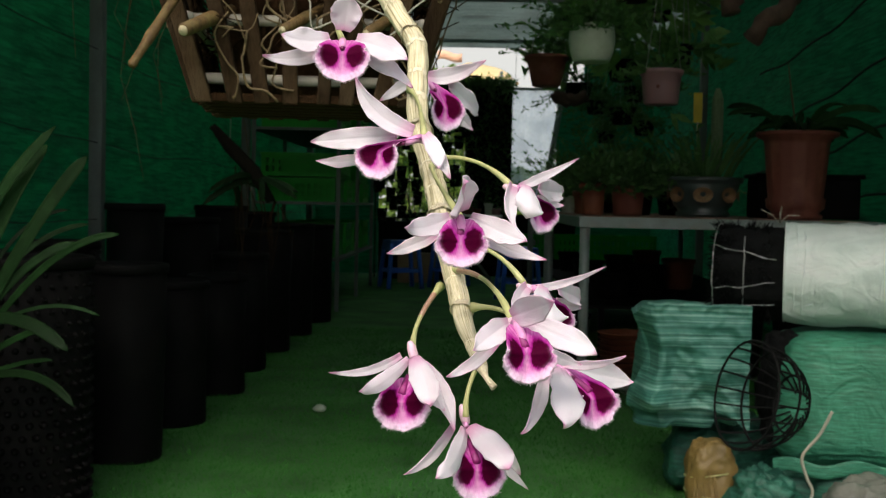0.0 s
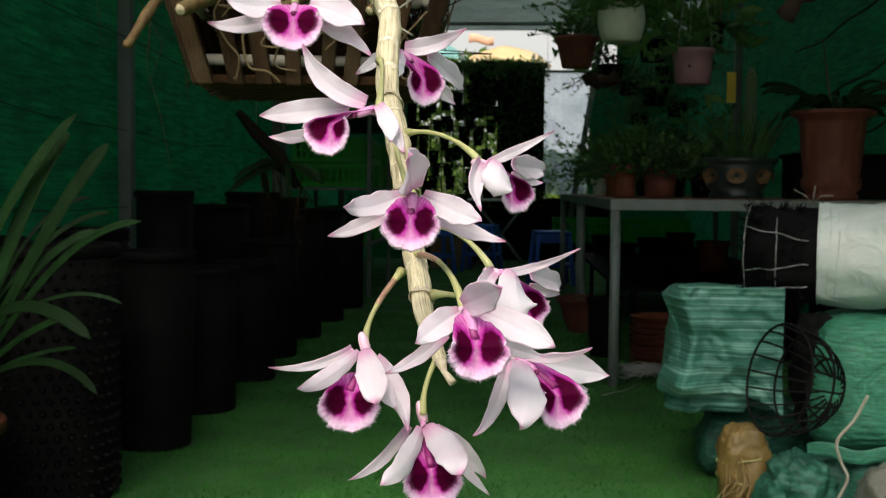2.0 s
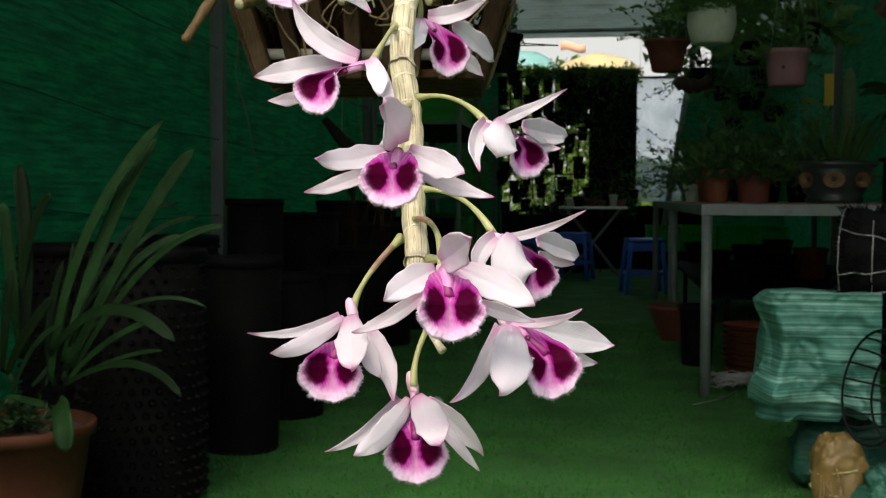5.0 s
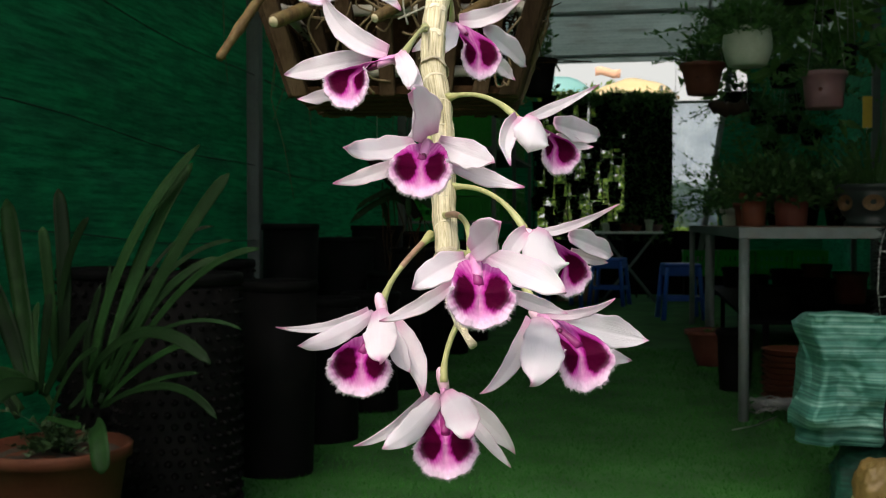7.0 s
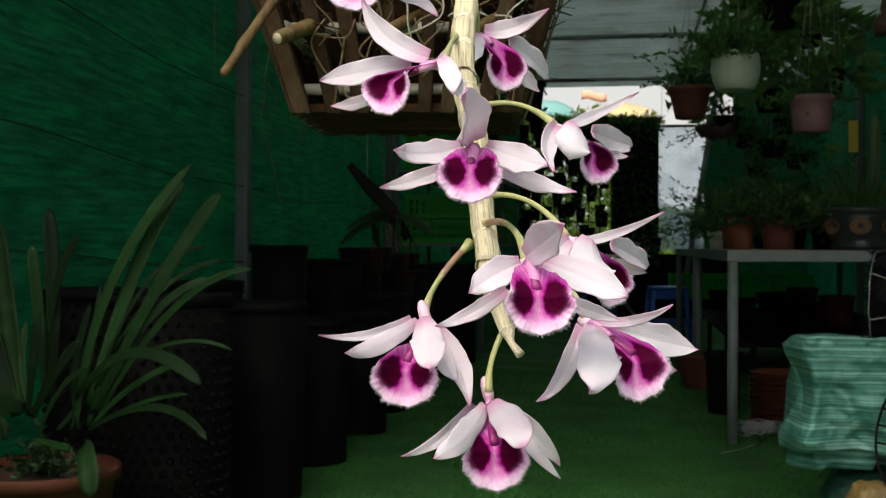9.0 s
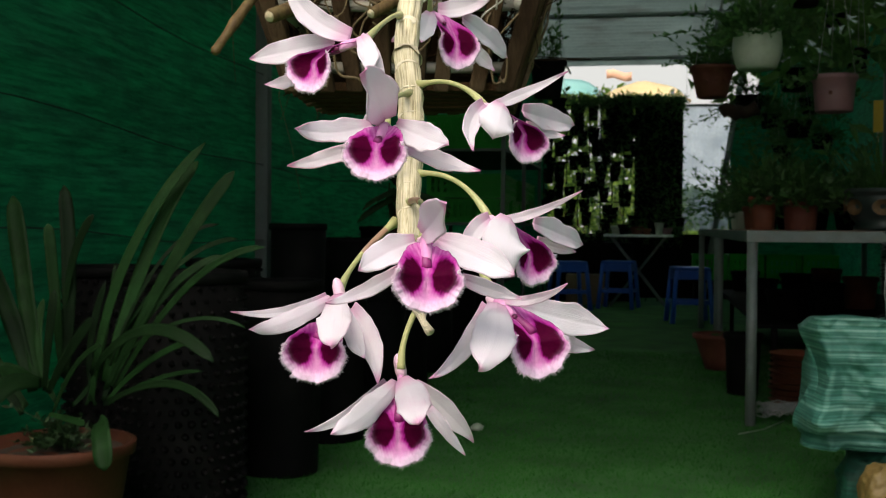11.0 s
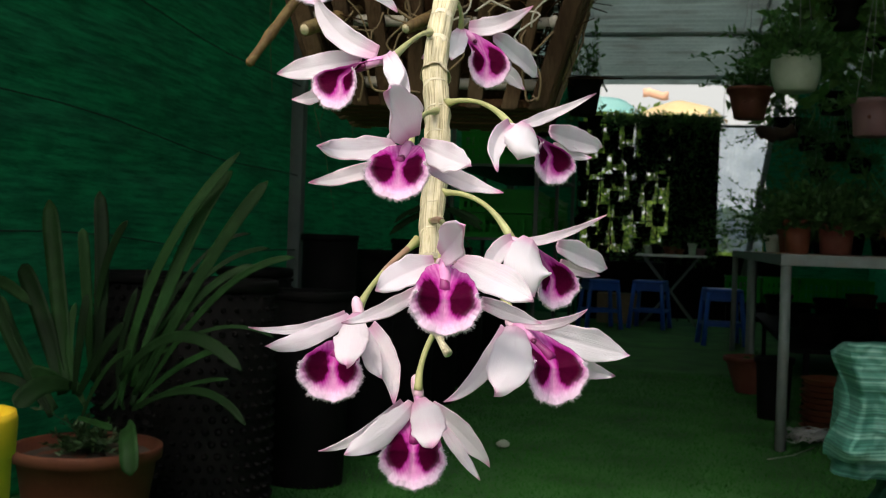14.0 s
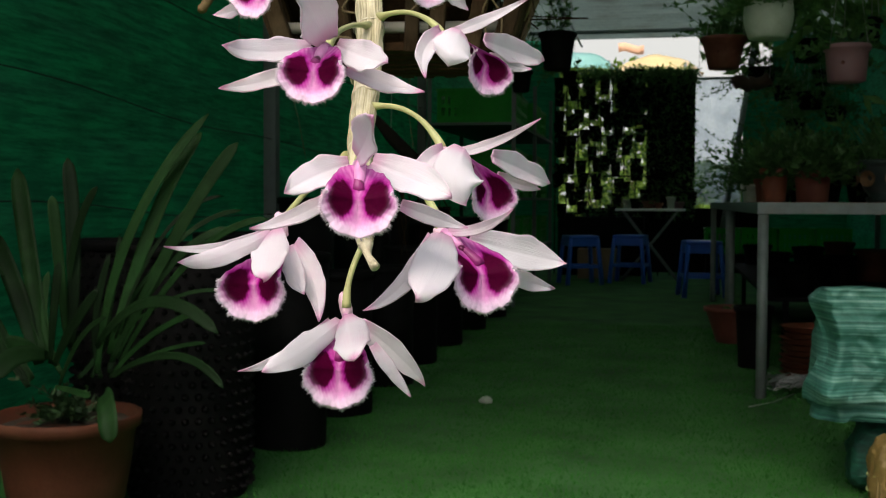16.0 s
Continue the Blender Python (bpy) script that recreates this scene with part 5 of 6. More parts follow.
def flower(throat, face, lip, node, arch, dorsal, petal_l, petal_r, sepal_l, sepal_r):
    """One flower: throat in the world, facing (yaw to the side, pitch, lean) in degrees, the lip (centre, size, facing), the node of the
    cane its stalk grows from, and the five blades: base, middle, tip, width, outline and cupping (millimetres from the throat)."""
    flower_count[0] += 1
    seed = flower_count[0]
    o = Vector(throat)
    side, up, fwd = axes(*face)
    lc, (lw, lh) = o + local(*lip[:3]), lip[3:5]
    ls, lu, lf = axes(*lip[5:])
    hangs = face[1] < -20
    root = thing("orchid_flower", (0, 0, 0), "pale pink orchid flower with two maroon blotches on a fringed lip", "flower", "flowers on the cane")
    root.matrix_world = Matrix.Translation(o)

    def put(name, geo, mat, label="", parent=root):
        geo.v = [tuple(Vector(p) - o) for p in geo.v]
        return part(name, geo, mat, parent, label)

    roles = (("dorsal_sepal", dorsal, M_sepal), ("petal", petal_l, M_petal), ("petal", petal_r, M_petal), ("lateral_sepal", sepal_l, M_sepal), ("lateral_sepal", sepal_r, M_sepal))
    facing = (OUT * 0.85 + fwd * 0.3 + UP * 0.25).normalized()
    for n, (name, (base, mid, tip, w, profile, cup), mat) in enumerate(roles):
        put(name, petal(*(o + local(*p) for p in (base, mid, tip)), w * MM, facing, profile, seed * 10 + n, cup), mat)
    # lip, its upper edge drawn in to the throat
    g = Geo()
    x, y, f = lip_shape(1.0, math.pi, lw, lh)
    crown = lc + (ls * x + lu * y + lf * f) * MM
    nu, nv = 120, 44
    gather = lerp(o, lc, 0.42) - lf * 1.5 * MM if hangs else o
    span = radians(180)

    def fn(u, v):
        th = lerp(-span, span, u)
        x, y, f = lip_shape(v, th, lw, lh)
        p = lc + (ls * x + lu * y + lf * f) * MM
        p += (gather + ls * 0.24 * lw * math.sin(th) * MM - crown) * smooth(1.75, 3.05, abs(th)) * v ** 1.6
        q = lip_shape(v + 0.01, th, lw, lh)
        tv = ls * (q[0] - x) + lu * (q[1] - y) + lf * (q[2] - f)
        q = lip_shape(max(v, 0.02), th + 0.01, lw, lh)
        r = lip_shape(max(v, 0.02), th, lw, lh)
        tu = ls * (q[0] - r[0]) + lu * (q[1] - r[1]) + lf * (q[2] - r[2])
        return p, tv.cross(tu).normalized()
    g.slab(fn, nu, nv, 0.4 * MM)
    ob = put("lip", g, M_lip, "rounded velvety lip with two maroon blotches and pale rim")
    layer = ob.data.color_attributes.new("pigment", "FLOAT_COLOR", "POINT")
    for i in range(len(ob.data.vertices)):
        u, v = g.uv[i]
        layer.data[i].color = (*pigment(v, lerp(-span, span, u), seed), 1)
    # fringe of fine hairs along the rim
    rnd = random.Random(seed)
    hairs = Geo()
    for _ in range(620):
        th = rnd.uniform(-1.95, 1.95)
        at = rnd.choice((0.94, 0.97, 1.0, 1.0))
        x, y, f = lip_shape(at, th, lw, lh)
        x0, y0, f0 = lip_shape(at - 0.2, th, lw, lh)
        a = lc + (ls * x + lu * y + lf * f) * MM
        d = (ls * (x - x0) + lu * (y - y0) + lf * (f - f0)).normalized()
        if at < 1:
            d = (d + lf * 0.5).normalized()
        d = (d + Vector((rnd.gauss(0, 0.28), rnd.gauss(0, 0.28), rnd.gauss(0, 0.28)))).normalized()
        ln, wd = rnd.uniform(0.4, 1.3) * (0.75 + 0.5 * abs(noise.noise((th * 6, seed, 0)))) * MM, rnd.uniform(0.09, 0.15) * MM
        q = d.orthogonal().normalized() * wd
        q2 = d.cross(q).normalized() * wd
        hairs.add([a - d * 0.3 * MM + q, a - d * 0.3 * MM - q * 0.5 + q2, a - d * 0.3 * MM - q * 0.5 - q2, a + d * ln], [(0, 1, 3), (1, 2, 3), (2, 0, 3)])
    put("fringe", hairs, M_fringe, "fine white hairs", ob).parent = ob
    # claw from the throat to the bottom of the cup
    rise = lc + (lf * 0.6 + lu * lh * 0.16) * MM
    put("claw", Geo().tube([gather - fwd * 1.0 * MM, lerp(gather, rise, 0.5) - lf * 2.2 * MM, rise - lf * 2.2 * MM], [1.0 * MM, 1.2 * MM, 1.2 * MM], 14), M_claw, "dark magenta neck of the lip", ob).parent = ob
    # column with its cap
    slim = 0.6 if hangs else 0.9
    tip = lerp(o, lc, 0.5 if abs(lip[5]) < 15 else 0.3) + lf * 1.6 * MM
    if hangs:
        tip = lerp(o, tip, 0.2) - fwd * 1.5 * MM
    g = Geo().tube([o - fwd * 2 * MM, lerp(o, tip, 0.3), lerp(o, tip, 0.7) + fwd * 0.3 * MM, tip], [1.5 * slim * MM, 1.5 * slim * MM, 1.4 * slim * MM, 1.15 * slim * MM], 14)
    col = put("column", g, M_column, "magenta column")
    d = (tip - o).normalized()
    g = Geo().tube([tip - d * 0.6 * MM + fwd * 0.4 * MM, tip + d * 0.5 * MM + fwd * 0.6 * MM, tip + d * 1.2 * MM + fwd * 0.3 * MM], [0.85 * slim * MM, 0.95 * slim * MM, 0.45 * slim * MM], 12)
    put("anther_cap", g, M_cap, "dark maroon cap").parent = col
    # mentum and stalk
    base = o - fwd * 3.0 * MM + (up * 1.0 * MM if hangs else -up * 0.5 * MM)
    out = (up * 0.8 - fwd * 0.6 - side * 0.25).normalized() if hangs else -fwd
    g = Geo().tube([base - out * 2 * MM, base, base + out * 2.4 * MM, base + out * 4 * MM, base + out * 4.6 * MM], [1.3 * MM, 1.6 * MM, 1.5 * MM, 1.0 * MM, 0.3 * MM], 14)
    put("mentum", g, M_mentum, "pale pink chin behind the flower")
    a, b = local(*node), (-fwd * 2.6 + up * 1.6 if hangs else -fwd * 4.6 + up * 0.4) * MM
    mid = (a + b) / 2 + local(*arch)
    pts = [o + a * (1 - s) ** 2 + mid * 2 * s * (1 - s) + b * s * s for s in [k / 14 for k in range(15)]]
    put("pedicel", Geo().tube(pts, [(lerp(0.9, 0.76, smooth(0, 0.4, k / 14)) + 0.9 * max(0, 1 - k / 1.5)) * MM + 0.5 * MM * smooth(0.6, 1, k / 14) for k in range(15)], 10), M_pedicel, "curved yellow-green flower stalk")
    if seed in (6, 7):
        put("pedicel_base", Geo().tube(pts[:7], [1.02 * MM * (1 - 0.02 * k) for k in range(7)], 10), M_pedicel_red, "reddish-brown base of the stalk")
    return root


M_fringe = material("fringe", (0.86, 0.74, 0.82), 0.7, dark=(0.8, 0.6, 0.72), scale=400, bump=0)

CANE = [(-0.1189, 0.452, 0.945), (-0.100, 0.440, 0.921), (-0.0836, 0.425, 0.8947), (-0.0751, 0.412, 0.8806), (-0.0739, 0.398, 0.8629), (-0.0722, 0.385, 0.8453), (-0.0665, 0.366, 0.8281), (-0.0615, 0.345, 0.8095), (-0.057, 0.322, 0.7928), (-0.0534, 0.308, 0.7813), (-0.0514, 0.298, 0.7736), (-0.0477, 0.289, 0.7657), (-0.0453, 0.284, 0.7609)]
flower((-0.0528, 0.2740, 0.8084), (-2, -6, 0), lip=(-1.4, -6.9, 8.4, 15.7, 13.4, -4, -4, 0),
       node=(2.7, 19.2, -88.9), arch=(-4, 5, -6),
       dorsal=((0.3, 2.0, -3.0), (-1.7, 6.9, 9.8), (-3.3, 10.4, 25.8), 11.9, BROAD, 0.1),
       petal_l=((-3.3, 0.6, -1.6), (-12.0, -2.4, 10.1), (-19.8, -2.4, 20.9), 7.0, BROAD, 0.12),
       petal_r=((2.8, 0.7, -0.5), (10.7, -3.6, 10.0), (16.6, -6.0, 19.2), 7.4, BROAD, 0.12),
       sepal_l=((-7.0, -4.8, -4.3), (-16.1, -8.6, 1.2), (-23.6, -10.6, 8.0), 4.4, NARROW, 0.15),
       sepal_r=((5.1, -4.6, -2.2), (15.3, -9.3, 5.8), (24.5, -11.7, 11.4), 4.7, NARROW, 0.15))
flower((-0.0679, 0.3000, 0.8346), (-34, -6, -4), lip=(-12.1, -5.4, -6.2, 15.7, 15.4, -30, -4, -6),
       node=(7.7, 25.1, -92.1), arch=(2, 6, -6),
       dorsal=((-1.5, 2.0, -2.3), (-13.9, 8.8, -4.5), (-20.6, 19.9, -5.7), 6.9, NARROW, 0.2),
       petal_l=((-6.6, 0.9, -6.2), (-20.8, 0.2, -16.9), (-34.6, -0.8, -28.4), 7.7, BROAD, 0.14),
       petal_r=((1.8, 1.1, 3.4), (4.6, -4.7, 8.9), (5.1, -10.2, 13.1), 5.7, BROAD, 0.1),
       sepal_l=((-16.5, -6.1, -21.2), (-24.2, -7.4, -30.7), (-32.2, -6.8, -40.2), 4.5, NARROW, 0.15),
       sepal_r=((2.3, 1.3, 0.4), (6.1, -6.8, 7.2), (9.1, -13.5, 12.8), 5.1, NARROW, 0.15))
flower((-0.0716, 0.4360, 0.8685), (34, -10, 0), lip=(8.5, -12.3, 0.5, 17.8, 18.7, 24, -6, 4),
       node=(-7.3, 8.7, 25.1), arch=(4, 6, 0),
       dorsal=((0.8, 2.2, -1.9), (13.0, 3.8, -1.8), (26.0, 9.8, 5.6), 7.7, NARROW, 0.15),
       petal_l=((-2.2, 0.1, 3.7), (-3.5, -6.4, 7.5), (-5.2, -13.1, 10.3), 7.9, BROAD, 0.1),
       petal_r=((11.0, -0.8, -4.2), (21.6, -6.3, -18.5), (30.8, -11.7, -37.2), 10.9, BROAD, 0.14),
       sepal_l=((-6.1, 1.0, -11.2), (-12.4, -3.0, -18.4), (-19.1, -7.3, -23.7), 5.8, NARROW, 0.15),
       sepal_r=((14.2, -11.7, -9.7), (19.5, -16.1, -12.8), (24.4, -20.4, -16.0), 6.2, NARROW, 0.15))
flower((-0.0321, 0.3300, 0.8190), (50, -10, 4), lip=(9.1, -7.7, -10.6, 17.4, 15.0, 40, -8, 16),
       node=(-24.5, 11.9, -40.9), arch=(2, 7, 0),
       dorsal=((-0.7, 0.7, -0.1), (9.2, 4.8, -2.4), (22.3, 11.7, -4.2), 3.4, NARROW, 0.12),
       petal_l=((1.9, 0.3, 4.4), (0.2, -5.6, 14.3), (-1.2, -10.6, 14.0), 11.4, BROAD, -0.13),
       petal_r=((9.0, 0.3, -10.6), (19.0, -0.3, -31.2), (29.5, -0.3, -53.7), 9.0, BROAD, 0.14),
       sepal_l=((-3.4, 1.1, 1.4), (-7.8, -7.0, 16.9), (-6.9, -14.9, 25.2), 5.4, NARROW, 0.2),
       sepal_r=((10.6, -3.3, -20.5), (17.4, -5.1, -27.4), (24.1, -5.6, -32.3), 4.3, NARROW, 0.1))
flower((-0.0273, 0.3080, 0.7847), (50, -10, 4), lip=(8.8, -10.5, -8.6, 16.8, 14.5, 42, -8, 10),
       node=(-25.0, 14.3, -26.8), arch=(3, 8, 0),
       dorsal=((-0.7, 0.3, -2.2), (9.2, 2.2, 1.6), (22.1, 8.4, 8.0), 2.8, NARROW, 0.12),
       petal_l=((2.3, 0.4, 4.5), (1.0, -6.4, 16.4), (3.0, -13.8, 16.8), 13.1, BROAD, -0.13),
       petal_r=((10.0, -0.6, -8.4), (19.5, -3.8, -25.0), (28.4, -7.5, -45.8), 8.3, BROAD, 0.14),
       sepal_l=((-2.9, 0.9, -0.5), (-8.1, -4.5, 8.7), (-8.6, -11.9, 14.7), 5.4, NARROW, 0.2),
       sepal_r=((11.6, -5.7, -18.3), (18.4, -8.0, -25.2), (24.7, -9.3, -30.2), 4.0, NARROW, 0.1))
flower((-0.0361, 0.2460, 0.7792), (8, -8, 4), lip=(0.7, -7.5, 10.3, 15.4, 13.4, 8, -6, 2),
       node=(-7.8, 10.5, -74.5), arch=(4, 8, 0),
       dorsal=((-1.1, 2.0, -2.2), (2.0, 5.2, 9.5), (4.8, 8.7, 23.2), 8.4, BROAD, 0.12),
       petal_l=((-2.3, 0.5, -0.4), (-8.6, -2.3, 6.6), (-14.4, -6.0, 10.7), 6.9, BROAD, 0.14),
       petal_r=((2.6, 0.9, 0.5), (11.9, -3.0, 8.2), (19.7, -6.6, 13.6), 8.0, BROAD, 0.14),
       sepal_l=((-5.1, -5.7, -3.9), (-14.0, -11.1, 3.6), (-21.5, -13.1, 10.4), 3.7, NARROW, 0.15),
       sepal_r=((8.4, -8.3, -4.6), (15.9, -11.2, -9.4), (22.9, -13.4, -13.2), 3.8, NARROW, 0.15))
flower((-0.0672, 0.2820, 0.7625), (-8, -24, -4), lip=(-4.5, -11.4, 9.4, 16.7, 15.4, -6, -10, -2),
       node=(13.3, 21.8, -34.2), arch=(-6, -2, 0),
       dorsal=((-0.4, 2.1, 4.0), (1.1, -3.1, 20.5), (1.5, -8.4, 29.7), 8.7, BROAD, -0.13),
       petal_l=((-1.7, 1.3, 1.7), (-11.0, -3.8, 14.3), (-19.0, -4.9, 25.1), 4.9, BROAD, -0.1),
       petal_r=((2.4, -2.2, 0.4), (5.1, -8.0, 9.0), (8.4, -13.1, 13.7), 5.3, BROAD, 0.1),
       sepal_l=((-3.5, 1.6, -4.7), (-14.6, -2.5, 1.5), (-27.1, -2.0, 7.4), 3.0, NARROW, 0.12),
       sepal_r=((3.2, -1.6, -3.5), (9.2, -10.4, 4.7), (11.6, -19.7, 12.2), 6.4, NARROW, 0.15))
flower((-0.0221, 0.2720, 0.7638), (24, -12, 2), lip=(7.8, -8.6, 11.5, 15.1, 14.9, 22, -6, 2),
       node=(-21.3, 14.9, -32.2), arch=(4, 10, 0),
       dorsal=((-0.1, 0.8, 0.0), (7.8, 2.1, 11.5), (14.2, 6.4, 22.8), 2.6, NARROW, 0.12),
       petal_l=((-1.3, 0.4, 5.9), (-2.5, -6.0, 21.9), (-6.1, -12.4, 31.4), 10.2, BROAD, -0.1),
       petal_r=((5.2, -0.9, -2.1), (17.3, -4.4, -9.1), (28.7, -7.1, -14.2), 8.5, BROAD, 0.14),
       sepal_l=((-3.6, -0.2, -0.6), (-9.8, -10.5, 14.5), (-17.1, -15.0, 27.4), 4.2, NARROW, 0.15),
       sepal_r=((14.5, -10.2, -15.7), (21.0, -12.8, -24.7), (27.3, -15.1, -32.8), 4.4, NARROW, 0.12))
flower((-0.0499, 0.2820, 0.7425), (4, -24, 2), lip=(0.5, -10.1, 18.4, 15.8, 15.5, 2, -10, 0),
       node=(5.2, 20.5, -5.2), arch=(-3, 0, 0),
       dorsal=((0.4, 0.9, 5.1), (4.2, -1.3, 27.1), (6.0, -4.8, 37.6), 8.7, BROAD, -0.13),
       petal_l=((-1.1, -0.2, 2.9), (-7.3, -4.8, 23.1), (-14.5, -8.0, 34.0), 6.3, BROAD, -0.1),
       petal_r=((6.7, -6.6, -0.9), (12.2, -12.4, 6.2), (16.9, -16.6, 15.2), 3.3, NARROW, 0.1),
       sepal_l=((-4.0, -0.8, -2.7), (-13.1, -7.8, 9.9), (-22.3, -9.9, 21.5), 3.4, NARROW, 0.12),
       sepal_r=((3.2, -1.6, -1.5), (12.7, -9.6, -3.9), (19.5, -17.9, -6.7), 6.0, NARROW, 0.15))
flower((-0.0973, 0.3300, 0.8707), (-4, -4, 0), lip=(-0.3, -6.4, 6.0, 19.2, 16.8, -4, -4, 0),
       node=(2.7, 26.4, -85.8), arch=(-4, 4, -6),
       dorsal=((0.4, 3.8, -2.0), (1.1, 9.9, 1.2), (1.9, 15.8, 4.4), 11.2, BROAD, 0.1),
       petal_l=((-4.3, 0.9, -1.8), (-13.3, -0.8, 1.7), (-21.7, 0.9, 4.3), 9.4, BROAD, 0.12),
       petal_r=((4.8, 0.7, -0.2), (14.2, -2.8, 4.5), (22.7, -7.1, 9.1), 9.9, BROAD, 0.12),
       sepal_l=((-7.1, -3.6, -5.3), (-18.0, -6.7, -3.2), (-28.2, -6.2, -0.9), 5.9, NARROW, 0.15),
       sepal_r=((8.2, -4.9, -2.6), (17.1, -9.5, 1.0), (25.0, -16.5, 4.4), 6.6, NARROW, 0.15))


def orchid_cane(points, name="flowering_cane"):
    root = thing(name, points[-1], "leafless straw-coloured orchid cane with papery rings, hanging down", "plant stem")
    o = Vector(points[-1])
    pts = spline_pts(points, 10)
    total = [0.0]
    for a, b in zip(pts[:-1], pts[1:]):
        total.append(total[-1] + (b - a).length)
    # internodes swell a little and are separated by rings
    step, rad = 0.0125, []
    for s in total:
        left = total[-1] - s
        r = (lerp(2.0, 3.3, smooth(0.0, 0.035, left)) + 0.8 * smooth(0.03, 0.12, left)) * MM
        ph = (left % step) / step
        rad.append(r * (1 + 0.10 * math.sin(math.pi * ph)))
    ax, frames = (pts[1] - pts[0]).orthogonal().normalized(), []
    for i in range(len(pts)):
        t = (pts[min(i + 1, len(pts) - 1)] - pts[max(i - 1, 0)]).normalized()
        ax = (ax - t * ax.dot(t)).normalized()
        frames.append((ax, t.cross(ax)))

    def ribbed(u, v):
        i = round(v * (len(pts) - 1))
        an = 2 * math.pi * u
        node = int((total[-1] - total[i]) / step)
        r = rad[i] * (1 + 0.030 * math.sin(7 * an + node * 2.1) + 0.022 * math.sin(12 * an + node * 1.3) + 0.015 * noise.noise((3 * math.cos(an), 3 * math.sin(an), i * 0.2)))
        return pts[i] - o + (frames[i][0] * math.cos(an) + frames[i][1] * math.sin(an)) * r
    part("stem", Geo().sheet(ribbed, 48, len(pts) - 1), M_stem, root)
    k, along, jit = 1, step * 0.8, random.Random(77)
    while along < total[-1]:
        i = min(range(len(total)), key=lambda j: abs(total[-1] - total[j] - along))
        along += step * jit.uniform(0.75, 1.5)
        i = max(1, min(i, len(pts) - 2))
        t = (pts[i + 1] - pts[i - 1]).normalized()
        a = t.orthogonal().normalized()
        b = t.cross(a)
        rnd, ring = random.Random(k), Geo()
        shaggy = k % 4 == 2
        ph, tall, jag = rnd.uniform(0, 6), rnd.uniform(1.6, 3.2) if shaggy else rnd.uniform(1.0, 1.8), rnd.uniform(0.3, 0.9)

        def fn(u, v, i=i, t=t, a=a, b=b, ph=ph, tall=tall, jag=jag, shaggy=shaggy):
            an = 2 * math.pi * u
            flare = 1.004 + (0.20 if shaggy else 0.035) * v + (0.08 if shaggy else 0.012) * math.sin(3 * an + ph) * v
            d = a * math.cos(an) + b * math.sin(an)
            return pts[i] - o + d * rad[i] * flare + t * (-1.2 + tall * v + 1.1 * v * math.sin(an + ph) + jag * v * math.sin(5 * an + ph) + 0.5 * jag * v * math.sin(13 * an)) * MM, d
        ring.slab(fn, 28, 4, 0.12 * MM)
        part("sheath_ring", ring, M_cane_sheath if shaggy else M_ring, root, "papery ring")
        k += 1
    # dry tip
    d = (pts[-1] - pts[-4]).normalized()
    tip = Geo().tube([Vector(), d * 2.5 * MM, d * 4 * MM, d * 8 * MM + SIDE * 1.2 * MM], [2.0 * MM, 1.2 * MM, 0.9 * MM, 1.3 * MM], 8)
    part("dry_tip", tip, M_cane_sheath, root, "shrivelled papery tip")
    return root


orchid_cane(CANE)


# ---- stack of sacks, roll and wire basket beside the table ----
def woven(name, a, b, c, along, scale):
    """Woven sack cloth: uneven stripes across one axis, fine weave relief."""
    mat = bpy.data.materials.new(name)
    mat.use_nodes = True
    n, ln = mat.node_tree.nodes, mat.node_tree.links
    bsdf = n["Principled BSDF"]
    bsdf.inputs["Roughness"].default_value = 0.6
    tc, mp, st, dirt, ramp, mix, weave, bp = (n.new("ShaderNode" + k) for k in ("TexCoord", "Mapping", "TexNoise", "TexNoise", "ValToRGB", "Mix", "TexNoise", "Bump"))
    mp.inputs["Scale"].default_value = along
    ln.new(tc.outputs["Object"], mp.inputs["Vector"])
    st.inputs["Scale"].default_value, st.inputs["Detail"].default_value = scale, 4
    ln.new(mp.outputs["Vector"], st.inputs["Vector"])
    cr = ramp.color_ramp
    cr.elements[0].position, cr.elements[0].color = 0.36, (*a, 1)
    cr.elements[1].position, cr.elements[1].color = 0.66, (*c, 1)
    cr.elements.new(0.52).color = (*b, 1)
    ln.new(st.outputs["Fac"], ramp.inputs["Fac"])
    dirt.inputs["Scale"].default_value, dirt.inputs["Detail"].default_value = 9, 5
    ln.new(tc.outputs["Object"], dirt.inputs["Vector"])
    mix.data_type, mix.blend_type = "RGBA", "MULTIPLY"
    mix.inputs["Factor"].default_value = 0.45
    ln.new(ramp.outputs["Color"], mix.inputs["A"])
    ln.new(dirt.outputs["Fac"], mix.inputs["B"])
    ln.new(mix.outputs["Result"], bsdf.inputs["Base Color"])
    weave.inputs["Scale"].default_value = 300
    ln.new(tc.outputs["Object"], weave.inputs["Vector"])
    bp.inputs["Strength"].default_value, bp.inputs["Distance"].default_value = 0.6, 0.002
    ln.new(weave.outputs["Fac"], bp.inputs["Height"])
    big, bp2 = n.new("ShaderNodeTexNoise"), n.new("ShaderNodeBump")
    big.inputs["Scale"].default_value, big.inputs["Detail"].default_value, big.inputs["Distortion"].default_value = 14, 6, 1.6
    ln.new(tc.outputs["Object"], big.inputs["Vector"])
    bp2.inputs["Strength"].default_value, bp2.inputs["Distance"].default_value = 0.55, 0.02
    ln.new(big.outputs["Fac"], bp2.inputs["Height"])
    ln.new(bp2.outputs["Normal"], bp.inputs["Normal"])
    ln.new(bp.outputs["Normal"], bsdf.inputs["Normal"])
    return mat


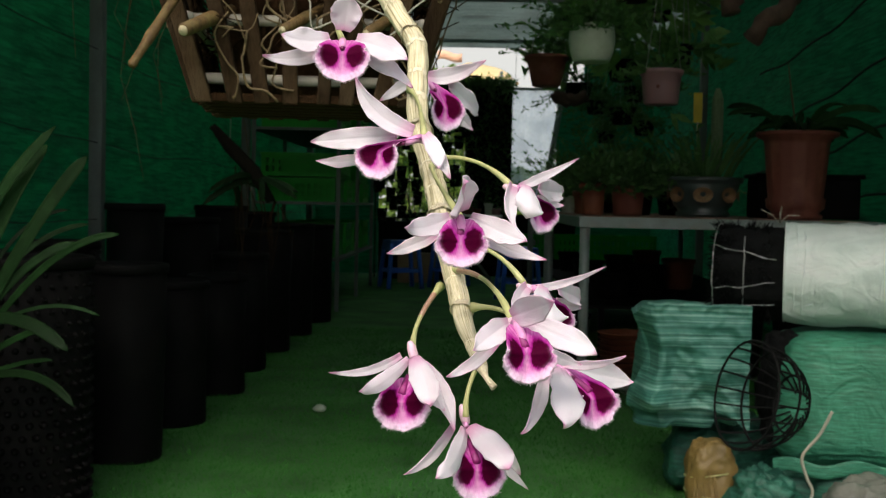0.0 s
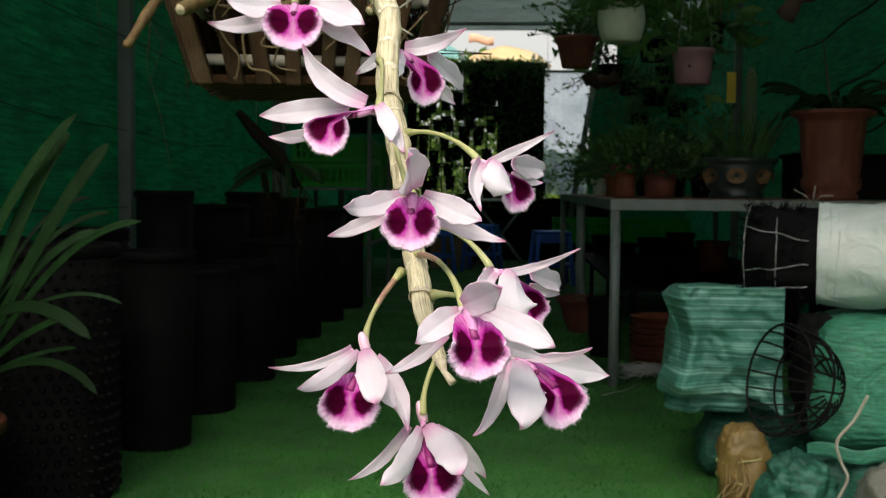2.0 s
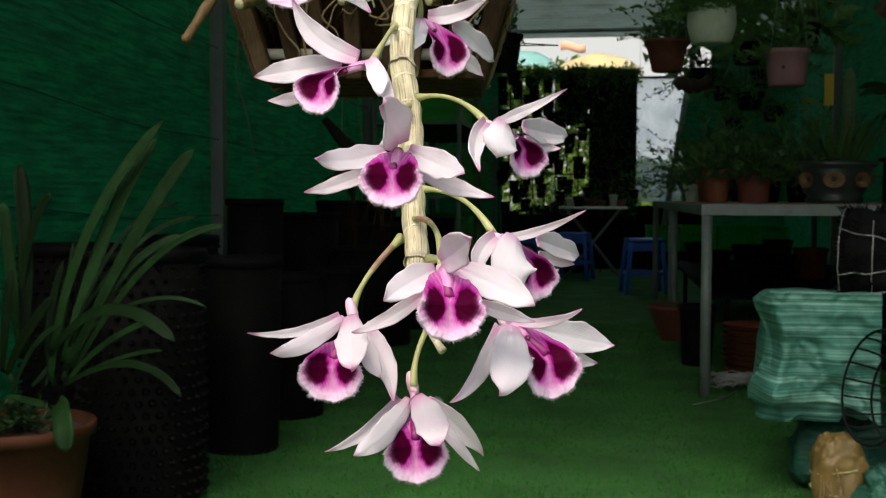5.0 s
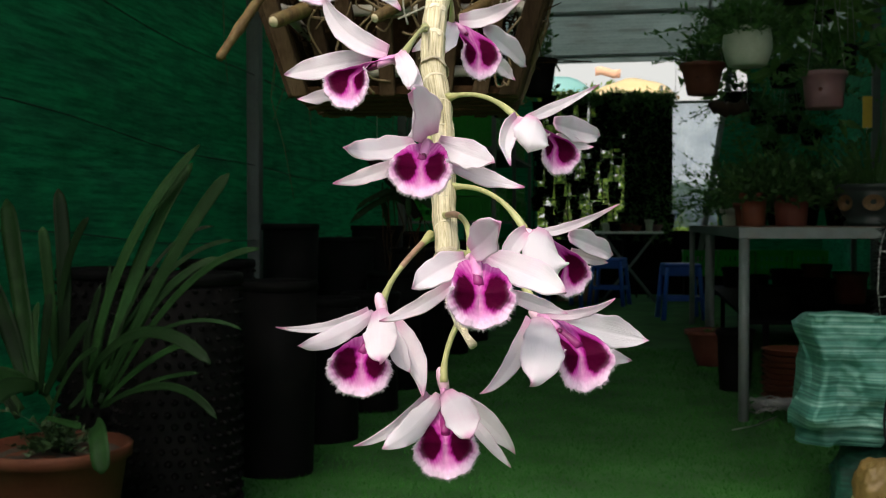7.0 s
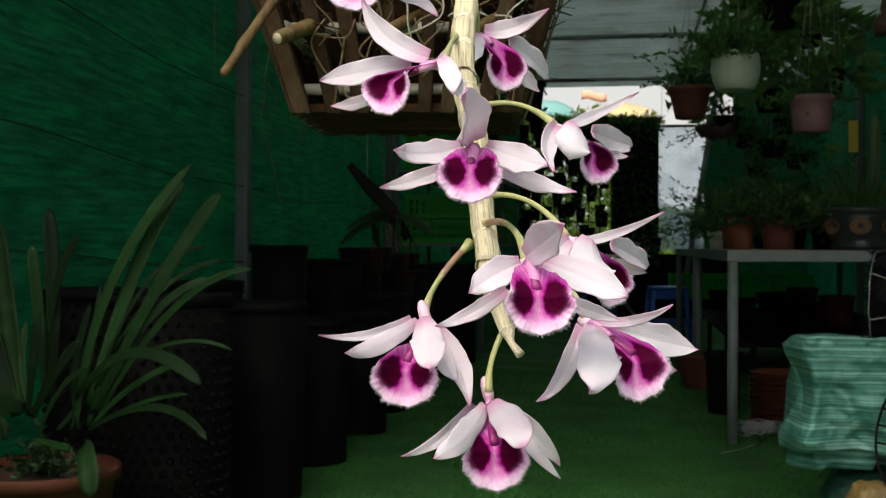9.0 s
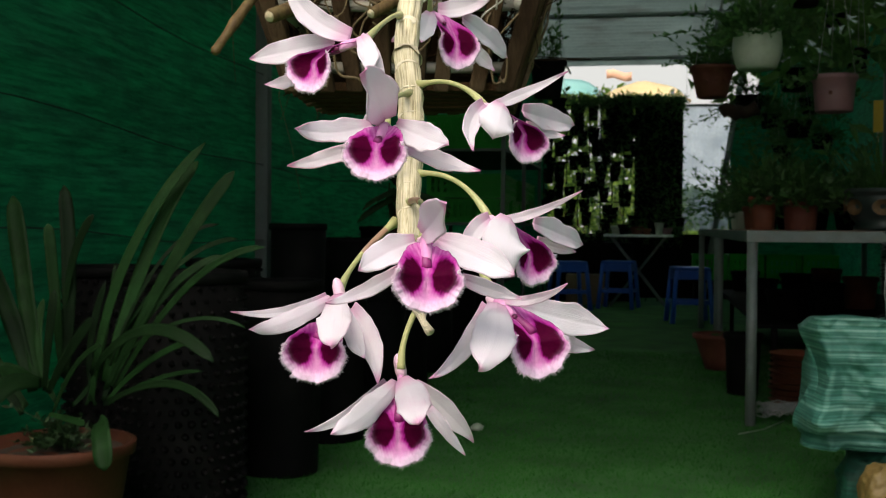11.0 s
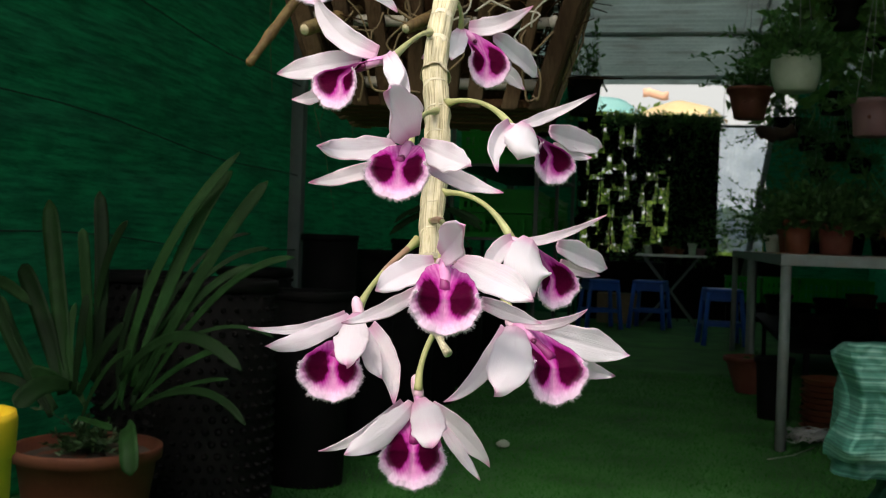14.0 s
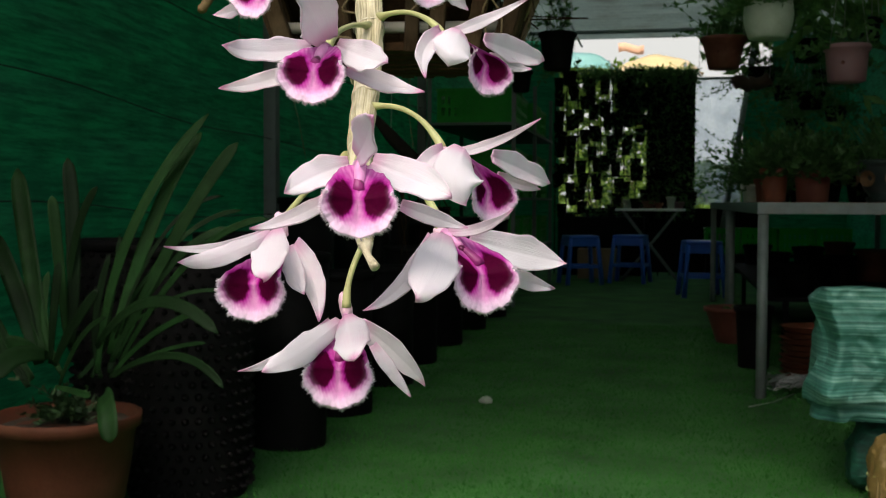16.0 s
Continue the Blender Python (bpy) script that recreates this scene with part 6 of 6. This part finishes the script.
M_sack = woven("striped_sack", (0.022, 0.125, 0.092), (0.055, 0.235, 0.178), (0.20, 0.41, 0.335), (0.5, 0.5, 60), 3.0)
M_sack2 = woven("green_sack", (0.022, 0.155, 0.085), (0.038, 0.245, 0.14), (0.06, 0.30, 0.19), (6, 6, 60), 4)
M_sack3 = woven("shabby_shaded_sack", (0.010, 0.075, 0.048), (0.020, 0.13, 0.085), (0.035, 0.18, 0.12), (6, 6, 30), 4)
M_sleeve = woven("white_sleeve", (0.64, 0.76, 0.70), (0.76, 0.86, 0.80), (0.85, 0.91, 0.87), (0.3, 5, 5), 4)
M_bag = material("brown_bag", (0.21, 0.145, 0.042), 0.55, dark=(0.12, 0.075, 0.018), scale=18, fine=120, bump=0.5)
M_mesh = material("black_netting", (0.007, 0.008, 0.008), 0.85, dark=(0.002, 0.002, 0.002), scale=60, fine=420, bump=1.0, spec=0.1)
M_clear = material("clear_bag", (0.20, 0.21, 0.18), 0.25, dark=(0.13, 0.13, 0.11), scale=25, fine=90, bump=0.8, translucent=0.2)


def sign_pow(v, e):
    return math.copysign(abs(v) ** e, v)


def sack(name, at, half, mat, label, category="sack", square=0.45, folds=0.02, freq=6.0, seed=0, rz=0, pinch=0.0, ridge=0.0, droop=0.0, drape=0.0):
    """A full sack: a squarish bag with folds, flattened below."""
    root = thing(name, pose(at[0], at[1], at[2], 0, 0, rz), label, category, "stacked sacks")
    g = Geo()

    def fn(u, v):
        a, b = 2 * math.pi * u, math.pi * (v - 0.5)
        ca = sign_pow(math.cos(b), square)
        p = Vector((ca * sign_pow(math.cos(a), square), ca * sign_pow(math.sin(a), square), sign_pow(math.sin(b), square)))
        q = Vector((p.x * half[0], p.y * half[1], p.z * half[2]))
        n = p.normalized()
        k = folds * (noise.noise(q * freq + Vector((seed, 0, 0))) + 0.5 * noise.noise(q * freq * 2.7 + Vector((seed, 3, 0))) + 0.3 * abs(noise.noise(q * freq * 5 + Vector((seed, 5, 1)))))
        k += ridge * (math.sin(q.z * 330 + 5 * noise.noise(q * 8)) + 0.5 * math.sin(q.x * 260 + 4 * noise.noise(q * 6)))
        q = q + n * k
        if pinch:
            e = smooth(0.35, 1.0, -p.x)
            q.y *= 1 - pinch * e
            q.z *= 1 - pinch * e * 0.8
            q += n * 0.010 * e * math.sin(a * 14 + seed)
        q += n * drape * math.sin(q.x * 55 + 7 * noise.noise(q * 6) + q.y * 30) * smooth(0.35, -0.9, p.z)
        q.z -= droop * smooth(0.2, 1.0, -p.x) * half[2]
        if q.z < -half[2] * 0.97:
            q.z = -half[2] * 0.97
        return q
    g.sheet(fn, 110, 70)
    part("cloth", g, mat, root)
    return root


s1 = sack("green_sack", (0.562, 3.03, 0.385), (0.138, 0.15, 0.165), M_sack, "teal striped woven sack, folded over and slumped", folds=0.024, freq=6, seed=1, square=0.33, rz=-6, drape=0.018, ridge=0.0012, droop=0.12)


def draped(u, v):
    """Cloth folded over the top and hanging in front, its outer edge rolled back."""
    x = lerp(-0.140, 0.145, u)
    top = smooth(0.0, 0.28, v)
    y = lerp(0.05, -0.19, top)
    z = 0.178 - 0.012 * (1 - top) - 0.31 * smooth(0.22, 1.0, v) * (1.0 - 0.10 * math.sin(2.6 * u + 0.4))
    hang = smooth(0.25, 0.9, v)
    roll_in = smooth(0.20, 0.0, u)
    z -= 0.035 * roll_in ** 2 * (1 - hang)
    y += 0.10 * roll_in ** 2 - 0.030 * math.exp(-((u - 0.17) / 0.09) ** 2) * (0.4 + 0.6 * hang)
    x += 0.022 * math.sin(z * 24 + 0.8) * smooth(0.45, 0.0, u) - 0.008 * hang * smooth(0.4, 0.0, u)
    y -= hang * (0.016 * math.sin(x * 34 + z * 26 + 2 * noise.noise((x * 9, z * 9, 1))) + 0.010 * math.sin(x * 15 - z * 48 + 3 * noise.noise((x * 7, z * 12, 5))))
    y -= 0.016 * abs(noise.noise((x * 16 + z * 8, z * 20, 7))) + 0.008 * noise.noise((x * 40, z * 46, 2))
    z += 0.006 * noise.noise((x * 14, v * 6, 9)) - 0.02 * smooth(0.8, 1.0, u) * hang
    return Vector((x, y, z)), Vector((0, -1, 0.2))


part("outer_layer", Geo().slab(draped, 70, 80, 0.004), M_sack, s1, "striped cloth folded over and hanging down in front")
# Darker sack cloth here: the pile's shadow is put into the colour.
sack("green_sack", (0.70, 3.12, 0.105), (0.165, 0.14, 0.108), M_sack3, "dusty green woven sack lying on the turf, darkened for shade", folds=0.04, freq=8, seed=4, square=0.6)
sack("green_sack", (1.06, 2.86, 0.33), (0.30, 0.2, 0.17), M_sack2, "green woven sack with gathered tied end", folds=0.016, freq=6, seed=2, square=0.34, ridge=0.0011, rz=-12)
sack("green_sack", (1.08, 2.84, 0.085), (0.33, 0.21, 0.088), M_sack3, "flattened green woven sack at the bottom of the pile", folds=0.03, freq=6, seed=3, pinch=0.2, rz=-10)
bag = sack("brown_bag", (0.585, 2.80, 0.104), (0.062, 0.06, 0.106), M_bag, "round brown plastic bag tied with straw string", "bag", square=0.62, folds=0.010, freq=24, seed=5)
for zt, tl in ((0.022, 0.2), (-0.03, -0.12)):
    part("tie", Geo().tube([(0.067 * math.cos(a), 0.064 * math.sin(a), zt + tl * 0.06 * math.cos(a + 0.5)) for a in [2 * math.pi * k / 28 for k in range(29)]], 0.0022, 5), M_pedicel, bag, "straw string round the bag")
big = [o for o in bpy.data.objects if o.name.startswith("green_sack") and o.parent is None][2]
part("hem_flap", Geo().slab(lambda u, v: (Vector((lerp(-0.30, 0.29, u), -0.205 - 0.012 * math.sin(9 * u), -0.145 - 0.035 * v + 0.008 * math.sin(u * 23))), Vector((0, -1, 0.1))), 40, 4, 0.004), M_sack2, big, "loose hem of the sack")
string = thing("straw_string", (0.545, 2.735, 0), "loose frayed straw string", "string")
rnd = random.Random(6)
for k in range(9):
    x = rnd.uniform(-0.03, 0.05)
    part("strand", Geo().tube([(x, -0.005, 0.16 - 0.06 * rnd.random()), (x + 0.01 * rnd.gauss(0, 1), -0.02, 0.08), (x - 0.03 + 0.03 * rnd.gauss(0, 1), -0.035, 0.012), (x - 0.07 + 0.05 * rnd.gauss(0, 1), -0.06, 0.004)], [0.002, 0.0022, 0.0018, 0.001], 4), M_bag, string)
sack("clear_bag", (0.90, 2.42, 0.10), (0.13, 0.12, 0.103), M_clear, "clear plastic bag of pale packing", "bag", square=0.6, folds=0.02, freq=14, seed=7)
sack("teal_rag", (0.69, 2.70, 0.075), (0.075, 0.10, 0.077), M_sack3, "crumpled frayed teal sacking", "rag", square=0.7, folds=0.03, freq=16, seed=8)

roll = thing("net_roll", (0.62, 2.97, 0.645), "roll of black netting in a white woven sleeve", "roll")
d = Vector((1.0, -0.30, 0.005)).normalized()
sid = Vector((0.30, 1.0, 0)).normalized()


def ring(c, r, k, lumps=0.006):
    return [c + (sid * math.cos(a) + UPV * math.sin(a)) * (r + lumps * noise.noise((3 * math.cos(a), 3 * math.sin(a), k))) for a in [2 * math.pi * i / 40 for i in range(40)]]


UPV = Vector((0, 0, 1))


def sleeve(rows):
    g, rings = Geo(), [ring(d * s, r, s * 14, l) for s, r, l in rows]
    verts = [p for q in rings for p in q]
    f = [(i * 40 + k, i * 40 + (k + 1) % 40, (i + 1) * 40 + (k + 1) % 40, (i + 1) * 40 + k) for i in range(len(rings) - 1) for k in range(40)]
    f += [tuple(range(39, -1, -1)), tuple((len(rings) - 1) * 40 + k for k in range(40))]
    g.add(verts, f)
    return g


part("core", sleeve([(-0.006, 0.03, 0), (0.0, 0.07, 0.012), (0.006, 0.105, 0.016), (0.022, 0.122, 0.022), (0.06, 0.124, 0.026), (0.10, 0.122, 0.028), (0.14, 0.124, 0.02), (0.23, 0.122, 0.008)]), M_mesh, roll, "black netting end")
part("sleeve", sleeve([(0.180 + 0.002 * k, 0.131 + 0.002 * (k > 0) + 0.003 * math.sin(k * 1.7) * (k < 6), 0.008) for k in range(4)] + [(0.195 + 0.03 * k, 0.134, 0.012) for k in range(22)]), M_sleeve, roll, "white woven sleeve")
bris = Geo()
rnd = random.Random(33)
for _ in range(1500):
    a, s = rnd.uniform(0, 6.2832), rnd.choice((0.0, 0.004, 0.03, 0.08, 0.12)) + rnd.uniform(0, 0.03)
    q = (sid * math.cos(a) + UPV * math.sin(a)) + Vector((rnd.gauss(0, 0.4), rnd.gauss(0, 0.4), rnd.gauss(0, 0.4)))
    p = d * s + (sid * math.cos(a) + UPV * math.sin(a)) * (0.120 if s > 0.012 else rnd.uniform(0.02, 0.12))
    out = q * rnd.uniform(0.006, 0.022) - d * (rnd.uniform(0.006, 0.026) if s < 0.03 else 0.0)
    bris.tube([p, p + out * 0.6 + Vector((0, 0, -0.002)), p + out + Vector((rnd.gauss(0, 0.004), 0, -0.005))], [0.0016, 0.0012, 0.0006], 3)
tagged(part("bristles", bris, M_mesh, roll, "ragged cut net ends"), "ragged cut net ends", kind="stuff")
for s in (0.21, 0.23, 0.42):
    part("seam", Geo().tube([d * (s + 0.004 * math.sin(3 * a)) + (sid * math.cos(a) + UPV * math.sin(a)) * 0.1345 for a in [2 * math.pi * k / 40 for k in range(41)]], 0.0022, 5), M_sleeve, roll, "stitched seam")
for s, tilt in ((0.012, 0.2), (0.075, -0.1)):
    pts = [d * (s + tilt * 0.06 * math.cos(a)) + (sid * math.cos(a) + UPV * math.sin(a)) * 0.131 for a in [2 * math.pi * k / 36 for k in range(37)]]
    part("tie_wire", Geo().tube([p + Vector((0.003, 0.003, 0.004)) * noise.noise(p * 40) for p in pts], 0.0013, 5), M_wire, roll, "bright tie wire")
for a0, a1, bend in ((2.55, 2.85, 0.02), (3.45, 3.3, -0.02), (3.9, 3.75, 0.015)):
    pts = [d * (0.0 + 0.16 * t) + (sid * math.cos(lerp(a0, a1, t)) + UPV * math.sin(lerp(a0, a1, t) + bend * math.sin(9 * t))) * 0.134 for t in [k / 12 for k in range(13)]]
    part("tie_wire", Geo().tube([p + Vector((0.003, 0.003, 0.004)) * noise.noise(p * 40) for p in pts], 0.0013, 5), M_wire, roll, "bright tie wire")
for k in range(4):
    part("string_end", Geo().tube([d * 0.165 + UPV * 0.134, d * (0.165 + 0.02 * math.cos(k * 1.6)) + UPV * 0.155 + sid * 0.02 * math.sin(k * 1.6), d * (0.165 + 0.05 * math.cos(k * 1.6)) + UPV * (0.155 + 0.008 * k) + sid * 0.05 * math.sin(k * 1.6)], 0.0014, 4), M_rod, roll)

sack("netting_bundle", (0.775, 2.83, 0.35), (0.06, 0.06, 0.15), M_mesh, "crumpled bundle of black netting behind the wire basket", "netting", square=0.7, folds=0.016, freq=18, seed=12)
cage = thing("wire_basket", pose(0.635, 2.66, 0.355, 0, -78, 18), "round black wire basket lying on its side against the sacks", "basket")
M_blackwire = material("black_wire", (0.007, 0.007, 0.007), 0.75, metal=0.0, dark=(0.004, 0.004, 0.004), scale=60, bump=0.2, spec=0.12)
RB = 0.135
for k in range(20):
    a = 2 * math.pi * k / 20
    part("rib", Geo().tube([(RB * math.cos(a) * math.sin(t), RB * math.sin(a) * math.sin(t), -0.16 * math.cos(t)) for t in [0.25 + 1.32 * j / 8 for j in range(9)]], 0.0027, 6), M_blackwire, cage)
for r, z in ((RB + 0.002, 0.0), (RB * 0.9, -0.07), (RB * 0.55, -0.134)):
    part("hoop", Geo().tube([(r * math.cos(2 * math.pi * j / 32), r * math.sin(2 * math.pi * j / 32), z) for j in range(33)], 0.0032, 6), M_blackwire, cage)
cordw = thing("white_cord", (0.77, 2.60, 0), "limp white cord hanging over the sacks", "cord")
part("cord", Geo().tube(spline_pts([(0.06, 0.0, 0.33), (0.03, 0.0, 0.27), (-0.01, -0.005, 0.22), (0.0, -0.01, 0.17), (0.015, -0.012, 0.13), (-0.01, -0.015, 0.07), (-0.005, -0.02, 0.004)]), 0.004, 6), M_rod, cordw)

# ---- slatted hanging basket the orchid grows in ----
BC = Vector((-0.222, 1.07, 0.0))
BZ0, BZ1, BR0, BR1 = 0.905, 1.13, 0.098, 0.165
basket = thing("orchid_basket", Matrix.Translation((BC.x, BC.y, BZ0)) @ Matrix.Rotation(radians(7), 4, "Z"), "slatted wooden hanging basket full of coir and roots", "hanging basket")
bh = BZ1 - BZ0
rnd = random.Random(12)


def lean(face, s, z, out=0.0):
    """A point on a sloping side: s along it from -1 to 1, z up from the base."""
    r = lerp(BR0, BR1, z / bh) + out
    a = face * math.pi / 2
    x, y = s * lerp(BR0, BR1, z / bh), -r
    return Vector((x * math.cos(a) - y * math.sin(a), x * math.sin(a) + y * math.cos(a), z))


for face in range(4):
    for k in range(8):
        s = (k - 3.5) / 3.5 * 0.93 + 0.02 * rnd.gauss(0, 1)
        w = 0.0072 * rnd.uniform(0.85, 1.15)
        g = Geo()
        a, b = lean(face, s, 0.0), lean(face, s + 0.03 * rnd.gauss(0, 1), bh)
        t = (b - a).normalized()
        al = (lean(face, 1, 0) - lean(face, -1, 0)).normalized()
        nn = al.cross(t).normalized()
        rot = Matrix((al, nn, t)).transposed()
        bm_len = (b - a).length
        g.box((2 * w, 0.012, bm_len), (a + b) / 2 + nn * 0.001 * rnd.gauss(0, 1), rot, bevel=0.002)
        part("slat", g, M_slat, basket, smooth=False)
    for z in (0.022, 0.075, 0.14) if face == 0 else (0.075, 0.14):
        part("rod", Geo().tube([lean(face, -0.98, z, -0.013), lean(face, 0.98, z, -0.013)], 0.0052, 8), M_rod, basket, "pale round rod")
for k in range(6):
    part("base_slat", Geo().box((2 * BR0, 0.02, 0.008), (0, (k - 2.5) * 0.036, 0.004), bevel=0.0015), M_fibre, basket, smooth=False)
g = Geo()
g.sheet(lambda u, v: Vector((math.cos(6.2832 * u), math.sin(6.2832 * u), 0)) * (lerp(0.07, 0.135, v) + 0.012 * noise.noise((5 * math.cos(6.2832 * u), 5 * math.sin(6.2832 * u), v * 9))) + Vector((0, 0, 0.009 + (bh - 0.017) * v)), 60, 24)
part("coir", g, M_fibre, basket, "dark coir filling")
fib = Geo()
for _ in range(420):
    f, s, z = rnd.randrange(4), rnd.uniform(-1, 1), rnd.uniform(0.03, bh)
    p = lean(f, s, z, -0.02)
    q = p + Vector((rnd.gauss(0, 0.02), rnd.gauss(0, 0.02), rnd.gauss(0, 0.015)))
    r2 = lean(f, s + rnd.gauss(0, 0.15), min(max(z + rnd.gauss(0, 0.02), 0.005), bh), -0.012)
    fib.tube([p, q, r2], [0.0009, 0.0008, 0.0004], 4)
part("coir_tuft", fib, M_fibre, basket)
for n in range(40):
    f, s, z = (0, 0, 0, 3, 1)[n % 5], rnd.uniform(-0.95, 0.95), rnd.uniform(0.06, 0.18)
    pts = [lean(f, s, z, 0.008)]
    for k in range(5):
        s, z = s + rnd.gauss(0, 0.10), z - rnd.uniform(-0.004, 0.026)
        pts.append(lean(f, max(-1, min(1, s)), max(z, 0.0), 0.009 + 0.004 * rnd.random()))
    part("root", Geo().tube(spline_pts(pts, 4), rnd.uniform(0.0006, 0.0013), 6), M_root, basket)
for n in range(6):
    f, s, z = 0, rnd.uniform(-0.9, 0.9), rnd.uniform(0.07, 0.15)
    p = lean(f, s, z, 0.012)
    part("pale_root", Geo().tube(spline_pts([p, p + Vector((0.015, -0.012, -0.006)), p + Vector((0.02 * rnd.gauss(0, 1), -0.012, -0.025)), p + Vector((0.02 * rnd.gauss(0, 1), -0.008, -0.04))], 4), 0.0008, 5), M_rod, basket)
# cut cane stubs poking out in front
for x, z, ln, r in ((-0.105, 0.055, 0.045, 0.0062), (-0.02, 0.06, 0.03, 0.005), (0.055, 0.06, 0.028, 0.005)):
    a = Vector((x + 0.035, -0.10, z + 0.03))
    b = Vector((x, -0.10 - ln - 0.02, z))
    st = part("cane_stub", Geo().tube([a, lerp(a, b, 0.35), lerp(a, b, 0.4), lerp(a, b, 0.98), b], [r * 0.9, r, r * 1.15, r, r * 0.8], 14), M_oldcane, basket, "cut greenish cane stub")
    part("cut_end", Geo().tube([b, b + (b - a).normalized() * 0.0008], [r * 0.75, r * 0.7], 12), M_cane, st, "pale cut end")
part("old_cane", Geo().tube(spline_pts([(-0.085, -0.06, 0.16), (-0.10, -0.12, 0.12), (-0.122, -0.17, 0.065), (-0.138, -0.20, 0.026), (-0.141, -0.206, 0.018)], 5), [(0.0056 - 0.00012 * k) * (1.22 if k % 5 == 2 else 1 - 0.08 * (k % 5 == 4)) for k in range(20)] + [0.0032], 12), M_oldcane, basket, "dry brown leafless cane")
for sx in (-1, 1):
    for sy in (-1, 1):
        part("wire", Geo().tube([(sx * BR1 * 0.95, sy * BR1 * 0.95, bh - 0.01), (0, 0, bh + 0.45)], 0.0015, 5), M_wire, basket)
part("hook", Geo().tube([(0, 0, bh + 0.45), (0, 0, 2.5 - BZ0)], 0.002, 6), M_wire, basket)
beam("hanging_bar", (-1.85, 1.07, 2.505), (1.95, 1.07, 2.505), 0.016, "steel pipe the basket hangs from")
